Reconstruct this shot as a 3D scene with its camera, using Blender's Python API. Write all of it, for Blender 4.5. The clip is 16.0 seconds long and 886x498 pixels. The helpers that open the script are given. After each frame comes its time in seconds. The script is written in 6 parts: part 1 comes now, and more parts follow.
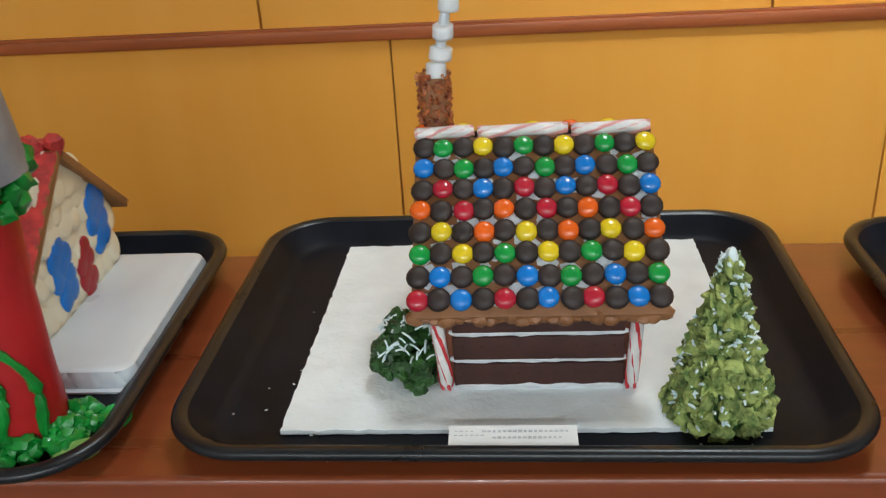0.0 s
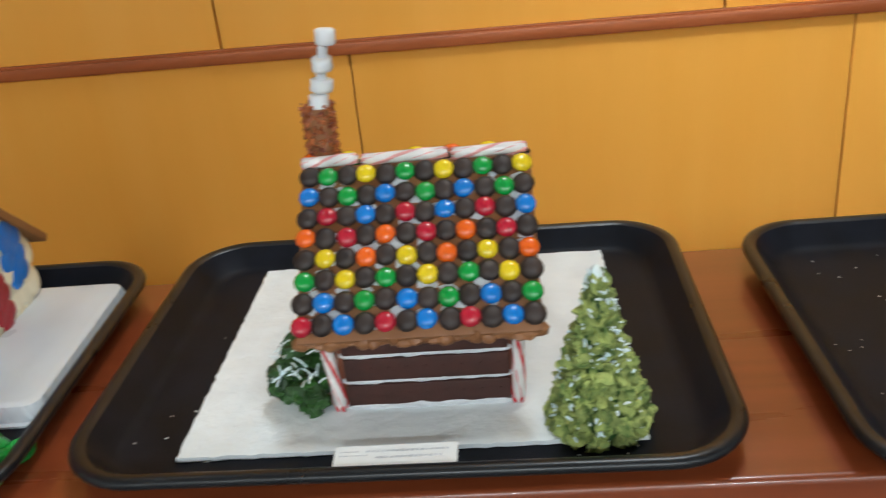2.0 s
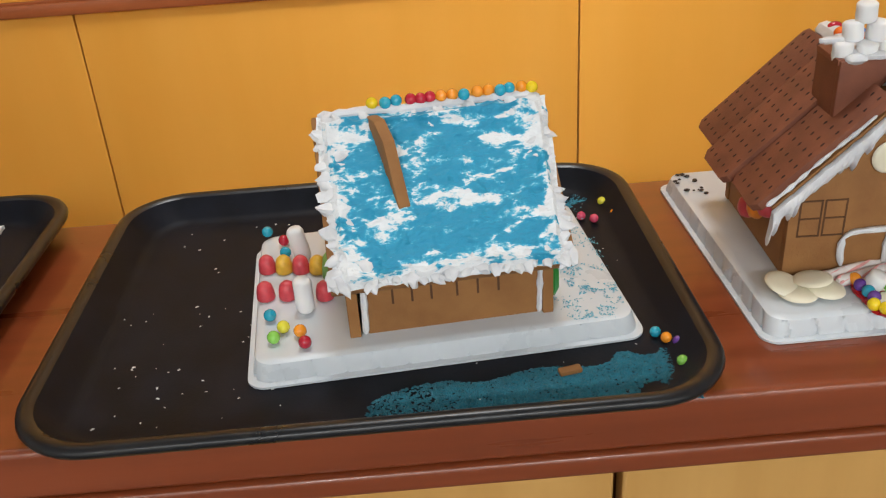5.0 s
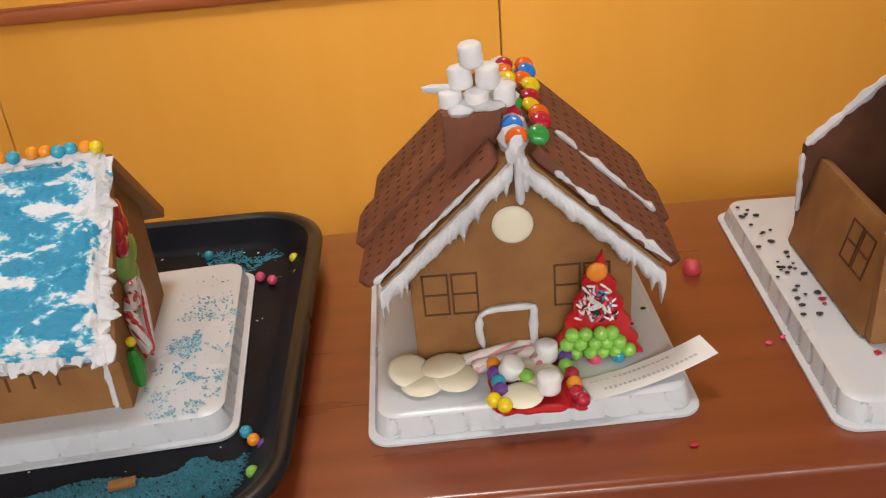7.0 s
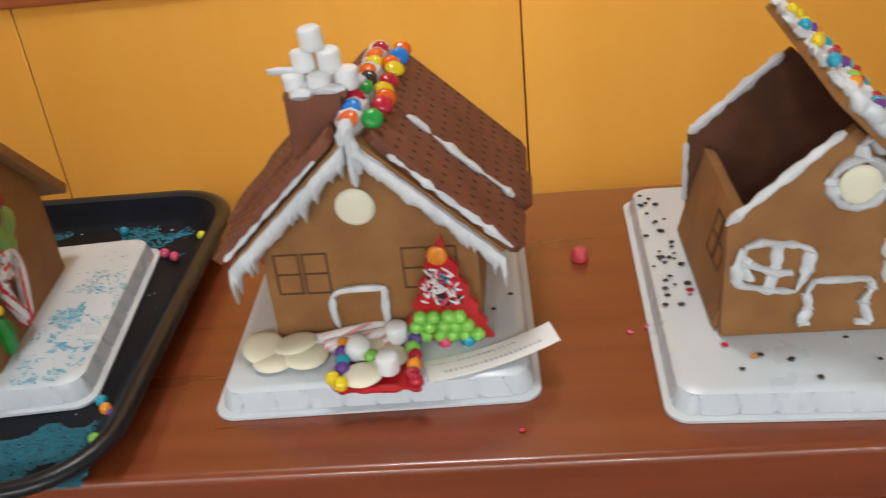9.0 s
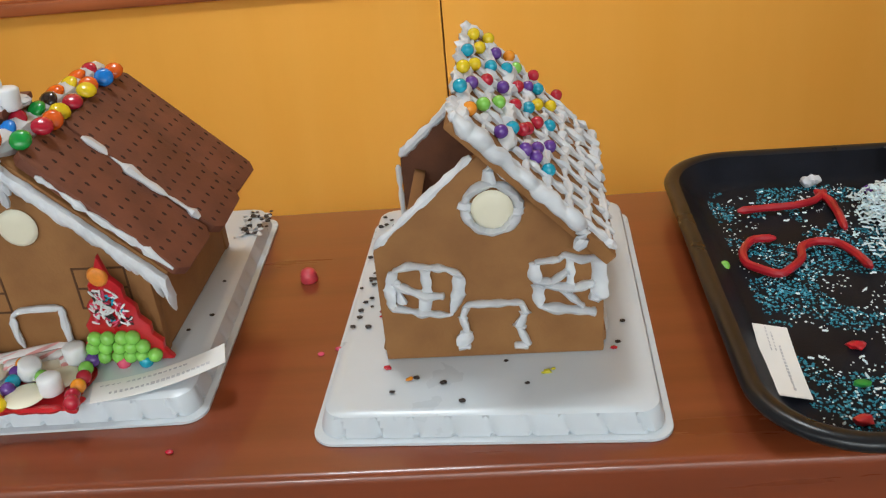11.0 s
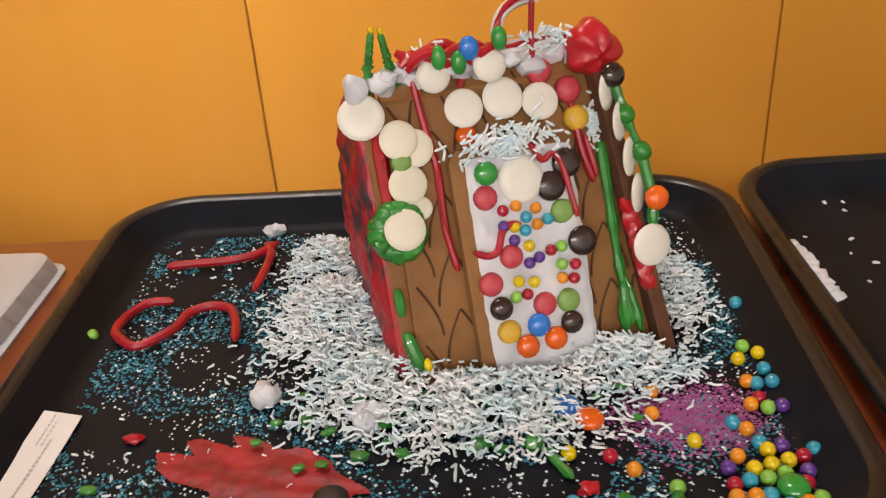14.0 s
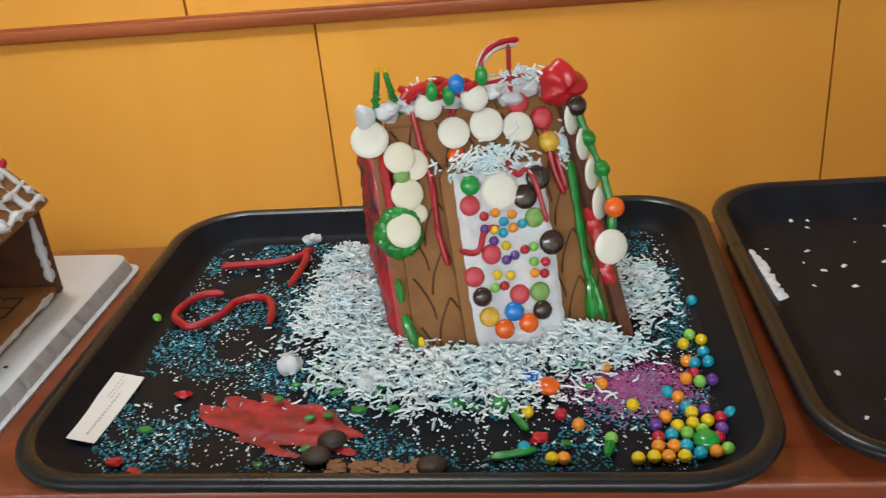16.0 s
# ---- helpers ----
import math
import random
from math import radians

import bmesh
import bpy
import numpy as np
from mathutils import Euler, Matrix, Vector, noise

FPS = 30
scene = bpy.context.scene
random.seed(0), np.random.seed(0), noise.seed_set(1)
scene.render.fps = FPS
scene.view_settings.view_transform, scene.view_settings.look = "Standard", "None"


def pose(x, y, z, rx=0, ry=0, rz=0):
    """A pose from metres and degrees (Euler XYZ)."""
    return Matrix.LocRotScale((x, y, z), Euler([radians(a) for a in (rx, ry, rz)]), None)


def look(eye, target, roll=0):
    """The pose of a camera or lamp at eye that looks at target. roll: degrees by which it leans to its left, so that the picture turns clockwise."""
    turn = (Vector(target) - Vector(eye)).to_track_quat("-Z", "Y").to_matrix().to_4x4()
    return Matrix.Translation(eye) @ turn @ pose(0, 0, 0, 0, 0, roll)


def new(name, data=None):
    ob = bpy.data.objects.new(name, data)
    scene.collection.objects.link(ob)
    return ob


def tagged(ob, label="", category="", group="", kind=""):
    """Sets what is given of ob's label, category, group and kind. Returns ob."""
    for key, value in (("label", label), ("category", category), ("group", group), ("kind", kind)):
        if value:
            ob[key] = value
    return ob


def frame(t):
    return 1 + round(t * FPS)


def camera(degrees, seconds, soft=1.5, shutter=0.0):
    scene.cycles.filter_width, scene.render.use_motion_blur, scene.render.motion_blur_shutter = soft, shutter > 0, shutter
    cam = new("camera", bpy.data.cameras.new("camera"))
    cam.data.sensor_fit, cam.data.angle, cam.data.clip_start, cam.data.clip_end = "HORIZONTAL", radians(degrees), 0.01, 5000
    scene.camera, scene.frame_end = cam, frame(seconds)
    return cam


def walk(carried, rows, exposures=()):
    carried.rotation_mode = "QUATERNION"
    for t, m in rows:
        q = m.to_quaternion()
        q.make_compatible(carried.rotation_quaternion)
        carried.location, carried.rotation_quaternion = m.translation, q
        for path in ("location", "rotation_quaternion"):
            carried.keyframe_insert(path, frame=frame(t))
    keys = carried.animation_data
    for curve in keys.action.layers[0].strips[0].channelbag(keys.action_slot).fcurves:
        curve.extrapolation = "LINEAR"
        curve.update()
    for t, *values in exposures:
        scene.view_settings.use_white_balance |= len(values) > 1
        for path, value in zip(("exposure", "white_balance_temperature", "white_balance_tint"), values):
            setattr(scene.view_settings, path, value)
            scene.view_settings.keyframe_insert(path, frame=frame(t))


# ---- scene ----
cam = camera(51.8, 16.0, soft=1.2, shutter=0.35)
PATH = [
    (0, (0.164, 0.027, 0.342), (0.007, 1.82, -0.531), -3.5),
    (0.5, (0.189, -0.001, 0.361), (-0.081, 1.793, -0.483), -3.3),
    (1, (0.196, 0.008, 0.362), (-0.076, 1.8, -0.485), -5.0),
    (1.5, (0.197, 0.007, 0.358), (-0.04, 1.802, -0.491), -5.6),
    (2, (0.235, 0.02, 0.355), (0.089, 1.818, -0.508), -5.7),
    (2.5, (0.295, 0.068, 0.347), (0.344, 1.861, -0.538), -5.8),
    (3, (0.403, 0.1, 0.345), (0.548, 1.881, -0.552), -4.6),
    (3.5, (0.584, 0.036, 0.336), (0.666, 1.814, -0.577), -2.6),
    (6, (0.736, 0.018, 0.335), (0.763, 1.768, -0.633), -4.8),
    (6.5, (0.849, 0.077, 0.309), (0.937, 1.831, -0.648), -5.0),
    (7, (0.917, 0.104, 0.32), (0.907, 1.856, -0.645), -5.4),
    (7.5, (0.976, 0.092, 0.32), (0.787, 1.841, -0.63), -6.3),
    (8, (0.996, 0.081, 0.323), (0.742, 1.84, -0.595), -6.0),
    (8.5, (1.008, 0.09, 0.321), (0.774, 1.842, -0.615), -6.6),
    (9, (1.033, 0.097, 0.312), (0.882, 1.832, -0.67), -6.2),
    (9.5, (1.107, 0.086, 0.303), (1.042, 1.825, -0.683), -5.2),
    (9.7, (1.133, 0.08, 0.303), (1.098, 1.82, -0.683), -4.7),
    (11.8, (1.244, 0.125, 0.296), (1.057, 1.88, -0.643), -6.0),
    (12, (1.261, 0.128, 0.295), (1.104, 1.883, -0.651), -5.6),
    (12.5, (1.335, 0.121, 0.294), (1.275, 1.88, -0.657), -5.3),
    (13, (1.412, 0.134, 0.294), (1.479, 1.86, -0.714), -4.2),
    (13.5, (1.49, 0.21, 0.284), (1.586, 1.903, -0.776), -3.3),
    (14, (1.552, 0.176, 0.293), (1.508, 1.909, -0.704), -3.9),
    (14.5, (1.598, 0.106, 0.312), (1.356, 1.871, -0.598), -5.4),
    (15, (1.605, 0.083, 0.321), (1.281, 1.848, -0.563), -6.2),
    (15.5, (1.598, 0.08, 0.317), (1.301, 1.841, -0.583), -5.8),
    (16, (1.604, 0.079, 0.315), (1.395, 1.852, -0.587), -5.5),
]
walk(cam, [(t, look(eye, target, roll)) for t, eye, target, roll in PATH],
     ((0, -0.33, 6150, 6), (1.6, -0.31, 6150, 6), (2.6, -0.07, 6250, 7), (3.5, -0.24, 6650, 12), (6.4, -0.13, 6700, 12), (7.0, -0.25, 7200, 20), (8.3, -0.25, 7100, 18), (9.5, -0.21, 6300, 8),
      (12.5, -0.33, 6450, 10), (14.0, -0.23, 7500, 24), (15.0, -0.25, 6650, 13), (16.0, -0.25, 6450, 10)))

# ---- light ----
world = bpy.data.worlds.new("world")
scene.world = world
world.use_nodes = True
world.node_tree.nodes["Background"].inputs[0].default_value = (1.0, 0.95, 0.88, 1)
world.node_tree.nodes["Background"].inputs[1].default_value = 0.05
scene.view_settings.exposure = 0.0

FLOOR_Z, CEIL_Z = -1.05, 3.2


def lamp(x, y, sx, sy, watts, z=CEIL_Z - 0.03, colour=(0.93, 0.98, 1.0)):
    """A flat ceiling lamp that shines straight down."""
    data = bpy.data.lights.new("ceiling_lamp", "AREA")
    data.shape, data.size, data.size_y, data.energy, data.color = "RECTANGLE", sx, sy, watts, colour
    ob = new("ceiling_lamp", data)
    ob.matrix_basis = pose(x, y, z)
    return ob


LAMPS = [(-2.2, -5.6, 70), (-0.2, -5.6, 190), (1.8, -5.6, 175), (3.6, -5.6, 85), (-1.2, 1.3, 3), (0.8, 1.3, 50), (3.2, 1.3, 2)]
for lx, ly, lw in LAMPS:
    lamp(lx, ly, 0.6, 0.6, lw)
# added fill lamp with no known fixture, aimed to brighten the veneer wall
wall_fill = lamp(0.82, 0.55, 0.25, 0.25, 10.0)
wall_fill.data.spread = radians(42)
wall_fill.matrix_basis = look((0.82, 0.55, CEIL_Z - 0.03), (0.82, 2.25, -0.6))

# ---- materials ----


def material(name, base, rough=0.5, dark=None, scale=60.0, stretch=(1, 1, 1), lo=0.35, hi=0.65, bump=0.15, fine=400.0,
             depth=0.0006, coat=0.0, subsurface=0.0, spec=0.5, vary=0.0, metal=0.0):
    """Principled surface: two colours mixed by noise, fine relief, and a slight change from object to object."""
    m = bpy.data.materials.new(name)
    m.use_nodes = True
    t = m.node_tree
    p = t.nodes["Principled BSDF"]
    dark = dark or tuple(c * 0.72 for c in base)
    co = t.nodes.new("ShaderNodeTexCoord")
    mp = t.nodes.new("ShaderNodeMapping")
    mp.inputs["Scale"].default_value = stretch
    t.links.new(co.outputs["Object"], mp.inputs[0])
    n1 = t.nodes.new("ShaderNodeTexNoise")
    n1.inputs["Scale"].default_value, n1.inputs["Detail"].default_value = scale, 6
    t.links.new(mp.outputs[0], n1.inputs["Vector"])
    r = t.nodes.new("ShaderNodeValToRGB")
    r.color_ramp.elements[0].position, r.color_ramp.elements[1].position = lo, hi
    r.color_ramp.elements[0].color, r.color_ramp.elements[1].color = (*dark, 1), (*base, 1)
    t.links.new(n1.outputs["Fac"], r.inputs[0])
    out = r.outputs[0]
    if vary:
        info = t.nodes.new("ShaderNodeObjectInfo")
        mr = t.nodes.new("ShaderNodeMapRange")
        mr.inputs["To Min"].default_value, mr.inputs["To Max"].default_value = 1 - vary, 1 + vary
        hs = t.nodes.new("ShaderNodeHueSaturation")
        t.links.new(info.outputs["Random"], mr.inputs["Value"])
        t.links.new(mr.outputs[0], hs.inputs["Value"])
        t.links.new(out, hs.inputs["Color"])
        out = hs.outputs[0]
    t.links.new(out, p.inputs["Base Color"])
    n2 = t.nodes.new("ShaderNodeTexNoise")
    n2.inputs["Scale"].default_value, n2.inputs["Detail"].default_value = fine, 4
    t.links.new(mp.outputs[0], n2.inputs["Vector"])
    if bump:
        b = t.nodes.new("ShaderNodeBump")
        b.inputs["Strength"].default_value, b.inputs["Distance"].default_value = bump, depth
        t.links.new(n2.outputs["Fac"], b.inputs["Height"])
        t.links.new(b.outputs[0], p.inputs["Normal"])
    rr = t.nodes.new("ShaderNodeMapRange")
    rr.inputs["To Min"].default_value, rr.inputs["To Max"].default_value = max(0.02, rough - 0.1), min(1, rough + 0.1)
    t.links.new(n1.outputs["Fac"], rr.inputs["Value"])
    t.links.new(rr.outputs[0], p.inputs["Roughness"])
    p.inputs["Specular IOR Level"].default_value, p.inputs["Metallic"].default_value = spec, metal
    p.inputs["Coat Weight"].default_value, p.inputs["Coat Roughness"].default_value = coat, 0.08
    if subsurface:
        p.inputs["Subsurface Weight"].default_value = subsurface
        p.inputs["Subsurface Radius"].default_value = (0.004, 0.003, 0.002)
    return m


WALL_WOOD = material("maple_veneer", (0.83, 0.405, 0.064), 0.40, (0.78, 0.365, 0.050), 2.6, (3, 1, 0.35), 0.25, 0.75, 0.06, 40, 0.0005, vary=0.05)
RAIL_WOOD = material("stained_rail", (0.36, 0.10, 0.03), 0.35, (0.27, 0.072, 0.022), 8, (0.3, 4, 4), bump=0.05, fine=60)
SHELF_WOOD = material("mahogany_varnish", (0.25, 0.055, 0.017), 0.3, (0.17, 0.036, 0.011), 7, (0.5, 6, 6), 0.3, 0.7, 0.06, 90, 0.0004, coat=0.35)
PANEL_WOOD = material("light_panel", (0.58, 0.33, 0.10), 0.4, (0.50, 0.27, 0.075), 5, (4, 4, 0.4), bump=0.05, fine=60)
GAP = material("joint_shadow", (0.26, 0.10, 0.02), 0.8)
CEIL = material("ceiling_paint", (0.8, 0.78, 0.74), 0.8, (0.76, 0.74, 0.7), 6, fine=80)
FLOOR = material("floor_carpet", (0.16, 0.15, 0.15), 0.95, (0.10, 0.095, 0.095), 30, fine=500, bump=0.4)
PAINT = material("wall_paint", (0.72, 0.71, 0.69), 0.7, (0.68, 0.67, 0.65), 3, fine=120)
BLACK = material("black_plastic", (0.011, 0.0125, 0.0185), 0.46, (0.007, 0.008, 0.011), 30, bump=0.3, fine=900, depth=0.0004, spec=0.1)
BLACK_RIM = material("black_plastic_rim", (0.010, 0.0115, 0.014), 0.30, (0.007, 0.008, 0.010), 30, bump=0.2, fine=900, depth=0.0003, spec=0.4)
WHITE_PLASTIC = material("white_plastic", (0.63, 0.68, 0.72), 0.3, (0.57, 0.62, 0.66), 14, bump=0.06, fine=120, subsurface=0.05)
FOAM = material("frosted_board", (0.87, 0.92, 0.935), 0.65, (0.79, 0.84, 0.855), 30, bump=0.7, fine=160, depth=0.0015)
PAPER = material("paper", (0.84, 0.84, 0.82), 0.8, (0.80, 0.80, 0.78), 40, bump=0.05)
INK = material("ink", (0.60, 0.60, 0.63), 0.8)
GINGER = material("gingerbread", (0.31, 0.142, 0.043), 0.75, (0.245, 0.105, 0.029), 45, bump=0.4, fine=700, depth=0.0005, vary=0.06)
# dark brown that paints in the shade inside pressed lines
GROOVE_SHADE = material("groove_shade", (0.11, 0.044, 0.013), 0.8)
# darker brown for the back gable and the forward end wall
GINGER_DARK = material("gingerbread_dark", (0.14, 0.05, 0.022), 0.85, (0.09, 0.032, 0.014), 50, bump=0.4, fine=700)
CHOC_GRAHAM = material("chocolate_graham", (0.205, 0.066, 0.032), 0.7, (0.145, 0.044, 0.021), 50, bump=0.45, fine=800, depth=0.0005, vary=0.1)
CHOC_DOT = material("graham_hole", (0.045, 0.015, 0.008), 0.9)
DARK_WAFER = material("dark_wafer", (0.06, 0.018, 0.012), 0.7, (0.04, 0.012, 0.008), 60, bump=0.4, fine=800)
DARK_CHOC = material("dark_chocolate", (0.034, 0.021, 0.017), 0.55, (0.020, 0.011, 0.009), 90, bump=0.2, fine=300, vary=0.25)
MILK_FROST = material("chocolate_frosting", (0.30, 0.13, 0.05), 0.5, (0.22, 0.09, 0.032), 40, bump=0.5, fine=140, depth=0.001)
ICING = material("royal_icing", (0.70, 0.72, 0.745), 0.5, (0.56, 0.58, 0.61), 60, bump=0.35, fine=220, depth=0.0009, subsurface=0.08)
MALLOW = material("marshmallow", (0.80, 0.81, 0.82), 0.7, (0.75, 0.76, 0.77), 40, bump=0.15, fine=300, subsurface=0.15)
WHITE_CHOC = material("white_chocolate", (0.80, 0.76, 0.60), 0.42, (0.74, 0.70, 0.54), 30, bump=0.15, fine=120, subsurface=0.08, vary=0.04)
WHITE_CHOC_PALE = material("white_mint", (0.82, 0.81, 0.72), 0.4, (0.77, 0.76, 0.66), 30, bump=0.12, fine=120, subsurface=0.08)
PRETZEL = material("toffee_crumb", (0.50, 0.15, 0.045), 0.4, (0.10, 0.012, 0.006), 200, bump=0.4, fine=500, vary=0.4)
CANE_RED = material("candy_cane_red", (0.70, 0.05, 0.06), 0.25, coat=0.4, bump=0)
CANE_WHITE = material("candy_cane_white", (0.84, 0.80, 0.78), 0.25, coat=0.4, bump=0)
CANE_PINK = material("candy_cane_pink", (0.78, 0.36, 0.34), 0.3, coat=0.3, bump=0)
RED_ICING = material("red_icing", (0.56, 0.015, 0.022), 0.3, (0.42, 0.008, 0.014), 40, bump=0.3, fine=200, depth=0.0008, coat=0.2)
RED_FONDANT = material("red_fondant", (0.50, 0.012, 0.014), 0.45, (0.38, 0.008, 0.010), 30, bump=0.25, fine=160, depth=0.0008)
LICORICE = material("red_licorice", (0.46, 0.010, 0.022), 0.38, coat=0.12, bump=0)
SMEAR_RED = material("smeared_red_icing", (0.44, 0.014, 0.022), 0.5, (0.20, 0.01, 0.014), 70, bump=0.5, fine=250, depth=0.0008)
GREEN_ICING = material("green_icing", (0.015, 0.27, 0.035), 0.35, (0.008, 0.17, 0.02), 50, bump=0.4, fine=220, depth=0.0008, coat=0.2)
SUGAR_RED = material("red_sugar", (0.74, 0.025, 0.02), 0.4, (0.40, 0.008, 0.01), 120, bump=1.0, fine=900, depth=0.0015, spec=0.8)
PALE_TEAL = material("pale_teal_sugar", (0.14, 0.46, 0.58), 0.4, (0.08, 0.36, 0.48), 300, bump=0.6, fine=900, vary=0.2)
TEAL_SUGAR = material("teal_sugar", (0.015, 0.22, 0.31), 0.35, (0.01, 0.14, 0.20), 300, bump=0.8, fine=900, vary=0.3)
PINK_SUGAR = material("pink_sugar", (0.42, 0.12, 0.30), 0.4, (0.3, 0.05, 0.2), 300, bump=0.6, fine=900)
COCONUT = material("coconut", (0.84, 0.88, 0.88), 0.6, (0.62, 0.80, 0.84), 45, bump=0.2, fine=300, subsurface=0.1)
CRUMB = material("white_crumbs", (0.78, 0.79, 0.78), 0.8)
TREE_CEREAL = material("green_cereal", (0.40, 0.46, 0.14), 0.8, (0.06, 0.12, 0.025), 110, bump=0.8, fine=500, depth=0.001, vary=0.3)
BUSH_GREEN = material("dark_green_candy", (0.03, 0.10, 0.015), 0.5, (0.012, 0.04, 0.008), 80, bump=0.5, fine=300, vary=0.4)
GREY_CONE = material("grey_frosted_cone", (0.36, 0.36, 0.38), 0.6, (0.20, 0.20, 0.22), 25, bump=0.3, fine=160)
BLUE_CHIP = material("blue_candy_melt", (0.01, 0.21, 0.76), 0.4, (0.008, 0.16, 0.62), 30, bump=0.15, fine=120)
CREAM_CHIP = material("cream_candy_melt", (0.86, 0.83, 0.66), 0.45, (0.80, 0.76, 0.58), 30, bump=0.15, fine=120, vary=0.03)
RED_CHIP = material("red_candy_melt", (0.42, 0.02, 0.035), 0.45, bump=0.2)
BURNT = material("scorched_red", (0.055, 0.040, 0.052), 0.42, (0.46, 0.014, 0.022), 52, (1, 1, 0.8), 0.47, 0.60, 0.8, 210, 0.0015, coat=0.15)


def shell(name, base, rough=0.22, coat=0.35):
    return material(name, base, rough, tuple(c * 0.86 for c in base), 90, bump=0.04, fine=200, coat=coat, vary=0.06)


CANDY = {
    "red": shell("red_shell", (0.48, 0.012, 0.035)), "blue": shell("blue_shell", (0.01, 0.20, 0.66)),
    "green": shell("green_shell", (0.012, 0.32, 0.05)), "yellow": shell("yellow_shell", (0.82, 0.60, 0.01)),
    "orange": shell("orange_shell", (0.86, 0.13, 0.008)), "brown": shell("brown_shell", (0.035, 0.016, 0.012)),
    "purple": shell("purple_shell", (0.13, 0.045, 0.30)), "teal": shell("teal_shell", (0.01, 0.36, 0.52)),
    "lime": shell("lime_shell", (0.24, 0.60, 0.09)), "amber": shell("amber_shell", (0.86, 0.30, 0.02)),
    "pink": shell("pink_shell", (0.72, 0.08, 0.16)), "lemon": shell("lemon_shell", (0.76, 0.70, 0.05)),
}


def gum(name, base):
    m = material(name, base, 0.35, tuple(c * 0.8 for c in base), 200, bump=0.5, fine=1500, depth=0.0004, subsurface=0.25)
    return m


GUM = {"red": gum("red_gumdrop", (0.66, 0.07, 0.09)), "yellow": gum("yellow_gumdrop", (0.80, 0.48, 0.05)),
       "green": gum("green_gumdrop", (0.22, 0.42, 0.10)), "orange": gum("orange_gumdrop", (0.85, 0.28, 0.03))}


def blue_roof_material():
    """White royal icing with blue sugar rubbed into the middle; the borders stay white."""
    m = material("blue_sugared_icing", (0.006, 0.27, 0.46), 0.55, (0.74, 0.78, 0.81), 78, (0.6, 1.15, 1.15), 0.455, 0.545, 1.0, 330, 0.0018)
    t = m.node_tree
    ramp = next(n for n in t.nodes if n.bl_idname == "ShaderNodeValToRGB")
    mid = ramp.color_ramp.elements.new(0.485)
    mid.color = (0.16, 0.51, 0.67, 1)
    deep = ramp.color_ramp.elements.new(0.51)
    deep.color = (0.012, 0.33, 0.53, 1)
    grain = next(n for n in t.nodes if n.bl_idname == "ShaderNodeTexNoise" and n.inputs["Scale"].default_value < 200)
    grain.inputs["Detail"].default_value, grain.inputs["Roughness"].default_value, grain.inputs["Distortion"].default_value = 10, 0.66, 0.2
    co = next(n for n in t.nodes if n.bl_idname == "ShaderNodeTexCoord")
    axes = t.nodes.new("ShaderNodeSeparateXYZ")
    t.links.new(co.outputs["Object"], axes.inputs[0])

    def calc(op, a, b):
        n = t.nodes.new("ShaderNodeMath")
        n.operation = op
        for k, v in enumerate((a, b)):
            if isinstance(v, float):
                n.inputs[k].default_value = v
            else:
                t.links.new(v, n.inputs[k])
        return n.outputs[0]

    side = calc("SUBTRACT", 0.0705, calc("ABSOLUTE", axes.outputs["X"], 0.0))
    low = calc("MULTIPLY", calc("SUBTRACT", axes.outputs["Z"], 0.046), 1.4)
    edge = t.nodes.new("ShaderNodeMapRange")
    edge.inputs["From Min"].default_value, edge.inputs["From Max"].default_value = 0.002, 0.020
    edge.inputs["To Min"].default_value, edge.inputs["To Max"].default_value = -0.13, 0.030
    t.links.new(calc("MINIMUM", side, low), edge.inputs["Value"])
    t.links.new(calc("ADD", grain.outputs["Fac"], edge.outputs[0]), ramp.inputs[0])
    return m


BLUE_ROOF = blue_roof_material()

# ---- building helpers ----
IDENT = Matrix.Identity(4)
rng = random.Random(7)


def T(x, y, z):
    return Matrix.Translation((x, y, z))


def S(x, y, z):
    return Matrix.Diagonal((x, y, z, 1))


def thing(name, x, y, z, rz=0, label="", category="", group="", kind=""):
    ob = new(name)
    ob.empty_display_size = 0.02
    ob.matrix_basis = pose(x, y, z, 0, 0, rz)
    return tagged(ob, label, category, group, kind)


def finish(name, bm, mat, smooth=40):
    me = bpy.data.meshes.new(name)
    bmesh.ops.recalc_face_normals(bm, faces=bm.faces)
    bm.to_mesh(me)
    bm.free()
    me.materials.append(mat)
    if smooth:
        me.shade_smooth()
        me.set_sharp_from_angle(angle=radians(smooth))
    return me


# parts made of bits too many or too small to pick apart
UNCOUNTED = {"ridge_sugar", "writing", "coconut_coat", "coconut_dusting", "crumb_coat", "ridge_icing", "icing_ridge", "icing_bed", "icing_border", "green_collar", "green_grass", "sprinkle_layer", "hole_pattern", "frosting_edge", "icing_patch"}


def part(name, bm, mat, parent=None, label="", smooth=40, m=None):
    ob = new(name, finish(name, bm, mat, smooth))
    ob.parent = parent
    if m is not None:
        ob.matrix_basis = m
    if label:
        ob["label"] = label
    if name in UNCOUNTED:
        ob["kind"] = "stuff"
    return ob


def piece(name, mesh, parent, m, label=""):
    """An object of its own on a mesh that alike pieces share."""
    ob = new(name, mesh)
    ob.parent = parent
    ob.matrix_basis = m
    if label:
        ob["label"] = label
    return ob


def box(bm, sx, sy, sz, m=IDENT, bevel=0.0, seg=2):
    r = bmesh.ops.create_cube(bm, size=1, matrix=m @ S(sx, sy, sz))
    if bevel:
        edges = list({e for v in r["verts"] for e in v.link_edges})
        bmesh.ops.bevel(bm, geom=edges, offset=bevel, segments=seg, profile=0.6, affect="EDGES")
    return bm


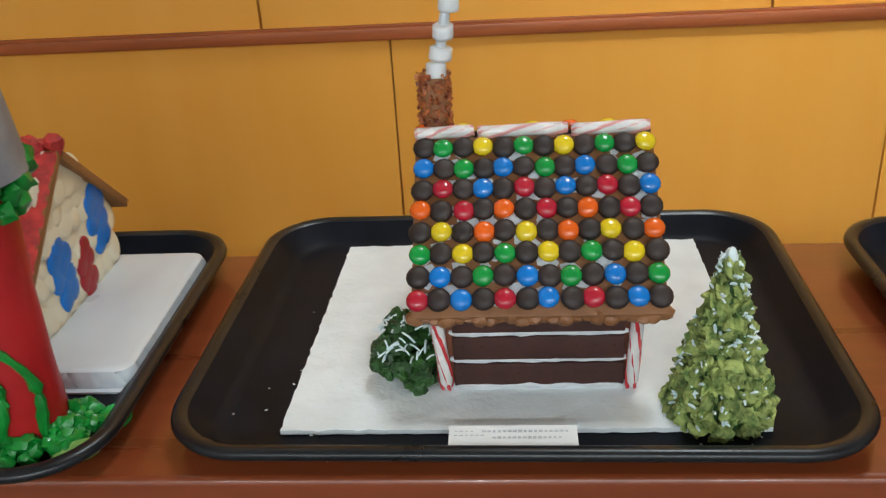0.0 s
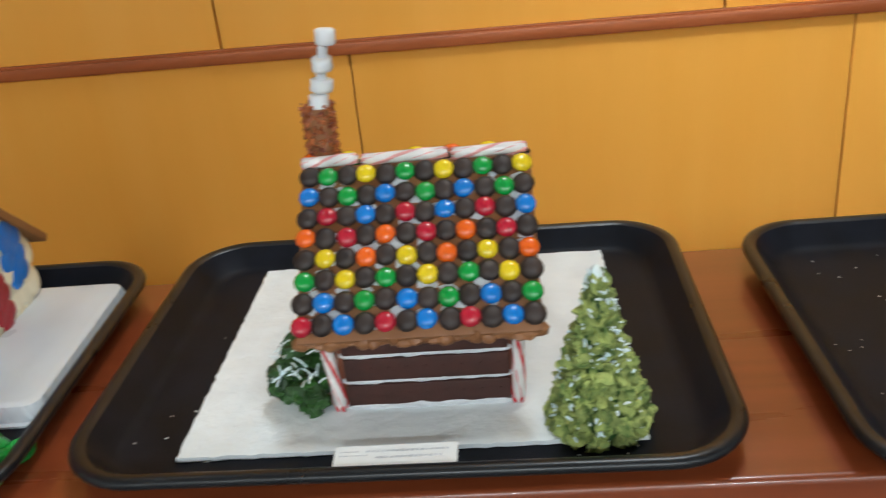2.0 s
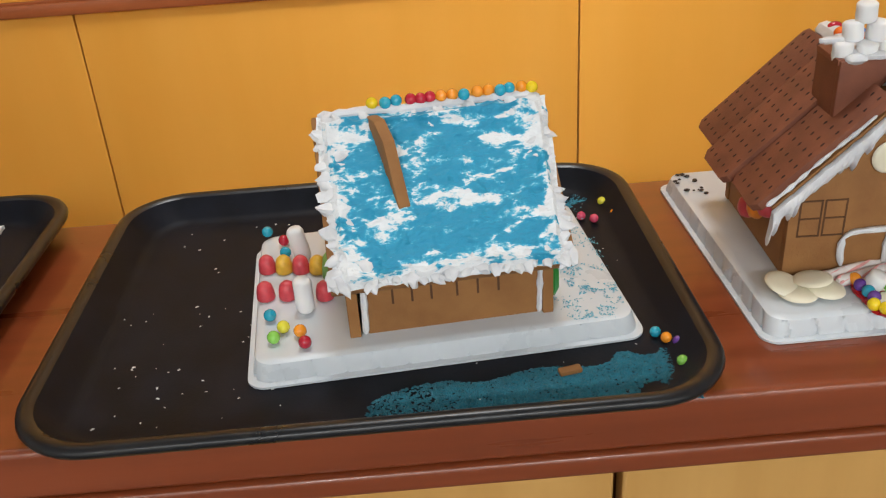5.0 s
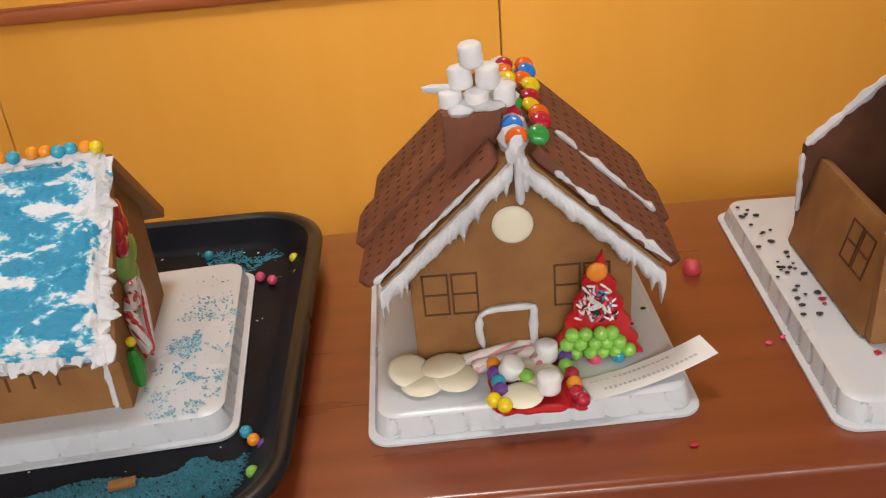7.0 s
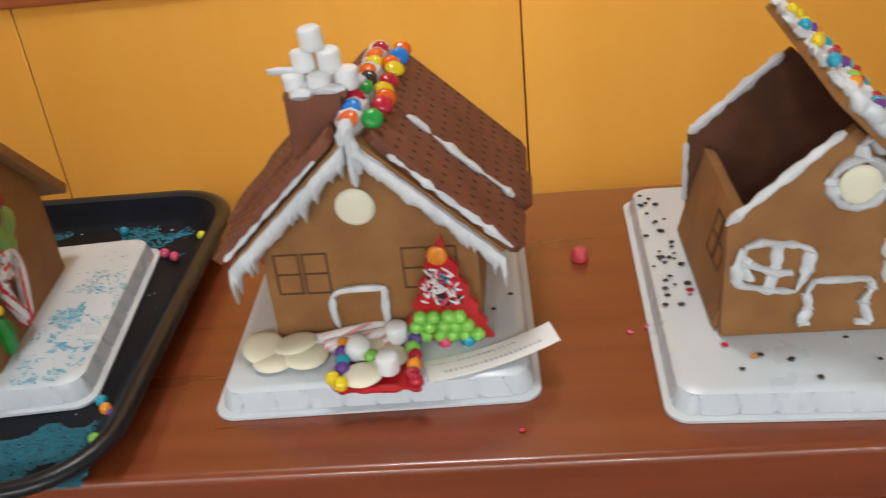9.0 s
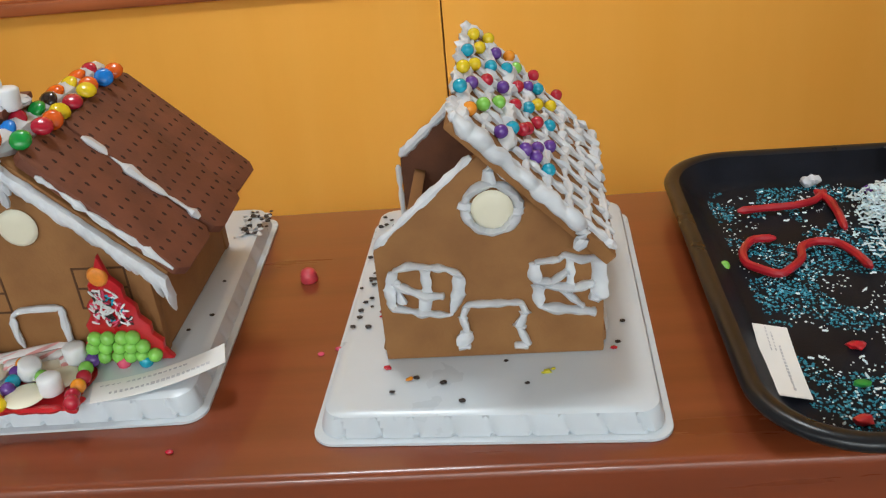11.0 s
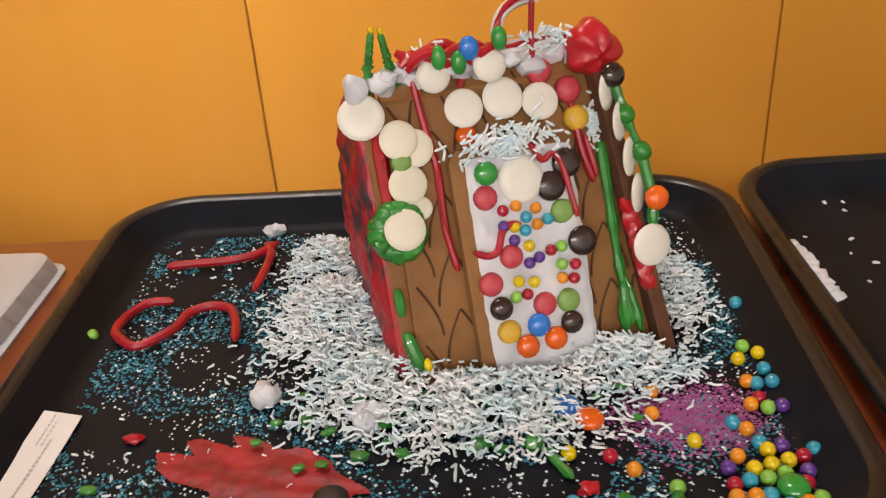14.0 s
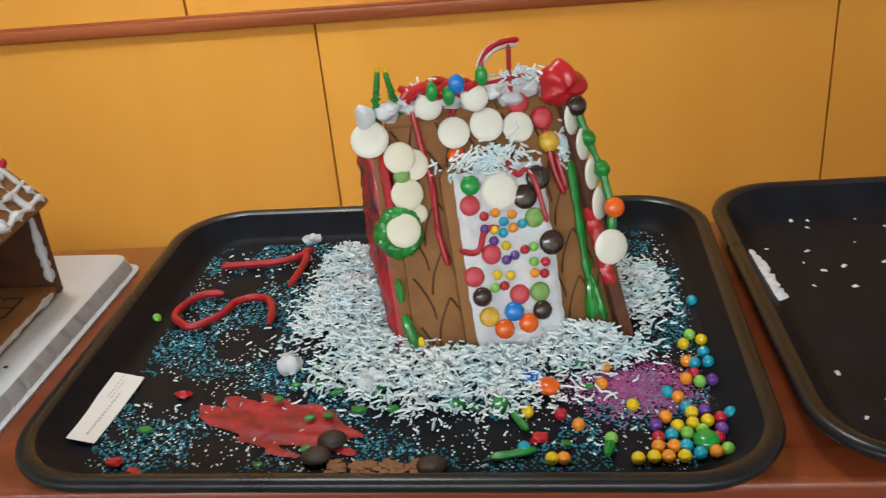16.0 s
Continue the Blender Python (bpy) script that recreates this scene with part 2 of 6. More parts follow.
def lathe(bm, prof, n=20, m=IDENT):
    """Turn a profile of (radius, height) round z; the ends are closed."""
    rings = []
    for r, z in prof:
        rings.append([bm.verts.new(m @ Vector((r * math.cos(2 * math.pi * k / n), r * math.sin(2 * math.pi * k / n), z))) for k in range(n)])
    for a, b in zip(rings, rings[1:]):
        for k in range(n):
            bm.faces.new((a[k], a[(k + 1) % n], b[(k + 1) % n], b[k]))
    bm.faces.new(rings[0][::-1])
    bm.faces.new(rings[-1])
    return bm


def tube(bm, pts, r, n=7, m=IDENT, wobble=0.0, flat=1.0, seed=0):
    """A rounded strand along points; wobble makes its thickness uneven, as squeezed icing is."""
    pts = [Vector(p) for p in pts]
    dense = []
    for a, b in zip(pts, pts[1:]):
        k = max(2, int((b - a).length / max(r * 1.2, 0.0008)))
        dense += [a.lerp(b, i / k) for i in range(k)]
    dense.append(pts[-1])
    if len(dense) > 4:
        for _ in range(2):
            dense = [dense[0]] + [(dense[i - 1] + dense[i] * 2 + dense[i + 1]) / 4 for i in range(1, len(dense) - 1)] + [dense[-1]]
    rings, last = [], len(dense) - 1
    for i, p in enumerate(dense):
        d = (dense[min(i + 1, last)] - dense[max(i - 1, 0)]).normalized()
        u = d.cross(Vector((0.13, 0.21, 1))).normalized()
        if u.length < 0.5:
            u = d.cross(Vector((1, 0, 0))).normalized()
        w = u.cross(d)
        rr = r * (1 + wobble * noise.noise(p * 160 + Vector((seed * 7.3, 0, 0))))
        rr *= 0.45 if i in (0, last) else 1
        rings.append([bm.verts.new(m @ (p + (u * math.cos(a) + w * math.sin(a) * flat) * rr)) for a in (2 * math.pi * k / n for k in range(n))])
    for a, b in zip(rings, rings[1:]):
        for k in range(n):
            bm.faces.new((a[k], a[(k + 1) % n], b[(k + 1) % n], b[k]))
    bm.faces.new(rings[0][::-1])
    bm.faces.new(rings[-1])
    return bm


def blob(bm, r, m=IDENT, rough=0.15, sub=2, seed=0, freq=1.2):
    """An uneven lump: an icosphere pushed in and out by noise."""
    res = bmesh.ops.create_icosphere(bm, subdivisions=sub, radius=1)
    off = Vector((seed * 3.1, seed * 1.7, seed * 0.9))
    for v in res["verts"]:
        v.co = m @ (v.co * r * (1 + rough * noise.noise(v.co * freq + off)))
    return bm


def slab(bm, outline, depth, m=IDENT, bevel=0.0):
    """A plate cut to an outline in its x-z plane, depth thick along y, with rounded edges."""
    front = [bm.verts.new((x, -depth / 2, z)) for x, z in outline]
    f = bm.faces.new(front)
    r = bmesh.ops.extrude_face_region(bm, geom=[f])
    vs = [g for g in r["geom"] if isinstance(g, bmesh.types.BMVert)]
    for v in vs:
        v.co.y += depth
    allv = front + vs
    if bevel:
        edges = list({e for v in allv for e in v.link_edges})
        out = bmesh.ops.bevel(bm, geom=edges, offset=bevel, segments=2, profile=0.6, affect="EDGES")
        allv = list({v for f2 in out["faces"] for v in f2.verts} | {v for v in allv if v.is_valid})
    for v in {v for v in allv if v.is_valid}:
        v.co = m @ v.co
    return bm


def rounded(hx, hy, r, step=0.008):
    """Points round a rectangle with round corners."""
    out = []
    for cx, cy, a0 in ((hx - r, hy - r, 0), (-hx + r, hy - r, 90), (-hx + r, -hy + r, 180), (hx - r, -hy + r, 270)):
        out += [(cx + r * math.cos(radians(a0 + 90 * k / 10)), cy + r * math.sin(radians(a0 + 90 * k / 10))) for k in range(11)]
    return out


def rings_mesh(bm, rings, cap0=True, cap1=True):
    vs = [[bm.verts.new((x, y, z)) for x, y in pts] for pts, z in rings]
    n = len(vs[0])
    for a, b in zip(vs, vs[1:]):
        for k in range(n):
            bm.faces.new((a[k], a[(k + 1) % n], b[(k + 1) % n], b[k]))
    if cap0:
        bm.faces.new(vs[0][::-1])
    if cap1:
        bm.faces.new(vs[-1])
    return bm


def lens_mesh(name, mat, r, h, n=12):
    """A button-shaped candy, flat side down at z = 0 when h is its whole height."""
    bm = bmesh.new()
    lathe(bm, [(r * 0.35, 0.0), (r * 0.8, h * 0.14), (r, h * 0.42), (r * 0.97, h * 0.6), (r * 0.78, h * 0.86), (r * 0.4, h)], n)
    return finish(name, bm, mat, 80)


def ball_mesh(name, mat, r):
    bm = bmesh.new()
    bmesh.ops.create_uvsphere(bm, u_segments=12, v_segments=8, radius=r)
    return finish(name, bm, mat, 180)


MM = {c: lens_mesh("candy", CANDY[c], 0.0064, 0.0066) for c in CANDY}
BALL = {c: ball_mesh("candy_ball", CANDY[c], 0.0042) for c in CANDY}
DARK_DROP = lens_mesh("chocolate_drop", DARK_CHOC, 0.0074, 0.0066, 14)
DISC = lens_mesh("white_disc", WHITE_CHOC, 0.0125, 0.0045, 20)
DISC_PALE = lens_mesh("white_disc", WHITE_CHOC_PALE, 0.0118, 0.0042, 20)
DARK_DISC = lens_mesh("dark_disc", CANDY["brown"], 0.0075, 0.004, 16)


def gumdrop_mesh(c, r=0.0075, h=0.0125):
    bm = bmesh.new()
    lathe(bm, [(r * 0.9, 0), (r, h * 0.12), (r * 0.92, h * 0.5), (r * 0.75, h * 0.82), (r * 0.35, h)], 14)
    return finish("gumdrop", bm, GUM[c], 60)


DROP = {c: gumdrop_mesh(c) for c in GUM}


def mallow_mesh(r=0.0066, h=0.0125):
    bm = bmesh.new()
    lathe(bm, [(r * 0.75, 0), (r * 0.97, h * 0.08), (r * 1.02, h * 0.3), (r * 0.98, h * 0.6), (r * 1.0, h * 0.9), (r * 0.78, h)], 16)
    return finish("marshmallow", bm, MALLOW, 60)


MALLOW_MESH = mallow_mesh()

# ---- the room ----
WALL_Y, RAIL_Z = 2.25, -0.165
X0, X1, Y0 = -3.2, 4.6, -7.0

wall = tagged(new("wall_north"), "orange maple veneer wall with a stained rail", "wall", kind="structure")


def wall_panel(xa, xb, za, zb):
    bm = bmesh.new()
    box(bm, xb - xa - 0.0045, 0.02, zb - za, T((xa + xb) / 2, WALL_Y + 0.01, (za + zb) / 2), 0.0015, 1)
    part("panel", bm, WALL_WOOD, wall)


for k in range(-3, 5):
    xa = -0.13 + 1.22 * k
    if xa < X1 and xa + 1.22 > X0:
        wall_panel(max(xa, X0), min(xa + 1.22, X1), FLOOR_Z, RAIL_Z)
    xa = -0.445 + 1.226 * k
    if xa < X1 and xa + 1.226 > X0:
        wall_panel(max(xa, X0), min(xa + 1.226, X1), RAIL_Z + 0.037, CEIL_Z)
bm = bmesh.new()
box(bm, X1 - X0, 0.1, CEIL_Z - FLOOR_Z, T((X0 + X1) / 2, WALL_Y + 0.075, (CEIL_Z + FLOOR_Z) / 2))
part("wall_core", bm, GAP, wall)
bm = bmesh.new()
box(bm, X1 - X0, 0.034, 0.030, T((X0 + X1) / 2, WALL_Y + 0.002, RAIL_Z + 0.0155), 0.006)
box(bm, X1 - X0, 0.020, 0.007, T((X0 + X1) / 2, WALL_Y + 0.004, RAIL_Z + 0.0335), 0.002)
part("rail", bm, RAIL_WOOD, wall, "reddish brown stained wooden rail")


def plain(name, label, cat, sx, sy, sz, x, y, z, mat):
    bm = bmesh.new()
    box(bm, sx, sy, sz, T(x, y, z))
    return tagged(part(name, bm, mat), label, cat, kind="structure")


CX, CY, RY = (X0 + X1) / 2, (Y0 + WALL_Y) / 2, WALL_Y - Y0
plain("floor", "dark grey carpeted floor", "floor", X1 - X0 + 0.4, RY + 0.4, 0.1, CX, CY, FLOOR_Z - 0.05, FLOOR)
plain("ceiling", "white painted ceiling", "ceiling", X1 - X0 + 0.4, RY + 0.4, 0.1, CX, CY, CEIL_Z + 0.05, CEIL)
plain("wall_south", "white painted wall", "wall", X1 - X0 + 0.4, 0.1, CEIL_Z - FLOOR_Z, CX, Y0 - 0.05, (CEIL_Z + FLOOR_Z) / 2, PAINT)
plain("wall_west", "white painted wall", "wall", 0.1, RY, CEIL_Z - FLOOR_Z, X0 - 0.05, CY, (CEIL_Z + FLOOR_Z) / 2, PAINT)
plain("wall_east", "white painted wall", "wall", 0.1, RY, CEIL_Z - FLOOR_Z, X1 + 0.05, CY, (CEIL_Z + FLOOR_Z) / 2, PAINT)

# The low wall that carries the shelf
SHELF_F, SHELF_B = 0.432, 0.727
ledge = tagged(new("ledge"), "varnished mahogany ledge on a panelled low wall", "ledge", kind="structure")
bm = bmesh.new()
box(bm, X1 - X0, SHELF_B - SHELF_F, 0.036, T(CX, (SHELF_F + SHELF_B) / 2, -0.018), 0.005, 3)
part("shelf", bm, SHELF_WOOD, ledge, "glossy reddish brown varnished shelf")
bm = bmesh.new()
box(bm, X1 - X0, 0.014, 0.016, T(CX, SHELF_F + 0.004, -0.044), 0.004, 3)
part("nosing", bm, SHELF_WOOD, ledge)
bm = bmesh.new()
box(bm, X1 - X0, 0.2, 1.0, T(CX, 0.585, FLOOR_Z + 0.498))
part("core", bm, GAP, ledge)
for k in range(-4, 5):
    xa = 0.77 + 0.9 * k
    if X0 < xa + 0.45 < X1:
        bm = bmesh.new()
        box(bm, 0.894, 0.02, 0.99, T(xa + 0.45, 0.452, FLOOR_Z + 0.5), 0.002, 1)
        part("panel", bm, PANEL_WOOD, ledge, "light maple veneer panel")
        # unseen back panel, added as an orange reflector for the lower wall
        bm = bmesh.new()
        box(bm, 0.894, 0.02, 0.99, T(xa + 0.45, 0.697, FLOOR_Z + 0.5), 0.002, 1)
        part("panel", bm, WALL_WOOD, ledge, "unseen orange veneer panel added to bounce light onto the wall")

# ---- trays and plates ----
TRAY_X, TRAY_Y = 0.205, 0.164


def tray(x, y, rz, label, hx=TRAY_X):
    """A cafeteria tray with sloping sides and a rolled rim."""
    hy, r = TRAY_Y, 0.052
    prof = [(0.030, 0.0), (0.018, 0.0055), (0.0045, 0.0155), (0.001, 0.016), (0.0, 0.0185), (0.001, 0.0212), (0.004, 0.0225), (0.0075, 0.0222),
            (0.010, 0.0205), (0.0155, 0.0145), (0.022, 0.0075), (0.0265, 0.0047), (0.033, 0.004)]
    ob = thing("serving_tray", x, y, 0.0005, rz, label, "tray", "serving trays")

    def turn(some, caps):
        bm = bmesh.new()
        rings_mesh(bm, [(rounded(hx - o, hy - o, r - o * 0.85), z) for o, z in some], caps, caps)
        return bm

    part("basin", turn(prof[:2] + prof[8:], True), BLACK, ob, smooth=60)
    part("rim", turn(prof[1:9], False), BLACK_RIM, ob, smooth=60)
    return ob


tray(-0.278, 0.572, 0, "black plastic tray under a red-roofed candy house")
tray(0.1625, 0.5895, -0.7, "black plastic tray under the candy-button roofed house", 0.2085)
tray(0.625, 0.566, 0.5, "black plastic tray with spilled blue sugar")
tray(1.522, 0.574, -1.2, "black plastic tray strewn with coconut and candies", 0.2025)
tray(1.937, 0.584, 0.5, "black plastic tray with white crumbs")


def plate(x, y, z, rz, label, hx=0.089, hy=0.119):
    """A white moulded kit base, upside down, with fluted sides and a thin rim."""
    bm = bmesh.new()
    n = 420

    def around(o, wave, shift=0):
        base = rounded(hx - o, hy - o, 0.012)
        length = [0.0]
        for p, q in zip(base, base[1:] + base[:1]):
            length.append(length[-1] + math.dist(p, q))
        out = []
        for k in range(n):
            d = length[-1] * k / n
            i = max(j for j in range(len(base)) if length[j] <= d)
            f = (d - length[i]) / max(1e-9, length[i + 1] - length[i])
            p, q = Vector(base[i]), Vector(base[(i + 1) % len(base)])
            c = p.lerp(q, f)
            c *= 1 - wave * (1.0 if (k + shift) % 10 == 0 else 0.0)
            out.append((c.x, c.y))
        return out

    rings_mesh(bm, [(around(0.0036, 0.016), 0.002), (around(0.0036, 0.016), 0.004),
                    (around(0.0046, 0.016, 1), 0.0078), (around(0.0056, 0.016, 2), 0.0115), (around(0.0062, 0), 0.0132), (around(0.0085, 0), 0.0145), (around(0.012, 0), 0.0147)])
    ob = thing("house_base", x, y, z, rz, label, "base", "white kit bases")
    part("raised_top", bm, WHITE_PLASTIC, ob, smooth=35)
    bm = bmesh.new()
    rings_mesh(bm, [(around(0.0, 0), 0.0), (around(0.0, 0), 0.0016), (around(0.0026, 0), 0.0021), (around(0.0075, 0), 0.0021)])
    part("rim", bm, WHITE_PLASTIC, ob, smooth=35)
    return ob


PLATE_TOP = 0.0152
plate(0.6645, 0.566, 0.005, 95.0, "white moulded plastic base standing in a black tray", 0.0905, 0.1245)
plate(0.953, 0.595, 0.0003, 1.0, "white moulded plastic base under a chocolate-roofed house")
plate(1.200, 0.573, 0.0003, -2.5, "white moulded plastic base under a lattice-iced house", 0.0900, 0.1225)
plate(-0.182, 0.606, 0.005, 0.5, "white moulded plastic base in a black tray", 0.096, 0.095)

# ---- gingerbread kit pieces ----
GW, GE, GA, GT = 0.060, 0.066, 0.117, 0.007   # half width, eave, apex, thickness


def gable(bm, m, w=GW, e=GE, a=GA):
    return slab(bm, [(-w, 0), (w, 0), (w, e), (0, a), (-w, e)], GT, m, 0.0012)


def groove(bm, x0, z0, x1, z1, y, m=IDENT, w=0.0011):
    """A pressed line in a wall; its shade is a thin dark strip just off its face."""
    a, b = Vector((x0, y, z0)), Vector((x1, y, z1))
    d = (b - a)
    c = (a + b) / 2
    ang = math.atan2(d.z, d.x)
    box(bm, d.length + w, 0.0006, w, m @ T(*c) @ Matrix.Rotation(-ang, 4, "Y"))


def window_grooves(bm, x, z, y, m=IDENT, w=0.013, h=0.015):
    for s in (-1, 1):
        cx = x + s * (w / 2 + 0.0012)
        for zz in (z - h, z, z + h):
            groove(bm, cx - w / 2, zz, cx + w / 2, zz, y, m)
        for xx in (cx - w / 2, cx + w / 2):
            groove(bm, xx, z - h, xx, z + h, y, m)


def roof_m(side, ridge_z, tilt, out, length_off=0.0):
    """The frame of a roof panel: x along the ridge, y down the slope (negative), z off its face. side -1 looks to -y."""
    if side < 0:
        return T(0, 0, ridge_z) @ Matrix.Rotation(radians(tilt), 4, "X")
    return T(0, 0, ridge_z) @ Matrix.Rotation(math.pi, 4, "Z") @ Matrix.Rotation(radians(tilt), 4, "X")


# ---- house with the candy-button roof ----
bm = bmesh.new()
bmesh.ops.create_grid(bm, x_segments=60, y_segments=50, size=0.5)
for v in bm.verts:
    x, y = v.co.x, v.co.y
    jit = 0.0016 * noise.noise(Vector((x * 40, y * 40, 1)))
    xx = 0.1455 * 2 * x * (1 + 0.03 * (y + 0.5) * (-1 if x < 0 else 0.1))
    v.co = (xx + jit, 0.127 * 2 * y + jit, 0.0032 + 0.0009 * noise.noise(Vector((x * 22, y * 22, 5))) + 0.0006 * noise.noise(Vector((x * 90, y * 90, 2))))
ext = bmesh.ops.extrude_face_region(bm, geom=list(bm.faces))
for v in [q for q in ext["geom"] if isinstance(q, bmesh.types.BMVert)]:
    v.co.z = 0.0
snow_board = part("snow_board", bm, FOAM, None)
snow_board.matrix_basis = pose(0.1655, 0.594, 0.005, 0, 0, 0)
tagged(snow_board, "white frosted board lying in a black tray", "board")

BZ = 0.0085
ha = thing("gingerbread_house", 0.177, 0.582, BZ, 0, "candy house with a roof of bright candy buttons and chocolate drops", "candy house", "candy houses")
HL, HY = 0.057, 0.070    # half length of the walls along x, half depth
for s, nm in ((-1, "front_wall"), (1, "back_wall")):
    w = new(nm)
    w.parent = ha
    for k in range(3):
        bm = bmesh.new()
        box(bm, 0.106, 0.0075, 0.0165, T(0, s * HY, 0.010 + 0.0195 * k), 0.0014)
        bar = part("wafer_bar", bm, DARK_WAFER, w)
        if s < 0:
            bm = bmesh.new()
            for d in range(9):
                lathe(bm, [(0.0005, 0), (0.0005, 0.0004)], 6, T(-0.047 + d * 0.0117, s * HY - 0.0042, 0.012 + 0.0195 * k) @ Matrix.Rotation(radians(90), 4, "X"))
            part("hole_pattern", bm, CHOC_DOT, bar)
    for k in range(3):
        bm = bmesh.new()
        tube(bm, [(-0.055 + 0.011 * i, s * (HY + 0.001), 0.0015 + 0.0192 * k + 0.0004 * math.sin(i * 2 + k)) for i in range(11)], 0.0026 if k else 0.0035, 8, wobble=0.35, seed=k)
        part("icing_line", bm, ICING, w, "white icing line")
for s in (-1, 1):
    bm = bmesh.new()
    slab(bm, [(-HY, 0), (HY, 0), (HY, 0.058), (0, 0.118), (-HY, 0.058)], 0.007, T(s * 0.0535, 0, 0.002) @ Matrix.Rotation(radians(90), 4, "Z"), 0.001)
    part("gable_wall", bm, CHOC_GRAHAM, ha)
    bm = bmesh.new()
    for k in range(26):
        a, b = rng.uniform(-HY + 0.008, HY - 0.008), rng.uniform(0.006, 0.06)
        if s > 0:
            blob(bm, rng.uniform(0.0025, 0.005), T(s * 0.0585, a, b) @ S(0.5, 1, 1), 0.3, 1, k)
    if s > 0:
        part("icing_patch", bm, ICING, ha, "white icing daubed on the end wall")
        for k, c in enumerate(("green", "teal", "red", "yellow", "green", "lime")):
            piece("candy_button", MM[c], ha, T(0.060, -0.045 + 0.016 * k, 0.072 - 0.006 * abs(k - 2.5)) @ Matrix.Rotation(radians(90), 4, "Y"))
    else:
        bm.free()


def cane(bm_red, bm_white, a, b, r=0.0036, turns=7):
    """A straight stick candy from a to b: a white rod, with red bands that wind round it."""
    a, b = Vector(a), Vector(b)
    tube(bm_white, [a, a.lerp(b, 0.5), b], r, 10)
    d = (b - a).normalized()
    u = d.orthogonal().normalized()
    w = d.cross(u)
    for ph in (0, math.pi):
        pts = []
        for i in range(turns * 10 + 1):
            f = i / (turns * 10)
            an = ph + f * turns * math.pi
            pts.append(a.lerp(b, 0.02 + 0.96 * f) + (u * math.cos(an) + w * math.sin(an)) * r * 0.72)
        tube(bm_red, pts, r * 0.36, 5)


def hooked_cane(pts, r, parent, label, red=None):
    """A bent stick candy: a white rod with fine red lines that run along it with a slight twist."""
    pts = [Vector(p) for p in pts]
    bm = bmesh.new()
    tube(bm, pts, r, 10)
    stick = part("candy_cane", bm, CANE_WHITE, parent, label)
    br = bmesh.new()
    for ph in range(4):
        line = []
        for i, p in enumerate(pts):
            d = (pts[min(i + 1, len(pts) - 1)] - pts[max(i - 1, 0)]).normalized()
            u = d.cross(Vector((0.3, 0.2, 0.9))).normalized()
            w = u.cross(d)
            an = ph * math.pi / 2 + i * 0.55
            line.append(p + (u * math.cos(an) + w * math.sin(an)) * r * 0.74)
        tube(br, line, r * (0.40 if ph % 2 else 0.30), 5)
    part("stripe", br, red or CANE_RED, stick)
    return stick


for cx, cy in ((-0.0575, -HY - 0.003), (0.0575, -HY - 0.003), (-0.0575, HY), (0.0575, HY)):
    lean = -0.006 if cx < 0 else 0.003
    hooked_cane([(cx + lean * i / 6, cy - 0.002 * i / 6, 0.066 * i / 6) for i in range(7)], 0.0042, ha, "red and white striped candy cane")
RZ, RT, RLEN = 0.140, 40.0, 0.121
for s in (-1, 1):
    fm = roof_m(s, RZ, RT, 1)
    bm = bmesh.new()
    box(bm, 0.150, RLEN, 0.0075, fm @ T(0, -RLEN / 2, -0.001), 0.002)
    roof = part("roof_panel", bm, MILK_FROST, ha, "roof panel spread with chocolate frosting")
    bm = bmesh.new()
    for k in range(24):
        x = -0.073 + 0.146 * k / 23
        blob(bm, 0.0058, fm @ T(x, -RLEN + 0.002 + 0.0015 * math.sin(k * 1.7), -0.0035) @ S(1, 0.8, 0.8 + 0.3 * math.sin(k * 2.3)), 0.3, 2, k)
    part("frosting_edge", bm, MILK_FROST, roof)
    bm = bmesh.new()
    for k in range(110):
        blob(bm, rng.uniform(0.003, 0.0058), fm @ T(rng.uniform(-0.07, 0.07), -rng.uniform(0.006, RLEN - 0.008), 0.0020) @ S(1.3, 1, 0.42), 0.35, 1, k)
    tagged(part("icing_filling", bm, ICING, roof), "white icing between the candies", kind="stuff")
    ROWS = ("GY", "BG", "RB", "OR", "YO", "GY", "BG", "RB")
    NAME = {"G": "green", "Y": "yellow", "B": "blue", "R": "red", "O": "orange"}
    for row in range(8 if s < 0 else 4):
        for col in range(12):
            x = -0.0695 + 0.01265 * col + rng.uniform(-0.0005, 0.0005) - 0.00025 * (row - 3) * (1 - col / 6)
            y = -0.009 - 0.0146 * row + rng.uniform(-0.0006, 0.0006)
            tip = fm @ T(x, y, 0.0035) @ pose(0, 0, 0, rng.uniform(-7, 7), rng.uniform(-7, 7), rng.uniform(0, 360))
            if (col + row) % 2 == 1:
                piece("candy_button", MM[NAME[ROWS[row][(col // 2) % 2]]], roof, tip @ S(1.06, 1.06, 1.05))
            else:
                piece("chocolate_drop", DARK_DROP, roof, tip)
for x0, x1 in ((-0.075, -0.037), (-0.035, 0.022), (0.024, 0.073)):
    hooked_cane([(x0 + (x1 - x0) * i / 8, -0.002, RZ + 0.006 + 0.0015 * i / 8) for i in range(9)], 0.004, ha, "striped candy cane lying on the ridge", CANE_PINK)
for x, c in ((-0.070, "orange"), (-0.045, "yellow"), (0.000, "yellow"), (0.024, "orange"), (0.048, "yellow")):
    piece("candy_button", MM[c], ha, T(x, 0.009, RZ + 0.0015) @ pose(0, 0, 0, -40, 0, 0))
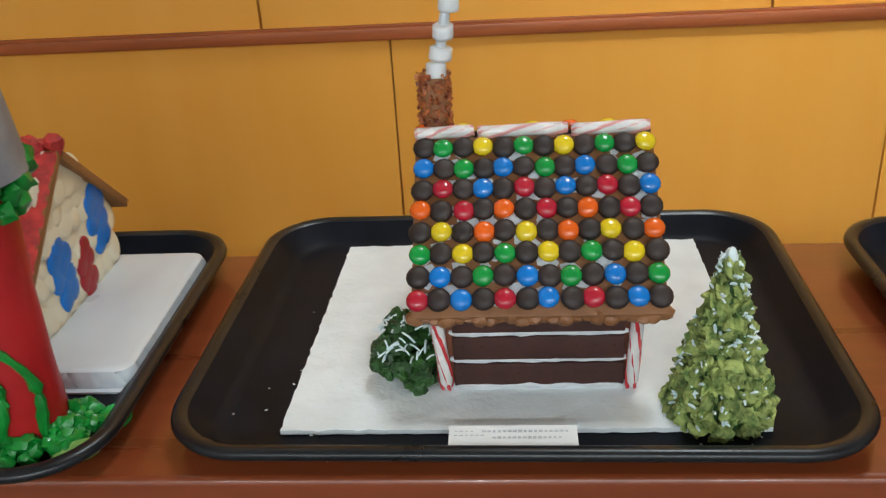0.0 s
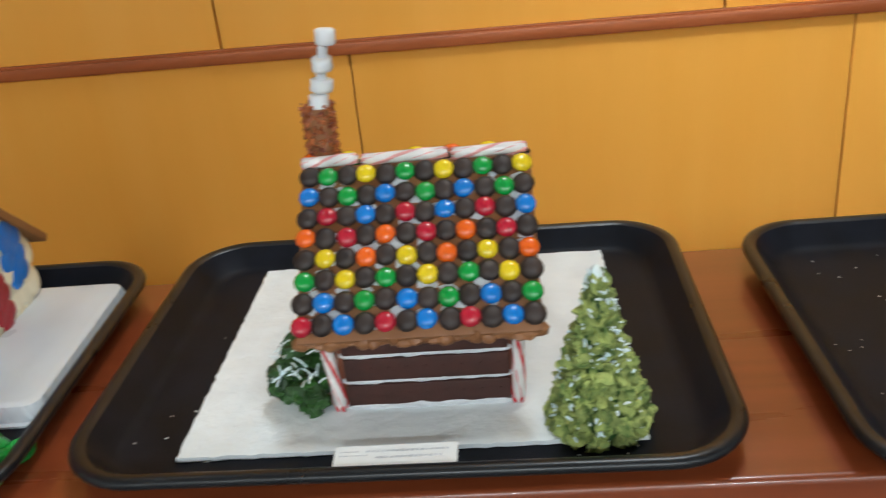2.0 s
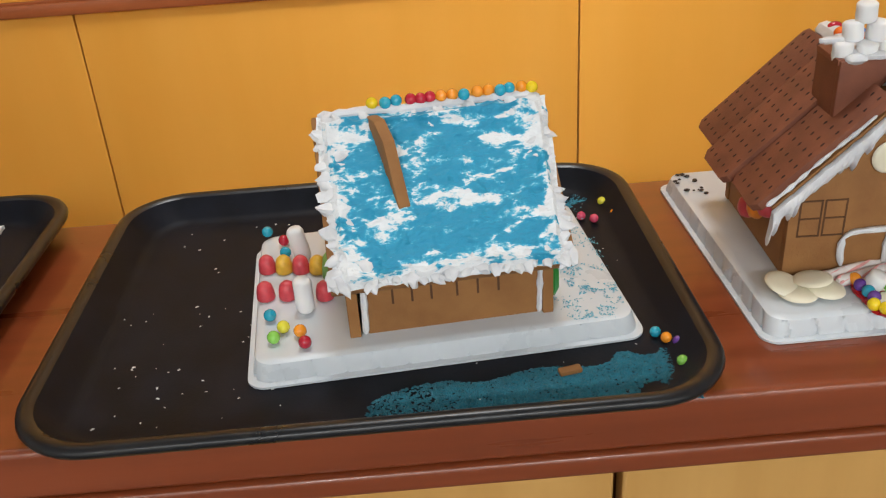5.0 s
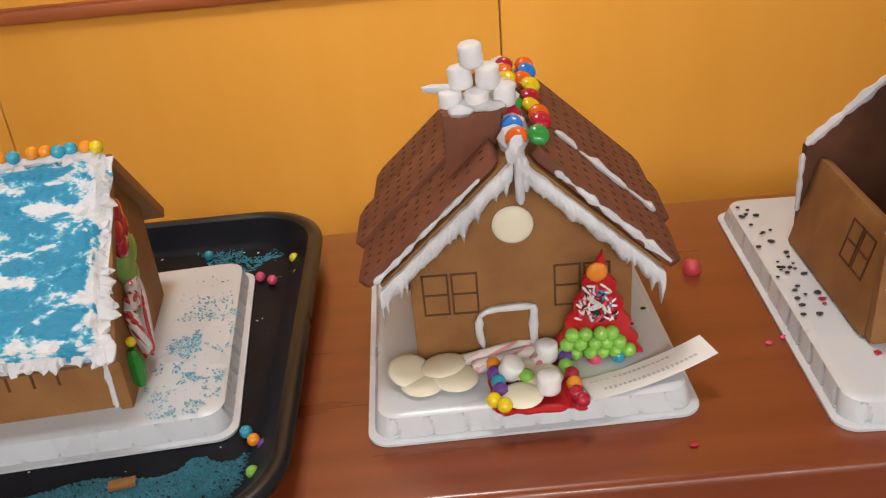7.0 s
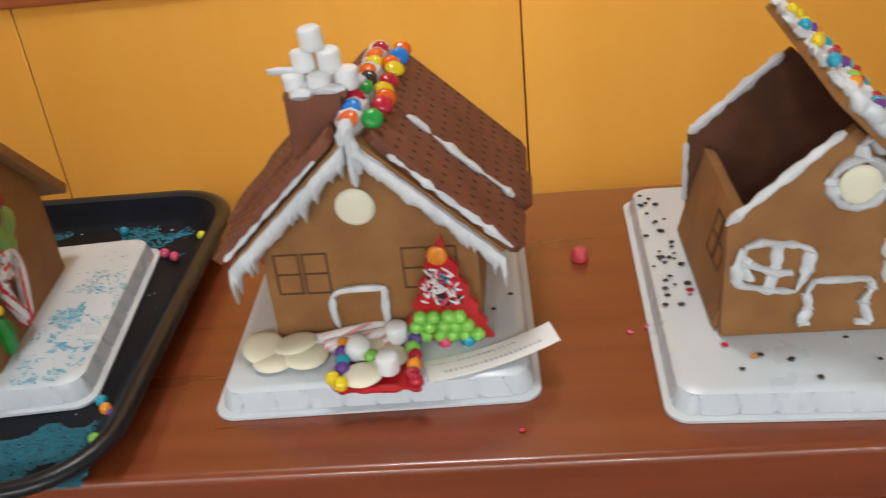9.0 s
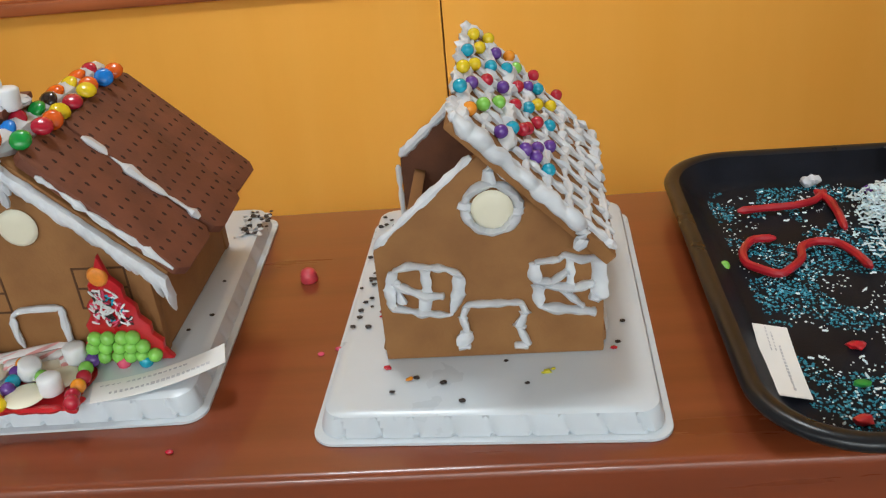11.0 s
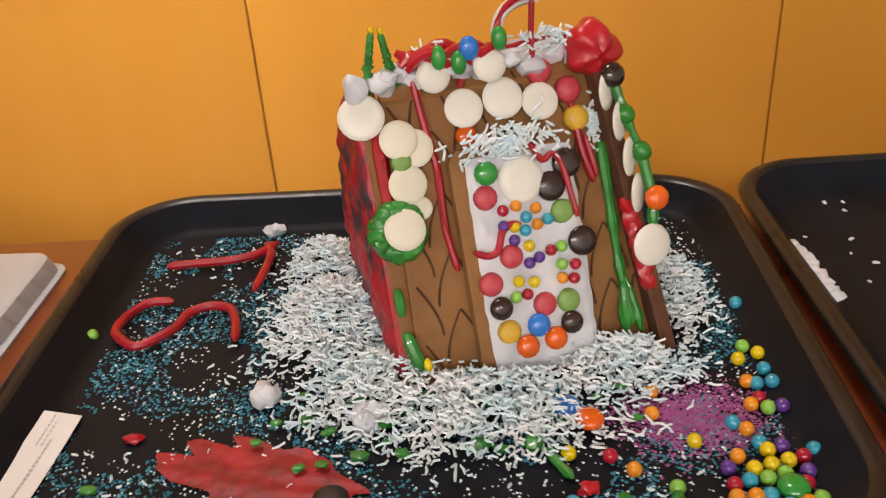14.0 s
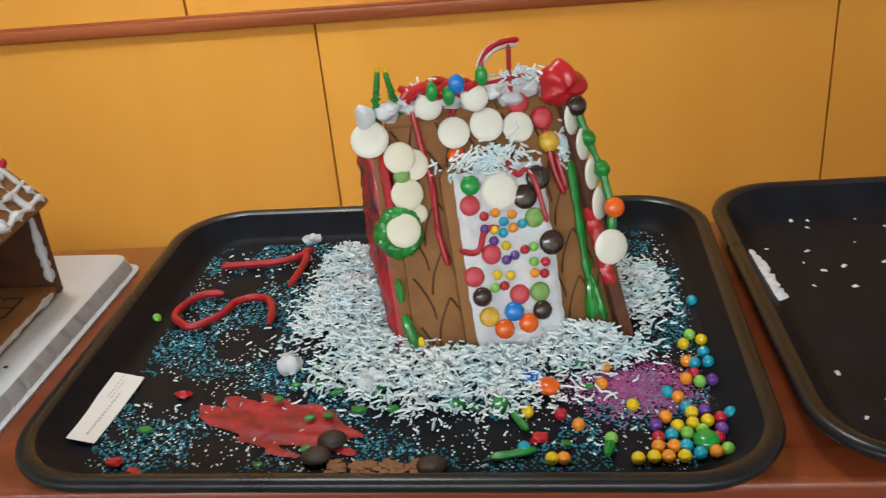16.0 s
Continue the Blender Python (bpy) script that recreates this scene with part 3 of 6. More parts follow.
# chimney of crumbs with marshmallow smoke
chim = new("chimney")
chim.parent = ha
bm = bmesh.new()
lathe(bm, [(0.0095, 0.0), (0.0098, 0.02), (0.0094, 0.053)], 12, T(-0.0625, 0.016, 0.126))
part("core", bm, MILK_FROST, chim)
bm = bmesh.new()
for k in range(560):
    a, z = rng.uniform(0, 2 * math.pi), rng.uniform(0.0, 0.055)
    rr = 0.0098 + rng.uniform(-0.0008, 0.0012)
    bx = T(-0.0625 + rr * math.cos(a), 0.016 + rr * math.sin(a), 0.126 + z) @ pose(0, 0, 0, rng.uniform(0, 360), rng.uniform(0, 360), rng.uniform(0, 360))
    box(bm, rng.uniform(0.0015, 0.0038), rng.uniform(0.0012, 0.0028), 0.0009, bx)
part("crumb_coat", bm, PRETZEL, chim, "coat of red-brown toffee crumbs", smooth=0)
for k, (dx, dz, sq) in enumerate(((0.0, 0.177, 0.95), (0.0018, 0.189, 0.8), (0.0036, 0.203, 0.8), (0.0062, 0.219, 0.95))):
    piece("marshmallow", MALLOW_MESH, chim, T(-0.0605 + dx * 1.6, 0.014, dz) @ pose(0, 0, 0, rng.uniform(-8, 8), rng.uniform(-8, 8), 40 * k) @ S(1.0 if k % 3 == 0 else 1.18, 1, sq * 0.9))
bm = bmesh.new()
tube(bm, [(-0.0605, 0.014, 0.172), (-0.057, 0.014, 0.196), (-0.052, 0.014, 0.222)], 0.0034, 8)
part("icing_core", bm, ICING, chim)

# ---- tree and bush by the candy-button house ----


def cereal_tree(x, y, z, h, r):
    ob = thing("cereal_tree", x, y, z, 12, "cone tree of green cereal flecked with white coconut", "candy tree")
    bm = bmesh.new()
    lathe(bm, [(r * 0.9, 0), (r * 0.55, h * 0.45), (r * 0.1, h * 0.97)], 12)
    part("cone", bm, BUSH_GREEN, ob)
    clump = []
    for k in range(4):
        bm = bmesh.new()
        for j in range(5):
            blob(bm, 0.0036, T(rng.uniform(-0.003, 0.003), rng.uniform(-0.003, 0.003), rng.uniform(-0.002, 0.003)) @ pose(0, 0, 0, rng.uniform(0, 180), rng.uniform(0, 180), 0) @ S(1.35, 0.9, 0.5), 0.7, 2, k * 9 + j, 2.6)
        clump.append(finish("flake_clump", bm, TREE_CEREAL, 30))
    k = 0
    for ring in range(13):
        f = ring / 12.5
        rr = r * (1 - f) + 0.001
        cnt = max(3, int(2 * math.pi * rr / 0.0072))
        for j in range(cnt):
            a = 2 * math.pi * (j + 0.5 * (ring % 2)) / cnt + rng.uniform(-0.15, 0.15)
            m = T(rr * math.cos(a), rr * math.sin(a), 0.003 + h * 0.96 * f) @ pose(0, 0, 0, rng.uniform(0, 360), rng.uniform(0, 360), rng.uniform(0, 360)) @ S(*(rng.uniform(0.85, 1.25),) * 3)
            piece("flake_clump", clump[k % 4], ob, m)
            k += 1
    bm = bmesh.new()
    for k in range(330):
        f = rng.random() ** 1.1
        rr, a = r * (1 - f) + 0.0046, rng.uniform(0, 2 * math.pi)
        if noise.noise(Vector((math.cos(a) * 2, math.sin(a) * 2, f * 5))) < -0.12:
            continue
        c = Vector((rr * math.cos(a), rr * math.sin(a), 0.003 + h * f * 0.98))
        d = Vector((rng.uniform(-1, 1), rng.uniform(-1, 1), rng.uniform(-0.7, 0.7))).normalized() * rng.uniform(0.0012, 0.0030)
        tube(bm, [c - d, c + Vector((0, 0, 0.0006)), c + d], rng.uniform(0.0006, 0.0011), 4)
    blob(bm, 0.0042, T(0, 0, h) @ S(0.9, 0.9, 1.4), 0.3, 2)
    part("coconut_dusting", bm, COCONUT, ob, "patchy white coconut shreds")
    return ob


cereal_tree(0.2835, 0.487, BZ, 0.101, 0.027)
bush = thing("candy_bush", 0.094, 0.526, BZ, 0, "dark green candy bush sprinkled with coconut shreds", "candy bush")
leafs = []
for k in range(3):
    bm = bmesh.new()
    for j in range(4):
        blob(bm, 0.005, T(rng.uniform(-0.003, 0.003), rng.uniform(-0.003, 0.003), rng.uniform(-0.002, 0.002)), 0.7, 2, k * 5 + j, 2.6)
    leafs.append(finish("leaf_clump", bm, BUSH_GREEN, 40))
for k in range(46):
    a, f = rng.uniform(0, 2 * math.pi), rng.random()
    rr = 0.022 * math.sqrt(1 - f * f) * rng.uniform(0.7, 1)
    piece("leaf_clump", leafs[k % 3], bush, T(rr * math.cos(a) * 0.9, rr * math.sin(a) * 1.1, 0.004 + 0.036 * f) @ pose(0, 0, 0, rng.uniform(0, 360), rng.uniform(0, 360), 0))
bm = bmesh.new()
for k in range(70):
    a, f = rng.uniform(0, 2 * math.pi), rng.uniform(0.35, 1)
    rr = 0.0255 * math.sqrt(max(0.02, 1 - f * f))
    c = Vector((rr * math.cos(a) * 0.9, rr * math.sin(a) * 1.1, 0.009 + 0.037 * f))
    d = Vector((rng.uniform(-1, 1), rng.uniform(-1, 1), rng.uniform(-0.4, 0.4))).normalized() * rng.uniform(0.003, 0.006)
    tube(bm, [c - d, c + Vector((0, 0, 0.001)), c + d], 0.0007, 4)
part("coconut_coat", bm, COCONUT, bush, "white coconut shreds")


# ---- paper tags ----
def tag(x, y, z, rz, w, h, label, bend=0.0, lines=(), tilt=(0, 0)):
    """A slip of paper, a little curled, with unreadable lines of writing as bars."""
    ob = thing("paper_tag", x, y, z, 0, label, "paper tag", "paper tags")
    ob.matrix_basis = pose(x, y, z, tilt[0], tilt[1], rz)
    bm = bmesh.new()
    nx = 14
    lo, hi = [], []
    for i in range(nx + 1):
        f = i / nx - 0.5
        zz = bend * 4 * f * f
        for lst, dz in ((lo, 0), (hi, 0.00035)):
            lst.append((bm.verts.new((f * w, -h / 2, zz + dz)), bm.verts.new((f * w, h / 2, zz + dz))))
    for i in range(nx):
        bm.faces.new((hi[i][0], hi[i + 1][0], hi[i + 1][1], hi[i][1]))
        bm.faces.new((lo[i][0], lo[i][1], lo[i + 1][1], lo[i + 1][0]))
        for s in (0, 1):
            bm.faces.new((lo[i][s], lo[i + 1][s], hi[i + 1][s], hi[i][s]))
    part("slip", bm, PAPER, ob)
    for k, (lx, ly, lw, lh) in enumerate(lines):
        bm = bmesh.new()
        n = max(3, int(lw / 0.0028))
        for j in range(n):
            xx = lx + lw * (j + 0.5) / n
            f = xx / w
            box(bm, lw / n * rng.uniform(0.45, 0.8), lh * rng.uniform(0.35, 0.7), 0.0002, T(xx, ly, bend * 4 * f * f + 0.0006))
        part("writing", bm, INK, ob)
    return ob


tag(0.1605, 0.4455, 0.0185, 0, 0.073, 0.020, "white paper tag against the tray rim with handwriting", 0.0,
    ((-0.034, 0.005, 0.012, 0.001), (-0.018, 0.0048, 0.05, 0.0028), (-0.034, 0.0015, 0.018, 0.001), (-0.012, -0.0005, 0.04, 0.0028)), (4, 0))

# ---- house with the blue sugared roof ----
PB = 0.005 + PLATE_TOP
hb = thing("gingerbread_house", 0.6700, 0.5570, PB - 0.001, 5.2, "gingerbread house with a white-iced roof rubbed with blue sugar", "candy house", "candy houses")
for s, nm in ((-1, "front_wall"), (1, "back_wall")):
    bm = bmesh.new()
    box(bm, 0.108, GT, 0.058, T(0.001, s * 0.054, 0.029), 0.0012)
    w = part(nm, bm, GINGER, hb)
    if s < 0:
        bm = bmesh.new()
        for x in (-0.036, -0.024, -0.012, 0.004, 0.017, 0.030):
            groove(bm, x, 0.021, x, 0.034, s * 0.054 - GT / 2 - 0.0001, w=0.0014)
        part("pressed_pattern", bm, GROOVE_SHADE, w)
for s, nm in ((-1, "gable_wall"), (1, "gable_wall")):
    bm = bmesh.new()
    gable(bm, T(s * 0.061, 0, 0) @ Matrix.Rotation(radians(90), 4, "Z"))
    gw = part(nm, bm, GINGER, hb)
    if s < 0:
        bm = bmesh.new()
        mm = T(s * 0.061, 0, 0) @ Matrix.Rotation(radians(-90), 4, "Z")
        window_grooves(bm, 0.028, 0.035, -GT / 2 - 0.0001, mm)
        part("pressed_window", bm, GROOVE_SHADE, gw)
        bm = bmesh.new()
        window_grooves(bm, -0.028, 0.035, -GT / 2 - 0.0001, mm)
        part("pressed_window", bm, GROOVE_SHADE, gw)
for x, s in ((-0.0545, -1), (0.0555, -1)):
    bm = bmesh.new()
    tube(bm, [(x, s * 0.0575, 0.001), (x + 0.001, s * 0.058, 0.03), (x, s * 0.0575, 0.056)], 0.0021, 7, wobble=0.4)
    part("corner_icing", bm, ICING, hb)
RZB, RTB, RLB = 0.1210, 41.0, 0.112
for s in (-1, 1):
    fm = roof_m(s, RZB, RTB, 1)
    bm = bmesh.new()
    box(bm, 0.144, RLB, GT, fm @ T(0, -RLB / 2, 0), 0.0012)
    roof = part("roof_panel", bm, GINGER, hb)
    if s < 0:
        bm = bmesh.new()
        bmesh.ops.create_grid(bm, x_segments=120, y_segments=100, size=0.5)
        for v in bm.verts:
            x, y = v.co.x, v.co.y
            e = min(0.5 - abs(x), 0.5 - abs(y))
            fall = min(1, e / 0.05)
            p = Vector((x * 0.144, y * RLB, 0))
            hgt = 0.0030 + 0.0016 * noise.noise(p * 55) + 0.0013 * noise.noise(p * 160) + 0.0010 * noise.noise(Vector((p.x * 180, p.y * 420, 5))) + 0.0034 * math.exp(-((e - 0.045) / 0.03) ** 2)
            jit = 0.0026 * noise.noise(p * 90 + Vector((4, 2, 9)))
            v.co = fm @ Vector((x * 0.1405 * (1 + 0.05 * y) + 0.0015 * (y + 0.5) + jit, -RLB / 2 + y * (RLB - 0.001) + jit, GT / 2 - 0.0006 + max(0.0009, hgt * fall)))
        ext = bmesh.ops.extrude_face_region(bm, geom=list(bm.faces))
        down = fm.to_3x3() @ Vector((0, 0, -0.0012))
        for v in [q for q in ext["geom"] if isinstance(q, bmesh.types.BMVert)]:
            v.co += down
        part("sugar_icing", bm, BLUE_ROOF, roof, "white icing streaked with bright blue sugar")
        bm = bmesh.new()
        k = 0
        for side in range(4):
            nn = 46 if side % 2 == 0 else 38
            for i in range(nn):
                f = i / (nn - 1) - 0.5
                px, py = (f * 0.140, -RLB + 0.003) if side == 0 else (0.068, -RLB / 2 + f * 0.112) if side == 1 else (f * 0.13, -0.004) if side == 2 else (-0.068, -RLB / 2 + f * 0.112)
                if rng.random() < (0.7 if side == 2 else 0.25):
                    continue
                k += 1
                sp = rng.uniform(0.0028, 0.0056)
                blob(bm, sp, fm @ T(px * (1 - abs(rng.gauss(0, 0.06))), -RLB / 2 + (py + RLB / 2) * (1 - abs(rng.gauss(0, 0.06))), GT / 2 + 0.0012) @ pose(0, 0, 0, 0, 0, (90 if side % 2 == 0 else 0) + rng.uniform(-45, 45)) @ S(1.5, 0.75, 0.5), 0.6, 2, k, 2.0)
        part("icing_border", bm, ICING, roof, "thick white icing border")
bm = bmesh.new()
tube(bm, [(-0.068 + 0.0136 * i, 0.001 * math.sin(i), RZB + 0.003) for i in range(11)], 0.0034, 8, wobble=0.7)
part("ridge_icing", bm, ICING, hb)
for x, c in ((-0.034, "yellow"), (-0.026, "teal"), (-0.019, "teal"), (-0.010, "red"), (-0.004, "red"), (0.002, "red"), (0.009, "amber"), (0.016, "amber"), (0.023, "teal"),
             (0.032, "amber"), (0.039, "amber"), (0.046, "teal"), (0.052, "teal"), (0.060, "amber"), (0.066, "yellow")):
    piece("candy_ball", BALL[c], hb, T(x, rng.uniform(-0.002, 0.002), RZB + 0.0082) @ S(0.9, 0.9, 0.9))
# upright chimney piece stuck in the front slope
bm = bmesh.new()
fm = roof_m(-1, RZB, RTB, 1)
slab(bm, [(-0.020, 0.017), (-0.004, 0.020), (0.012, 0.013), (0.034, -0.020), (0.033, -0.028), (0.022, -0.032)], 0.0075,
     T(-0.031, -0.022, RZB - 0.016) @ pose(0, 0, 0, 0, 4, -76), 0.0012)
part("chimney_piece", bm, GINGER, hb, "gingerbread chimney piece set into the icing")
# end-wall decorations
for y, z, r in ((-0.016, 0.079, 0), (-0.008, 0.088, 0), (-0.004, 0.077, 0), (-0.013, 0.070, 0)):
    piece("red_candy", MM["red"], hb, T(0.0655, y - 0.004, z + 0.008) @ Matrix.Rotation(radians(90), 4, "Y") @ S(1.25, 1.25, 1.1))
for y, z in ((-0.012, 0.062), (0.002, 0.064), (-0.006, 0.052), (-0.008, 0.07)):
    piece("green_gumdrop", DROP["green"], hb, T(0.0645, y - 0.004, z + 0.004) @ Matrix.Rotation(radians(90), 4, "Y") @ S(1.4, 1.4, 0.6))
for hook in ([(-0.020, 0.008), (-0.025, 0.020), (-0.031, 0.032), (-0.033, 0.042), (-0.029, 0.049), (-0.022, 0.047), (-0.019, 0.040)],
             [(-0.018, 0.008), (-0.013, 0.020), (-0.008, 0.034), (-0.007, 0.046), (-0.011, 0.055), (-0.018, 0.055), (-0.021, 0.048), (-0.021, 0.040)]):
    hooked_cane([(0.0685, y, z) for y, z in hook], 0.0038, hb, "small striped candy cane")
bm = bmesh.new()
tube(bm, [(0.067, -0.045, 0.004), (0.0675, -0.044, 0.016), (0.067, -0.0445, 0.028)], 0.0048, 8)
part("green_candy", bm, GREEN_ICING, hb, "green candy tree")
bm = bmesh.new()
blob(bm, 0.003, T(0.068, -0.0445, 0.033), 0.2, 2)
part("yellow_star", bm, CANDY["yellow"], hb)
bm = bmesh.new()
tube(bm, [(-0.0665, 0.03, 0.088), (-0.0665, 0.02, 0.096), (-0.0665, 0.008, 0.09), (-0.0665, 0.014, 0.082), (-0.0665, 0.026, 0.084)], 0.0026, 7)
part("icing_ring", bm, WHITE_CHOC, hb)
wall_tag = tag(0, 0, 0, 0, 0.044, 0.020, "crumpled paper tag stuck to a gingerbread wall", 0.0015, ((-0.018, 0.003, 0.028, 0.002), (-0.016, -0.003, 0.022, 0.002)))
wall_tag.matrix_basis = hb.matrix_basis @ T(-0.0672, 0.030, 0.066) @ Matrix(((0, 0, -1, 0), (-1, 0, 0, 0), (0, 1, 0, 0), (0, 0, 0, 1))) @ pose(0, 0, 0, 0, 0, -14)

# loose candies before the blue-roofed house
WB = hb.matrix_basis


def loose(kind, mesh, x, y, z, label, cat, m=IDENT, group=""):
    ob = new(kind, mesh)
    ob.matrix_basis = T(x, y, z) @ m
    return tagged(ob, label, cat, group)


for x, y, c in ((0.544, 0.638, "teal"), (0.558, 0.622, "red"), (0.561, 0.603, "teal"), (0.559, 0.519, "teal"), (0.569, 0.504, "lemon"), (0.580, 0.498, "amber"), (0.564, 0.493, "lime"), (0.584, 0.485, "red")):
    loose("candy_ball", BALL[c], x, y, PB + 0.004, f"small {c} candy ball on a white base", "candy", group="loose candies")
for x, y, c in ((0.550, 0.584, "red"), (0.562, 0.582, "yellow"), (0.574, 0.580, "red"), (0.586, 0.578, "yellow"), (0.553, 0.547, "red"), (0.568, 0.546, "red"), (0.593, 0.542, "red")):
    loose("gumdrop", DROP[c], x, y, PB, f"sugared {c} gumdrop in a row on a white base", "gumdrop", S(0.85, 0.85, 1.0), "gumdrops")
loose("gumdrop", DROP["green"], 0.598, 0.566, PB, "flat green jelly candy leaning on the wall", "gumdrop", S(1.1, 0.5, 1.8), "gumdrops")
loose("marshmallow", MALLOW_MESH, 0.574, 0.600, PB, "leaning stack of white mini marshmallows", "marshmallow", pose(0, 0, 0, 4, -9, 0) @ S(0.95, 0.95, 2.0), "marshmallows")
loose("marshmallow", MALLOW_MESH, 0.581, 0.528, PB, "two stacked white mini marshmallows", "marshmallow", S(0.95, 0.95, 1.9), "marshmallows")
for x, y, c in ((0.743, 0.692, "teal"), (0.807, 0.677, "lemon"), (0.812, 0.654, "amber"), (0.786, 0.654, "pink"), (0.795, 0.648, "pink"), (0.801, 0.488, "teal"), (0.806, 0.481, "amber"), (0.812, 0.476, "purple"), (0.809, 0.456, "lime")):
    loose("candy_ball", BALL[c], x, y, 0.0085, f"small {c} candy ball lying in a black tray", "candy", S(0.85, 0.85, 0.85), group="loose candies")


def scatter(name, mat, n, where, size, label, flat=0.5, seed=1, long=1.0, base=0.0046):
    """Crystals or crumbs strewn over a surface: one object of many small uneven bits."""
    r2 = random.Random(seed)
    verts, faces = [], []
    for _ in range(n):
        p = where(r2)
        if p is None:
            continue
        x, y = p
        s = size * r2.uniform(0.5, 1.5)
        a = r2.uniform(0, math.pi)
        ca, sa = math.cos(a), math.sin(a)
        b = len(verts)
        for dx, dy, dz in ((-1, -0.8, 0), (1, -1, 0), (0.9, 1, 0), (-1.1, 0.8, 0), (r2.uniform(-0.4, 0.4), r2.uniform(-0.4, 0.4), flat * 2)):
            dx *= long
            verts.append((x + (dx * ca - dy * sa) * s, y + (dx * sa + dy * ca) * s, base + dz * s))
        faces += [(b, b + 1, b + 4), (b + 1, b + 2, b + 4), (b + 2, b + 3, b + 4), (b + 3, b, b + 4)]
    me = bpy.data.meshes.new(name)
    me.from_pydata(verts, [], faces)
    me.materials.append(mat)
    return tagged(new(name, me), label, "crumbs", kind="stuff")


def in_tray_b(r2):
    x, y = r2.uniform(0.60, 0.812), r2.uniform(0.425, 0.475)
    d = noise.noise(Vector((x * 26, y * 34, 3))) * 0.45
    if y > 0.432 + (x - 0.60) * 0.22 + d * 0.05 or d < -0.16 or (x < 0.66 and r2.random() > 0.5):
        return None
    return x, y


def in_tray_b2(r2):
    x, y = r2.uniform(0.60, 0.80), r2.uniform(0.655, 0.706)
    d = noise.noise(Vector((x * 30, y * 30, 8)))
    return (x, y) if d > 0.05 and r2.random() < 0.9 else None


scatter("blue_sugar", TEAL_SUGAR, 14000, in_tray_b, 0.00075, "bright teal sugar spilled in a black tray", seed=3)
scatter("blue_sugar", TEAL_SUGAR, 5000, in_tray_b2, 0.0007, "teal sugar spilled at the back of a tray", seed=5)


def on_plate_b(r2):
    x, y = r2.gauss(0.765, 0.016), r2.gauss(0.54, 0.045)
    return (x, y) if 0.742 < x < 0.785 and 0.49 < y < 0.65 and noise.noise(Vector((x * 60, y * 60, 1))) + 0.6 * noise.noise(Vector((x * 190, y * 190, 1))) > r2.uniform(-0.1, 0.5) else None


scatter("blue_sugar", PALE_TEAL, 4200, on_plate_b, 0.00042, "teal sugar dusted on a white base", seed=6, base=PB)


def tray_b_crumbs(r2):
    return r2.uniform(0.45, 0.80), r2.uniform(0.425, 0.70)


scatter("crumbs", CRUMB, 150, tray_b_crumbs, 0.0005, "white crumbs scattered in a black tray", seed=7, long=1.6)
scatter("crumbs", CRUMB, 120, lambda r2: (r2.uniform(1.76, 2.1), r2.uniform(0.44, 0.72)), 0.0011, "white crumbs scattered in a black tray", seed=8, long=1.6)
scatter("crumbs", CRUMB, 60, lambda r2: (r2.uniform(-0.02, 0.34), r2.uniform(0.44, 0.72)), 0.0006, "white crumbs scattered in a black tray", seed=9, long=1.6)
bm = bmesh.new()
for i in range(9):
    blob(bm, 0.005, T(1.7475 + 0.0008 * i, 0.642 - 0.006 * i, 0.0135 - 0.0005 * i) @ S(1, 1.1, 0.6), 0.6, 2, i)
tagged(part("icing_smear", bm, ICING), "dried white icing smear in a black tray", "icing")
bm = bmesh.new()
box(bm, 0.014, 0.006, 0.003, T(0.742, 0.458, 0.0068) @ pose(0, 0, 0, 0, 0, 12), 0.001)
tagged(part("gingerbread_crumb", bm, GINGER), "broken gingerbread crumb in blue sugar", "crumb")

# ---- house with the chocolate graham roof ----
PC = 0.0003 + PLATE_TOP
hc = thing("gingerbread_house", 0.957, 0.589, PC, -2.0, "gingerbread house with a chocolate graham roof and dripping white icing", "candy house", "candy houses")


def kit_walls(house, front=-0.060, back=0.060, w=GW, sides=(-1, 1)):
    out = []
    for y in (front, back):
        bm = bmesh.new()
        gable(bm, T(0, y, 0), w)
        out.append(part("gable_wall", bm, GINGER, house))
    for s in sides:
        bm = bmesh.new()
        box(bm, GT, back - front - GT, 0.060, T(s * (w - GT / 2 - 0.001), (front + back) / 2, 0.030), 0.0012)
        out.append(part("side_wall", bm, GINGER, house))
    return out


fc = kit_walls(hc)[0]
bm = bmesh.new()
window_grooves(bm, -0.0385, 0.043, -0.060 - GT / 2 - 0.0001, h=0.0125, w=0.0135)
part("pressed_window", bm, GROOVE_SHADE, fc)
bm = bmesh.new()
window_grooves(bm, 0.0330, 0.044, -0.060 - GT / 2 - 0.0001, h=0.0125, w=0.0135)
part("pressed_window", bm, GROOVE_SHADE, fc)


def side_roof(side, ridge_z, tilt, x=0.0):
    """Frame of a roof panel on a house whose ridge runs along y: local x down the slope, y along the ridge, z off its face."""
    m = T(x, 0, ridge_z)
    if side < 0:
        m = m @ Matrix.Rotation(math.pi, 4, "Z")
    return m @ Matrix.Rotation(radians(tilt), 4, "Y")


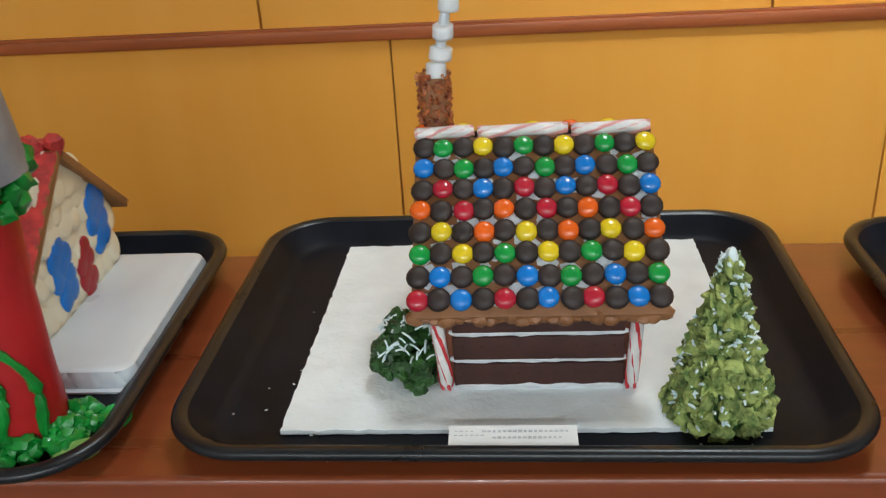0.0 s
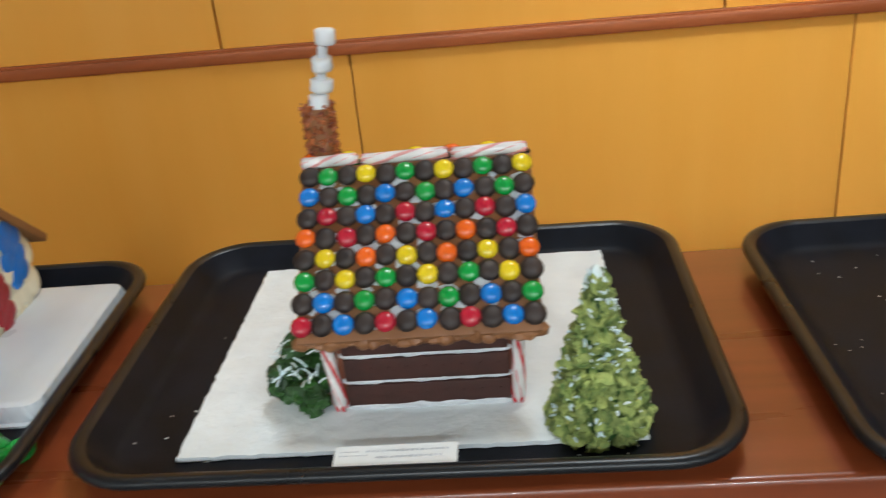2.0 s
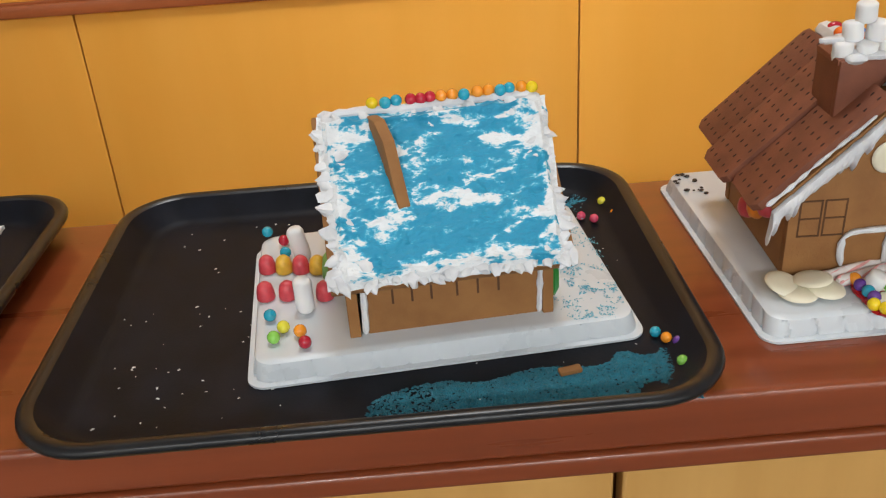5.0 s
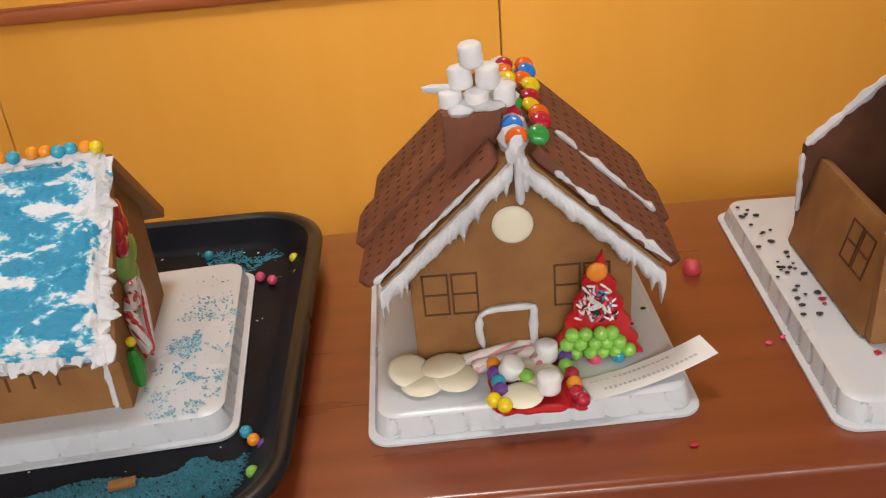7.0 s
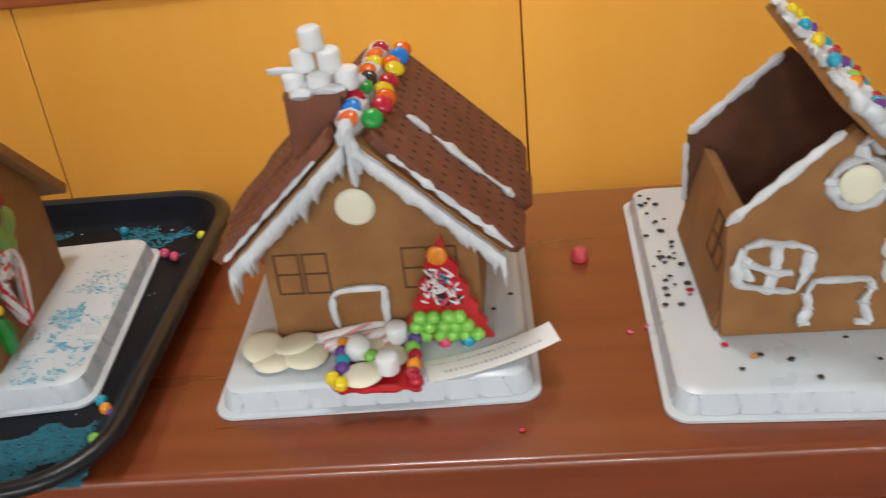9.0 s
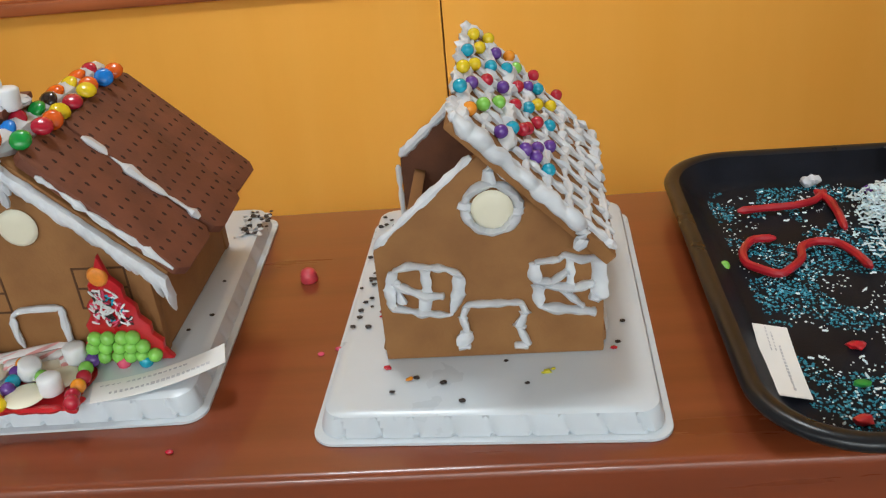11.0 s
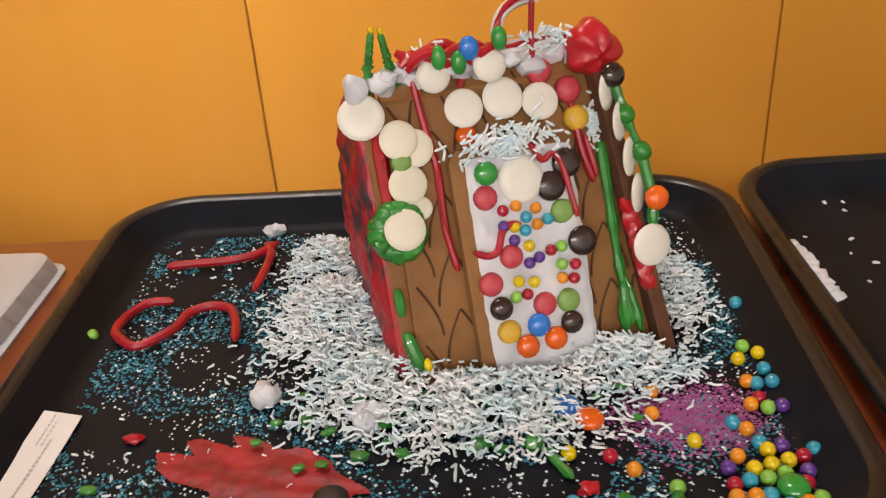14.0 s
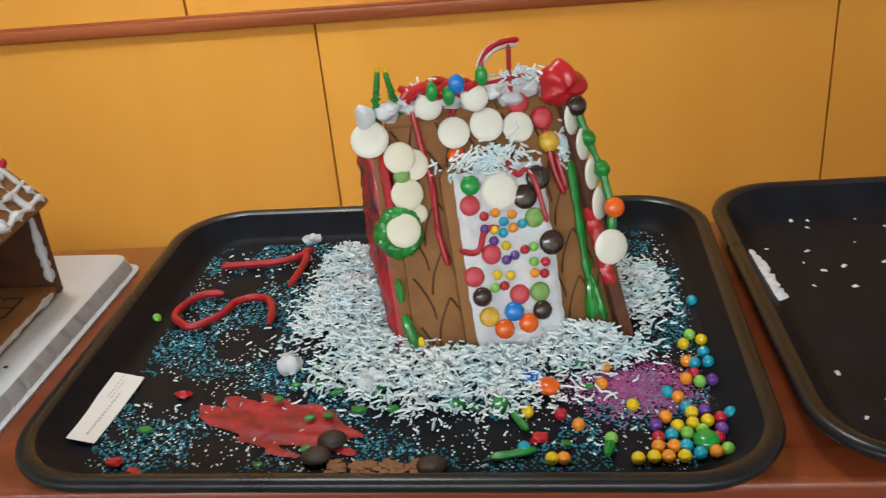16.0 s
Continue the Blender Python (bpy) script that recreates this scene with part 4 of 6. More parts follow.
RC, TC = 0.1235, 43.5
for s in (-1, 1):
    fm = side_roof(s, RC, TC)
    bm = bmesh.new()
    box(bm, 0.101, 0.142, 0.006, fm @ T(0.0505, 0.0, 0), 0.0012)
    roof = part("roof_panel", bm, GINGER, hc)
    for k in range(3):
        yy = (-0.0475 + 0.0475 * k) * (1 if s > 0 else -1)
        off = (0.0, 0.0035, 0.001)[k] if s > 0 else (0.001, 0.006, -0.003)[k]
        mm = fm @ T(0.0575 + off, yy, 0.0078 + 0.0024 * (k == 1)) @ pose(0, 0, 0, rng.uniform(-1.5, 1.5), rng.uniform(-1, 1), rng.uniform(-1.5, 1.5))
        bm = bmesh.new()
        w, l = 0.0465, 0.103
        slab(bm, [(-l / 2, -w / 2 + 0.004), (-l / 2 + 0.004, -w / 2), (l / 2 - 0.005, -w / 2), (l / 2, -w / 2 + 0.006), (l / 2, w / 2 - 0.006), (l / 2 - 0.005, w / 2), (-l / 2 + 0.004, w / 2), (-l / 2, w / 2 - 0.004)],
             0.0062, mm @ Matrix.Rotation(radians(90), 4, "X"), 0.0010)
        gr = part("graham_cracker", bm, CHOC_GRAHAM, roof, "dotted chocolate graham cracker")
        bm = bmesh.new()
        for i in range(10):
            for j in range(5):
                lathe(bm, [(0.0011, 0), (0.0011, 0.0003)], 6, mm @ T(-0.046 + 0.010 * i + rng.uniform(-0.0005, 0.0005), -0.018 + 0.009 * j, 0.0030) @ S(1.5, 0.8, 1))
        part("hole_pattern", bm, CHOC_DOT, gr, smooth=0)
    bm = bmesh.new()
    if s > 0:
        tube(bm, [fm @ Vector((0.022 + 0.0085 * i, -0.0235 + 0.001 * math.sin(i), 0.0118)) for i in range(10)], 0.0031, 7, wobble=1.5, flat=0.6)
        part("icing_seam", bm, ICING, roof, "white icing seam between crackers")
        bm = bmesh.new()
        tube(bm, [fm @ Vector((0.02 + 0.0082 * i, -0.071 + 0.0008 * math.sin(i), 0.007)) for i in range(11)], 0.0020, 7, wobble=1.4)
    else:
        tube(bm, [fm @ Vector((0.02 + 0.0082 * i, 0.071 + 0.0008 * math.sin(i), 0.006)) for i in range(11)], 0.0013, 7, wobble=0.9)
    part("icing_seam", bm, ICING, roof, "white icing seam between crackers")
# dripping front edge: a smooth band drawn out into pointed icicles
bm = bmesh.new()
for s in (-1, 1):
    fm = side_roof(s, RC, TC)
    spikes, f = [], 0.03
    while f < 0.99:
        spikes.append((f, rng.uniform(0.003, 0.013), rng.uniform(0.035, 0.065)))
        f += rng.choice((0.045, 0.09, 0.13)) * rng.uniform(0.8, 1.2)
    spikes.append((0.985, 0.016, 0.035))
    cols, n, rows = [], 150, 7
    for i in range(n + 1):
        f = i / n
        c = fm @ Vector((0.001 + 0.101 * f, (-0.0735 if s > 0 else 0.0735), 0.0015 + 0.0008 * noise.noise(Vector((f * 14, s, 0)))))
        low = 0.0128 + 0.0038 * noise.noise(Vector((f * 11, s * 3, 2)))
        for f0, ln, wd in spikes:
            low = max(low, 0.0095 + ln * max(0, 1 - abs(f - f0 + 0.008 * s) / wd) ** 1.7)
        ring = []
        for k in range(rows + 1):
            v = k / rows
            thick = 0.0056 * math.sin(math.pi * min(1, 0.12 + 0.88 * v)) ** 0.6 * (1 if low < 0.010 else 0.85)
            thick += 0.0006 * noise.noise(Vector((f * 60, v * 4, s)))
            ring.append(bm.verts.new(c + Vector((0.0009 * s * v * v, -max(0.0004, thick) + 0.0022 * v, -low * v))))
        for k in range(rows, -1, -1):
            v = k / rows
            ring.append(bm.verts.new(c + Vector((0.0009 * s * v * v, 0.0018 + 0.0024 * v, -low * v))))
        cols.append(ring)
    for p, q in zip(cols, cols[1:]):
        m2 = len(p)
        for k in range(m2):
            bm.faces.new((p[k], p[(k + 1) % m2], q[(k + 1) % m2], q[k]))
    bm.faces.new(cols[0])
    bm.faces.new(cols[-1][::-1])
blob(bm, 0.006, T(0, -0.0735, RC + 0.005) @ S(0.8, 0.6, 1.3), 0.5, 2, 3, 2.2)
for dx, ln in ((0.001, 0.024), (0.004, 0.017)):
    tube(bm, [(dx, -0.075, RC + 0.002), (dx, -0.0745, RC - ln * 0.5), (dx + 0.0005, -0.0735, RC - ln)], 0.0024, 8)
part("dripping_icing", bm, ICING, hc, "white icing dripping from the gable edge")
bm = bmesh.new()
tube(bm, [(0, -0.07 + 0.014 * i, RC + 0.004) for i in range(11)], 0.007, 8, wobble=0.5)
part("ridge_icing", bm, ICING, hc)
RC_C = ("orange", "green", "blue", "red", "red", "orange", "green", "yellow", "brown", "red", "orange", "yellow", "yellow", "orange", "orange", "blue", "red", "orange")
for k, c in enumerate(RC_C):
    i, j = divmod(k, 2)
    piece("candy_button", MM[c], hc, T(0.0010 + 0.0120 * j + rng.uniform(-0.0022, 0.0022), -0.064 + 0.0142 * i + 0.006 * j + rng.uniform(-0.002, 0.002), RC + 0.0080 - 0.003 * j + rng.uniform(-0.001, 0.001)) @ pose(0, 0, 0, rng.uniform(10, 55), -20 + 42 * j + rng.uniform(-12, 12), 0) @ S(0.92, 0.92, 0.85))
# chimney with a marshmallow pyramid
chc = new("chimney")
chc.parent = hc
bm = bmesh.new()
slab(bm, [(-0.016, -0.030), (0.014, 0.002), (0.014, 0.016), (-0.016, 0.016)], 0.006, T(-0.019, -0.046, RC + 0.001), 0.001)
part("front_cracker", bm, CHOC_GRAHAM, chc)
bm = bmesh.new()
box(bm, 0.006, 0.032, 0.044, T(-0.032, -0.028, RC - 0.006), 0.001)
part("side_cracker", bm, CHOC_GRAHAM, chc)
bm = bmesh.new()
box(bm, 0.006, 0.032, 0.018, T(-0.008, -0.028, RC + 0.007) @ pose(0, 0, 0, 0, 12, 0), 0.001)
part("side_cracker", bm, CHOC_GRAHAM, chc)
bm = bmesh.new()
box(bm, 0.034, 0.034, 0.004, T(-0.019, -0.030, RC + 0.0160), 0.001)
part("top_cracker", bm, CHOC_GRAHAM, chc)
bm = bmesh.new()
for k in range(16):
    blob(bm, rng.uniform(0.005, 0.0075), T(-0.018 + rng.uniform(-0.016, 0.016), -0.036 + rng.uniform(-0.012, 0.012), RC + 0.0180) @ S(1.2, 1, 0.55), 0.4, 2, k)
blob(bm, 0.006, T(-0.034, -0.036, RC + 0.0270) @ S(1.8, 0.4, 0.4), 0.3, 2, 2)
part("icing_bed", bm, ICING, chc)
for x, y, z in ((-0.033, -0.038, 0.025), (-0.020, -0.040, 0.025), (-0.006, -0.036, 0.026), (-0.027, -0.036, 0.0375), (-0.0135, -0.036, 0.0375), (-0.021, -0.036, 0.050)):
    piece("marshmallow", MALLOW_MESH, chc, T(x + 0.003, y, RC + z * 0.93 - 0.0090) @ pose(0, 0, 0, rng.uniform(-8, 8), rng.uniform(-8, 8), 0) @ S(0.95, 0.95, 0.98))
piece("gable_disc", DISC, hc, T(-0.003, -0.0633, 0.0835) @ Matrix.Rotation(radians(90), 4, "X") @ S(0.88, 0.88, 0.8), "round white chocolate window")
bm = bmesh.new()
for side in ([(-0.0225, 0.008), (-0.0250, 0.020), (-0.0235, 0.029)], [(-0.0245, 0.0275), (-0.020, 0.0325), (-0.004, 0.0335), (0.0065, 0.0335)], [(0.0065, 0.0340), (0.0055, 0.018), (0.0065, 0.003)]):
    tube(bm, [(x, -0.0655, z) for x, z in side], 0.0026, 8, wobble=0.4, flat=0.8)
part("door_frame", bm, ICING, hc, "white icing door outline")
# sugar tree leaning on the wall
bm = bmesh.new()
tm = T(0.040, -0.069, 0.001) @ Matrix.Rotation(radians(6), 4, "X")
edge = [(-0.025, 0.0), (-0.008, -0.0005), (0.010, 0.0), (0.026, 0.0)]
edge += [(0.0245 * (1 - f) + (0.0022 if k % 2 else -0.0006), 0.071 * f) for k, f in enumerate((0.10, 0.17, 0.25, 0.34, 0.42, 0.52, 0.60, 0.70, 0.80))]
edge += [(0.002, 0.071)]
edge += [(-0.0245 * (1 - f) - (0.0022 if k % 2 else -0.0006), 0.071 * f) for k, f in enumerate((0.84, 0.74, 0.63, 0.55, 0.46, 0.36, 0.28, 0.18, 0.09))]
slab(bm, edge, 0.004, tm, 0.0008)
tree = part("sugar_tree", bm, RED_ICING, hc, "flat red icing tree with sprinkles")
k = 0
for row in range(3):
    for j in range(6 - row):
        piece("candy_ball", BALL["lime"], tree, tm @ T(-0.019 + 0.0072 * j + 0.0025 * row + rng.uniform(-0.001, 0.001), -0.004, 0.005 + 0.0065 * row))
piece("candy_ball", BALL["pink"], tree, tm @ T(-0.002, -0.005, 0.0015))
piece("candy_ball", BALL["teal"], tree, tm @ T(0.011, -0.005, 0.0018))
for c in ("white", "brown", "pink", "teal"):
    bm = bmesh.new()
    for j in range(46 if c == "white" else 20 if c in ("brown", "pink") else 6):
        zz = rng.uniform(0.026, 0.050)
        ww = 0.019 * (1 - zz / 0.072)
        p = tm @ Vector((rng.uniform(-ww, ww) - 0.001, -0.0028, zz))
        d = Vector((rng.uniform(-1, 1), 0, rng.uniform(-1, 1))).normalized() * 0.0022
        tube(bm, [p - d, p, p + d], 0.0007, 5)
    part("sprinkle_layer", bm, CRUMB if c == "white" else DARK_CHOC if c == "brown" else CANDY[c], tree)
piece("gumdrop", DROP["orange"], tree, tm @ T(-0.001, -0.001, 0.058) @ Matrix.Rotation(radians(90), 4, "X") @ S(0.78, 0.85, 0.25), "orange jelly candy")
# the yard before the door
for x, y, z, t in ((0.890, 0.513, 0.003, 12), (0.909, 0.512, 0.005, -6), (0.897, 0.505, 0.0, 0), (0.915, 0.506, 0.001, 3)):
    loose("white_disc", DISC, x, y, PC + z, "cream white chocolate disc on a white base", "chocolate disc", pose(0, 0, 0, t, t, 0), "white discs")
bm = bmesh.new()
for a, b in (((0.936, 0.476), (0.936, 0.514)), ((0.976, 0.474), (0.972, 0.514)), ((0.936, 0.476), (0.972, 0.475)), ((0.978, 0.472), (0.979, 0.484))):
    tube(bm, [(a[0] + (b[0] - a[0]) * i / 8, a[1] + (b[1] - a[1]) * i / 8, PC + 0.001) for i in range(9)], 0.0034, 7, wobble=0.6, flat=0.55)
rim = [bm.verts.new((0.956 + 0.0225 * max(-1, min(1, 1.25 * math.cos(t))) * (1 + 0.06 * math.sin(5 * t)), 0.4945 + 0.021 * max(-1, min(1, 1.25 * math.sin(t))) * (1 + 0.05 * math.sin(7 * t)), PC + 0.0012)) for t in (2 * math.pi * k / 48 for k in range(48))]
low = [bm.verts.new((v.co.x * 1.0, v.co.y, PC + 0.0002)) for v in rim]
bm.faces.new(rim)
for k in range(48):
    bm.faces.new((rim[k], low[k], low[(k + 1) % 48], rim[(k + 1) % 48]))
tagged(part("icing_path", bm, RED_ICING), "red icing outline of a candy path", "icing")
for x, y in ((0.949, 0.484), (0.962, 0.499), (0.950, 0.508)):
    loose("white_disc", DISC, x, y, PC + 0.0022, "cream white chocolate disc on a red icing path", "chocolate disc", S(0.9, 0.9, 0.8), "white discs")
for x, y, r in ((0.943, 0.503, 60), (0.9635, 0.486, 0), (0.966, 0.514, 0)):
    loose("marshmallow", MALLOW_MESH, x, y, PC + 0.0035, "white mini marshmallow on a candy path", "marshmallow", pose(0, 0, 0, 25 if r else 0, 0, r) @ S(0.95, 0.95, 0.9), "marshmallows")
for x, y, c in ((0.936, 0.511, "amber"), (0.936, 0.503, "purple"), (0.9375, 0.495, "teal"), (0.938, 0.488, "purple"), (0.934, 0.480, "yellow"), (0.939, 0.475, "yellow"),
                (0.953, 0.498, "lime"), (0.976, 0.512, "purple"), (0.975, 0.504, "lime"), (0.977, 0.496, "red"), (0.977, 0.488, "amber"), (0.977, 0.480, "red"), (0.979, 0.474, "red")):
    loose("candy_ball", BALL[c], x, y, PC + 0.0055, f"small {c} candy ball in red icing", "candy", group="loose candies")
for k, (a, b) in enumerate((((0.913, 0.516), (0.956, 0.527)), ((0.925, 0.511), (0.957, 0.519)))):
    along = [(a[0] + (b[0] - a[0]) * i / 6, a[1] + (b[1] - a[1]) * i / 6, PC + 0.0042 + 0.0003 * i) for i in range(7)]
    along += [(b[0] + 0.005, b[1] - 0.001, PC + 0.006), (b[0] + 0.006, b[1] - 0.006, PC + 0.006), (b[0] + 0.001, b[1] - 0.009, PC + 0.006)]
    tagged(hooked_cane(along, 0.0038, None, "", CANE_PINK), "pink and white candy cane lying by the door", "candy cane", "candy canes")
tag(1.0185, 0.497, PC + 0.0015, 15, 0.073, 0.0185, "curled white paper tag with faded handwriting", 0.0035,
    ((-0.033, 0.0045, 0.012, 0.001), (-0.019, 0.0043, 0.034, 0.0022), (-0.028, -0.003, 0.056, 0.0035)), (0, -7))
loose("gumdrop", DROP["red"], 1.077, 0.622, 0.0, "red sugared gumdrop on the wooden shelf", "gumdrop", S(0.8, 0.8, 0.75), "gumdrops")
for x, y, c in ((1.108, 0.539, "pink"), (1.032, 0.455, "red")):
    loose("candy_crumb", BALL[c], x, y, 0.0012, f"tiny {c} candy crumb on the wooden shelf", "candy crumb", S(0.55, 0.35, 0.3))
for k, (x, z, c) in enumerate(((-0.0635, 0.040, "red"), (-0.0635, 0.030, "orange"), (-0.0635, 0.022, "red"), (-0.0635, 0.046, "orange"))):
    piece("wall_gumdrop", DROP[c], hc, T(x + 0.002, -0.035 + 0.018 * k, z) @ Matrix.Rotation(radians(-90), 4, "Y") @ S(1.2, 1, 0.7))


def specks(name, mat, pts, z, label, size=0.0014):
    bm = bmesh.new()
    for k, (x, y) in enumerate(pts):
        blob(bm, size * rng.uniform(0.7, 1.4), T(x, y, z) @ S(1.4, 1, 0.6), 0.4, 1, k)
    return tagged(part(name, bm, mat), label, "sprinkles", kind="stuff")


specks("sprinkles", DARK_CHOC, [(rng.uniform(0.868, 0.888), rng.uniform(0.66, 0.70)) for _ in range(14)], PC + 0.0006, "dark chocolate sprinkles on a white base")
specks("sprinkles", DARK_CHOC, [(rng.uniform(1.024, 1.040), rng.uniform(0.665, 0.70)) for _ in range(30)] + [(1.03, 0.56), (1.028, 0.60), (1.02, 0.545)], PC + 0.0006, "dark chocolate sprinkles on a white base")
specks("sprinkles", CRUMB, [(rng.uniform(1.020, 1.040), rng.uniform(0.66, 0.70)) for _ in range(30)], PC + 0.0006, "white sprinkles on a white base")

# ---- half-collapsed house with the lattice-iced roof ----
hd = thing("gingerbread_house", 1.2000, 0.5675, PC, -1.0, "half-collapsed gingerbread house with white lattice icing on one roof panel", "candy house", "candy houses")
DW = 0.0578
bm = bmesh.new()
gable(bm, T(0, -0.0600, 0), DW)
fd = part("gable_wall", bm, GINGER, hd)
bm = bmesh.new()
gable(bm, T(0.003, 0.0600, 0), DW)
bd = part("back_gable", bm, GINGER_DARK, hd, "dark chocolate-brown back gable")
bm = bmesh.new()
box(bm, GT, 0.112, 0.060, T(-0.050, 0, 0.0295) @ Matrix.Rotation(radians(14), 4, "Y"), 0.0012)
lw = part("side_wall", bm, GINGER, hd, "side wall leaning inwards")
bm = bmesh.new()
window_grooves(bm, 0.022, 0.036, -GT / 2 - 0.0002, T(-0.050, 0, 0.0295) @ Matrix.Rotation(radians(14), 4, "Y") @ T(0, 0, -0.0295) @ Matrix.Rotation(radians(-90), 4, "Z"), h=0.012)
part("pressed_pattern", bm, GROOVE_SHADE, lw)
bm = bmesh.new()
box(bm, 0.060, 0.110, GT, T(0.030, 0.001, GT / 2), 0.0012)
fw = part("fallen_wall", bm, GINGER, hd, "side wall fallen flat on the base")
bm = bmesh.new()
for cy in (-0.026, 0.026):
    for i in range(3):
        box(bm, 0.025, 0.0012, 0.0005, T(0.032, cy - 0.013 + 0.013 * i, GT + 0.0002))
        box(bm, 0.0012, 0.026, 0.0005, T(0.0195 + 0.0125 * i, cy, GT + 0.0003))
part("pressed_pattern", bm, GROOVE_SHADE, fw)
bm = bmesh.new()
tube(bm, [(0.060, -0.05 + 0.02 * i, 0.004) for i in range(6)], 0.0022, 6, wobble=0.8)
part("icing_line", bm, ICING, fw)
# standing roof panel
a = Vector((-0.0135, -0.076, 0.1375))
e1 = Vector((0.0715, 0.0, -0.0735)).normalized()
e2 = Vector((0.085, 1.0, -0.032)).normalized()
e3 = e1.cross(e2)
if e3.z < 0:
    e3 = -e3
e2 = e3.cross(e1)
pm = Matrix((*((e1[i], e2[i], e3[i], a[i]) for i in range(3)), (0, 0, 0, 1)))
if pm.determinant() < 0:
    pm = Matrix((*((e1[i], -e2[i], e3[i], a[i]) for i in range(3)), (0, 0, 0, 1)))
PL, PW = 0.106, 0.146
bm = bmesh.new()
box(bm, PL, PW, GT, pm @ T(PL / 2, PW / 2, 0), 0.0012)
rd = part("roof_panel", bm, GINGER, hd, "gingerbread roof panel with a lattice of white icing")
for i in range(8):
    u = 0.004 + 0.0138 * i
    bm = bmesh.new()
    tube(bm, [pm @ Vector((u + 0.0036 * noise.noise(Vector((i * 3.3, j * 0.8, 0))), 0.002 + (PW - 0.004) * j / 12, GT / 2 + 0.0008)) for j in range(13)], 0.0019 if i > 2 else 0.0032, 7, wobble=1.6, flat=0.8, seed=i)
    part("icing_line", bm, ICING, rd)
for i in range(10):
    v = 0.006 + 0.0149 * i
    bm = bmesh.new()
    tube(bm, [pm @ Vector((0.003 + (PL - 0.004) * j / 10, v + 0.0042 * noise.noise(Vector((i * 2.1, j * 0.7, 4))), GT / 2 + 0.0010)) for j in range(11)], 0.0021, 7, wobble=1.6, flat=0.8, seed=i + 30)
    part("icing_line", bm, ICING, rd)
bm = bmesh.new()
tube(bm, [pm @ Vector((-0.002 + (PL - 0.020) * j / 28, 0.0005 + 0.0012 * math.sin(j * 1.9), 0.0035 + 0.0008 * math.sin(j * 1.3))) for j in range(29)], 0.0037, 9, wobble=0.45)
tube(bm, [pm @ Vector((PL * 0.78, 0.0, 0.003)), pm @ Vector((PL * 0.815, -0.002, 0.001)), pm @ Vector((PL * 0.825, -0.003, -0.006))], 0.0040, 8, wobble=0.4)
part("icing_edge", bm, ICING, rd, "thick white icing along the front edge")
bm = bmesh.new()
for j in range(26):
    blob(bm, rng.uniform(0.003, 0.005), pm @ T(rng.uniform(-0.002, 0.005), 0.004 + (PW - 0.008) * j / 25, 0.003) @ S(1, 1.2, 0.7), 0.5, 1, j)
part("icing_ridge", bm, ICING, rd)
for c, spots in (("yellow", ((0.0024, 0.1214), (0.0129, 0.1353), (0.0076, 0.1082), (-0.001, 0.0603), (0.0058, 0.0771), (0.0513, 0.0983), (0.062, 0.1143))),
                 ("teal", ((0.0, 0.0885), (0.0165, 0.0945), (0.0278, 0.1129), (-0.001, 0.0326), (0.0333, 0.036), (0.0522, 0.1246), (0.0445, 0.0818), (0.0601, 0.082), (0.0574, 0.0221))),
                 ("purple", ((0.0192, 0.1218), (0.0054, 0.0484), (0.0258, 0.0794), (0.044, 0.1128), (0.026, 0.0199), (0.042, 0.0233), (0.050, 0.0366), (0.0591, 0.053), (0.049, 0.025))),
                 ("red", ((0.0146, 0.0691), (0.0364, 0.0995), (0.0488, 0.1408), (0.068, 0.1425), (0.0348, 0.0689), (0.0435, 0.0516), (0.0507, 0.0712), (0.0405, 0.0455))),
                 ("lime", ((0.014, 0.0346), (0.0237, 0.0541), (0.0348, 0.1269))), ("amber", ((0.0063, 0.0155), (0.0293, 0.1369)))):
    for u, v in spots:
        piece("candy_ball", BALL[c], rd, pm @ T(u, v, GT / 2 + 0.0036) @ S(0.86, 0.86, 0.86))
# icing on the walls
bm = bmesh.new()
tube(bm, [(-0.0575 + 0.0048 * i, -0.0605, 0.0665 + 0.0043 * i) for i in range(12)], 0.0026, 8, wobble=0.6)
part("gable_icing", bm, ICING, fd, "white icing along the gable edge")
bm = bmesh.new()
tube(bm, [(0.056 - 0.0040 * i, -0.0615, 0.0665 + 0.0036 * i) for i in range(10)], 0.0018, 8, wobble=0.9)
part("gable_icing", bm, ICING, fd, "white icing along the gable edge")
bm = bmesh.new()
tube(bm, [(-0.055 + 0.0053 * i, 0.0575, 0.0675 + 0.0047 * i) for i in range(11)], 0.0029, 8, wobble=0.6)
tube(bm, [(-0.0565, 0.0565, 0.062), (-0.0565, 0.0565, 0.022)], 0.0017, 7, wobble=0.6)
tube(bm, [(0.0575, 0.0575, 0.062), (0.0575, 0.056, 0.040), (0.0580, 0.0565, 0.010)], 0.0028, 7, wobble=0.8)
part("gable_icing", bm, ICING, bd)
FY = -0.0600 - GT / 2 - 0.0008


def icing_drawing(house, name, strokes, r, label=""):
    bm = bmesh.new()
    for k, pts in enumerate(strokes):
        fine = [(p[0] + (q[0] - p[0]) * i / 8, p[1] + (q[1] - p[1]) * i / 8) for p, q in zip(pts, pts[1:]) for i in range(8)] + [pts[-1]]
        tube(bm, [(x, FY, z) for x, z in fine], r * 1.4, 8, wobble=0.75, seed=k, flat=0.5)
    part(name, bm, ICING, house, label)


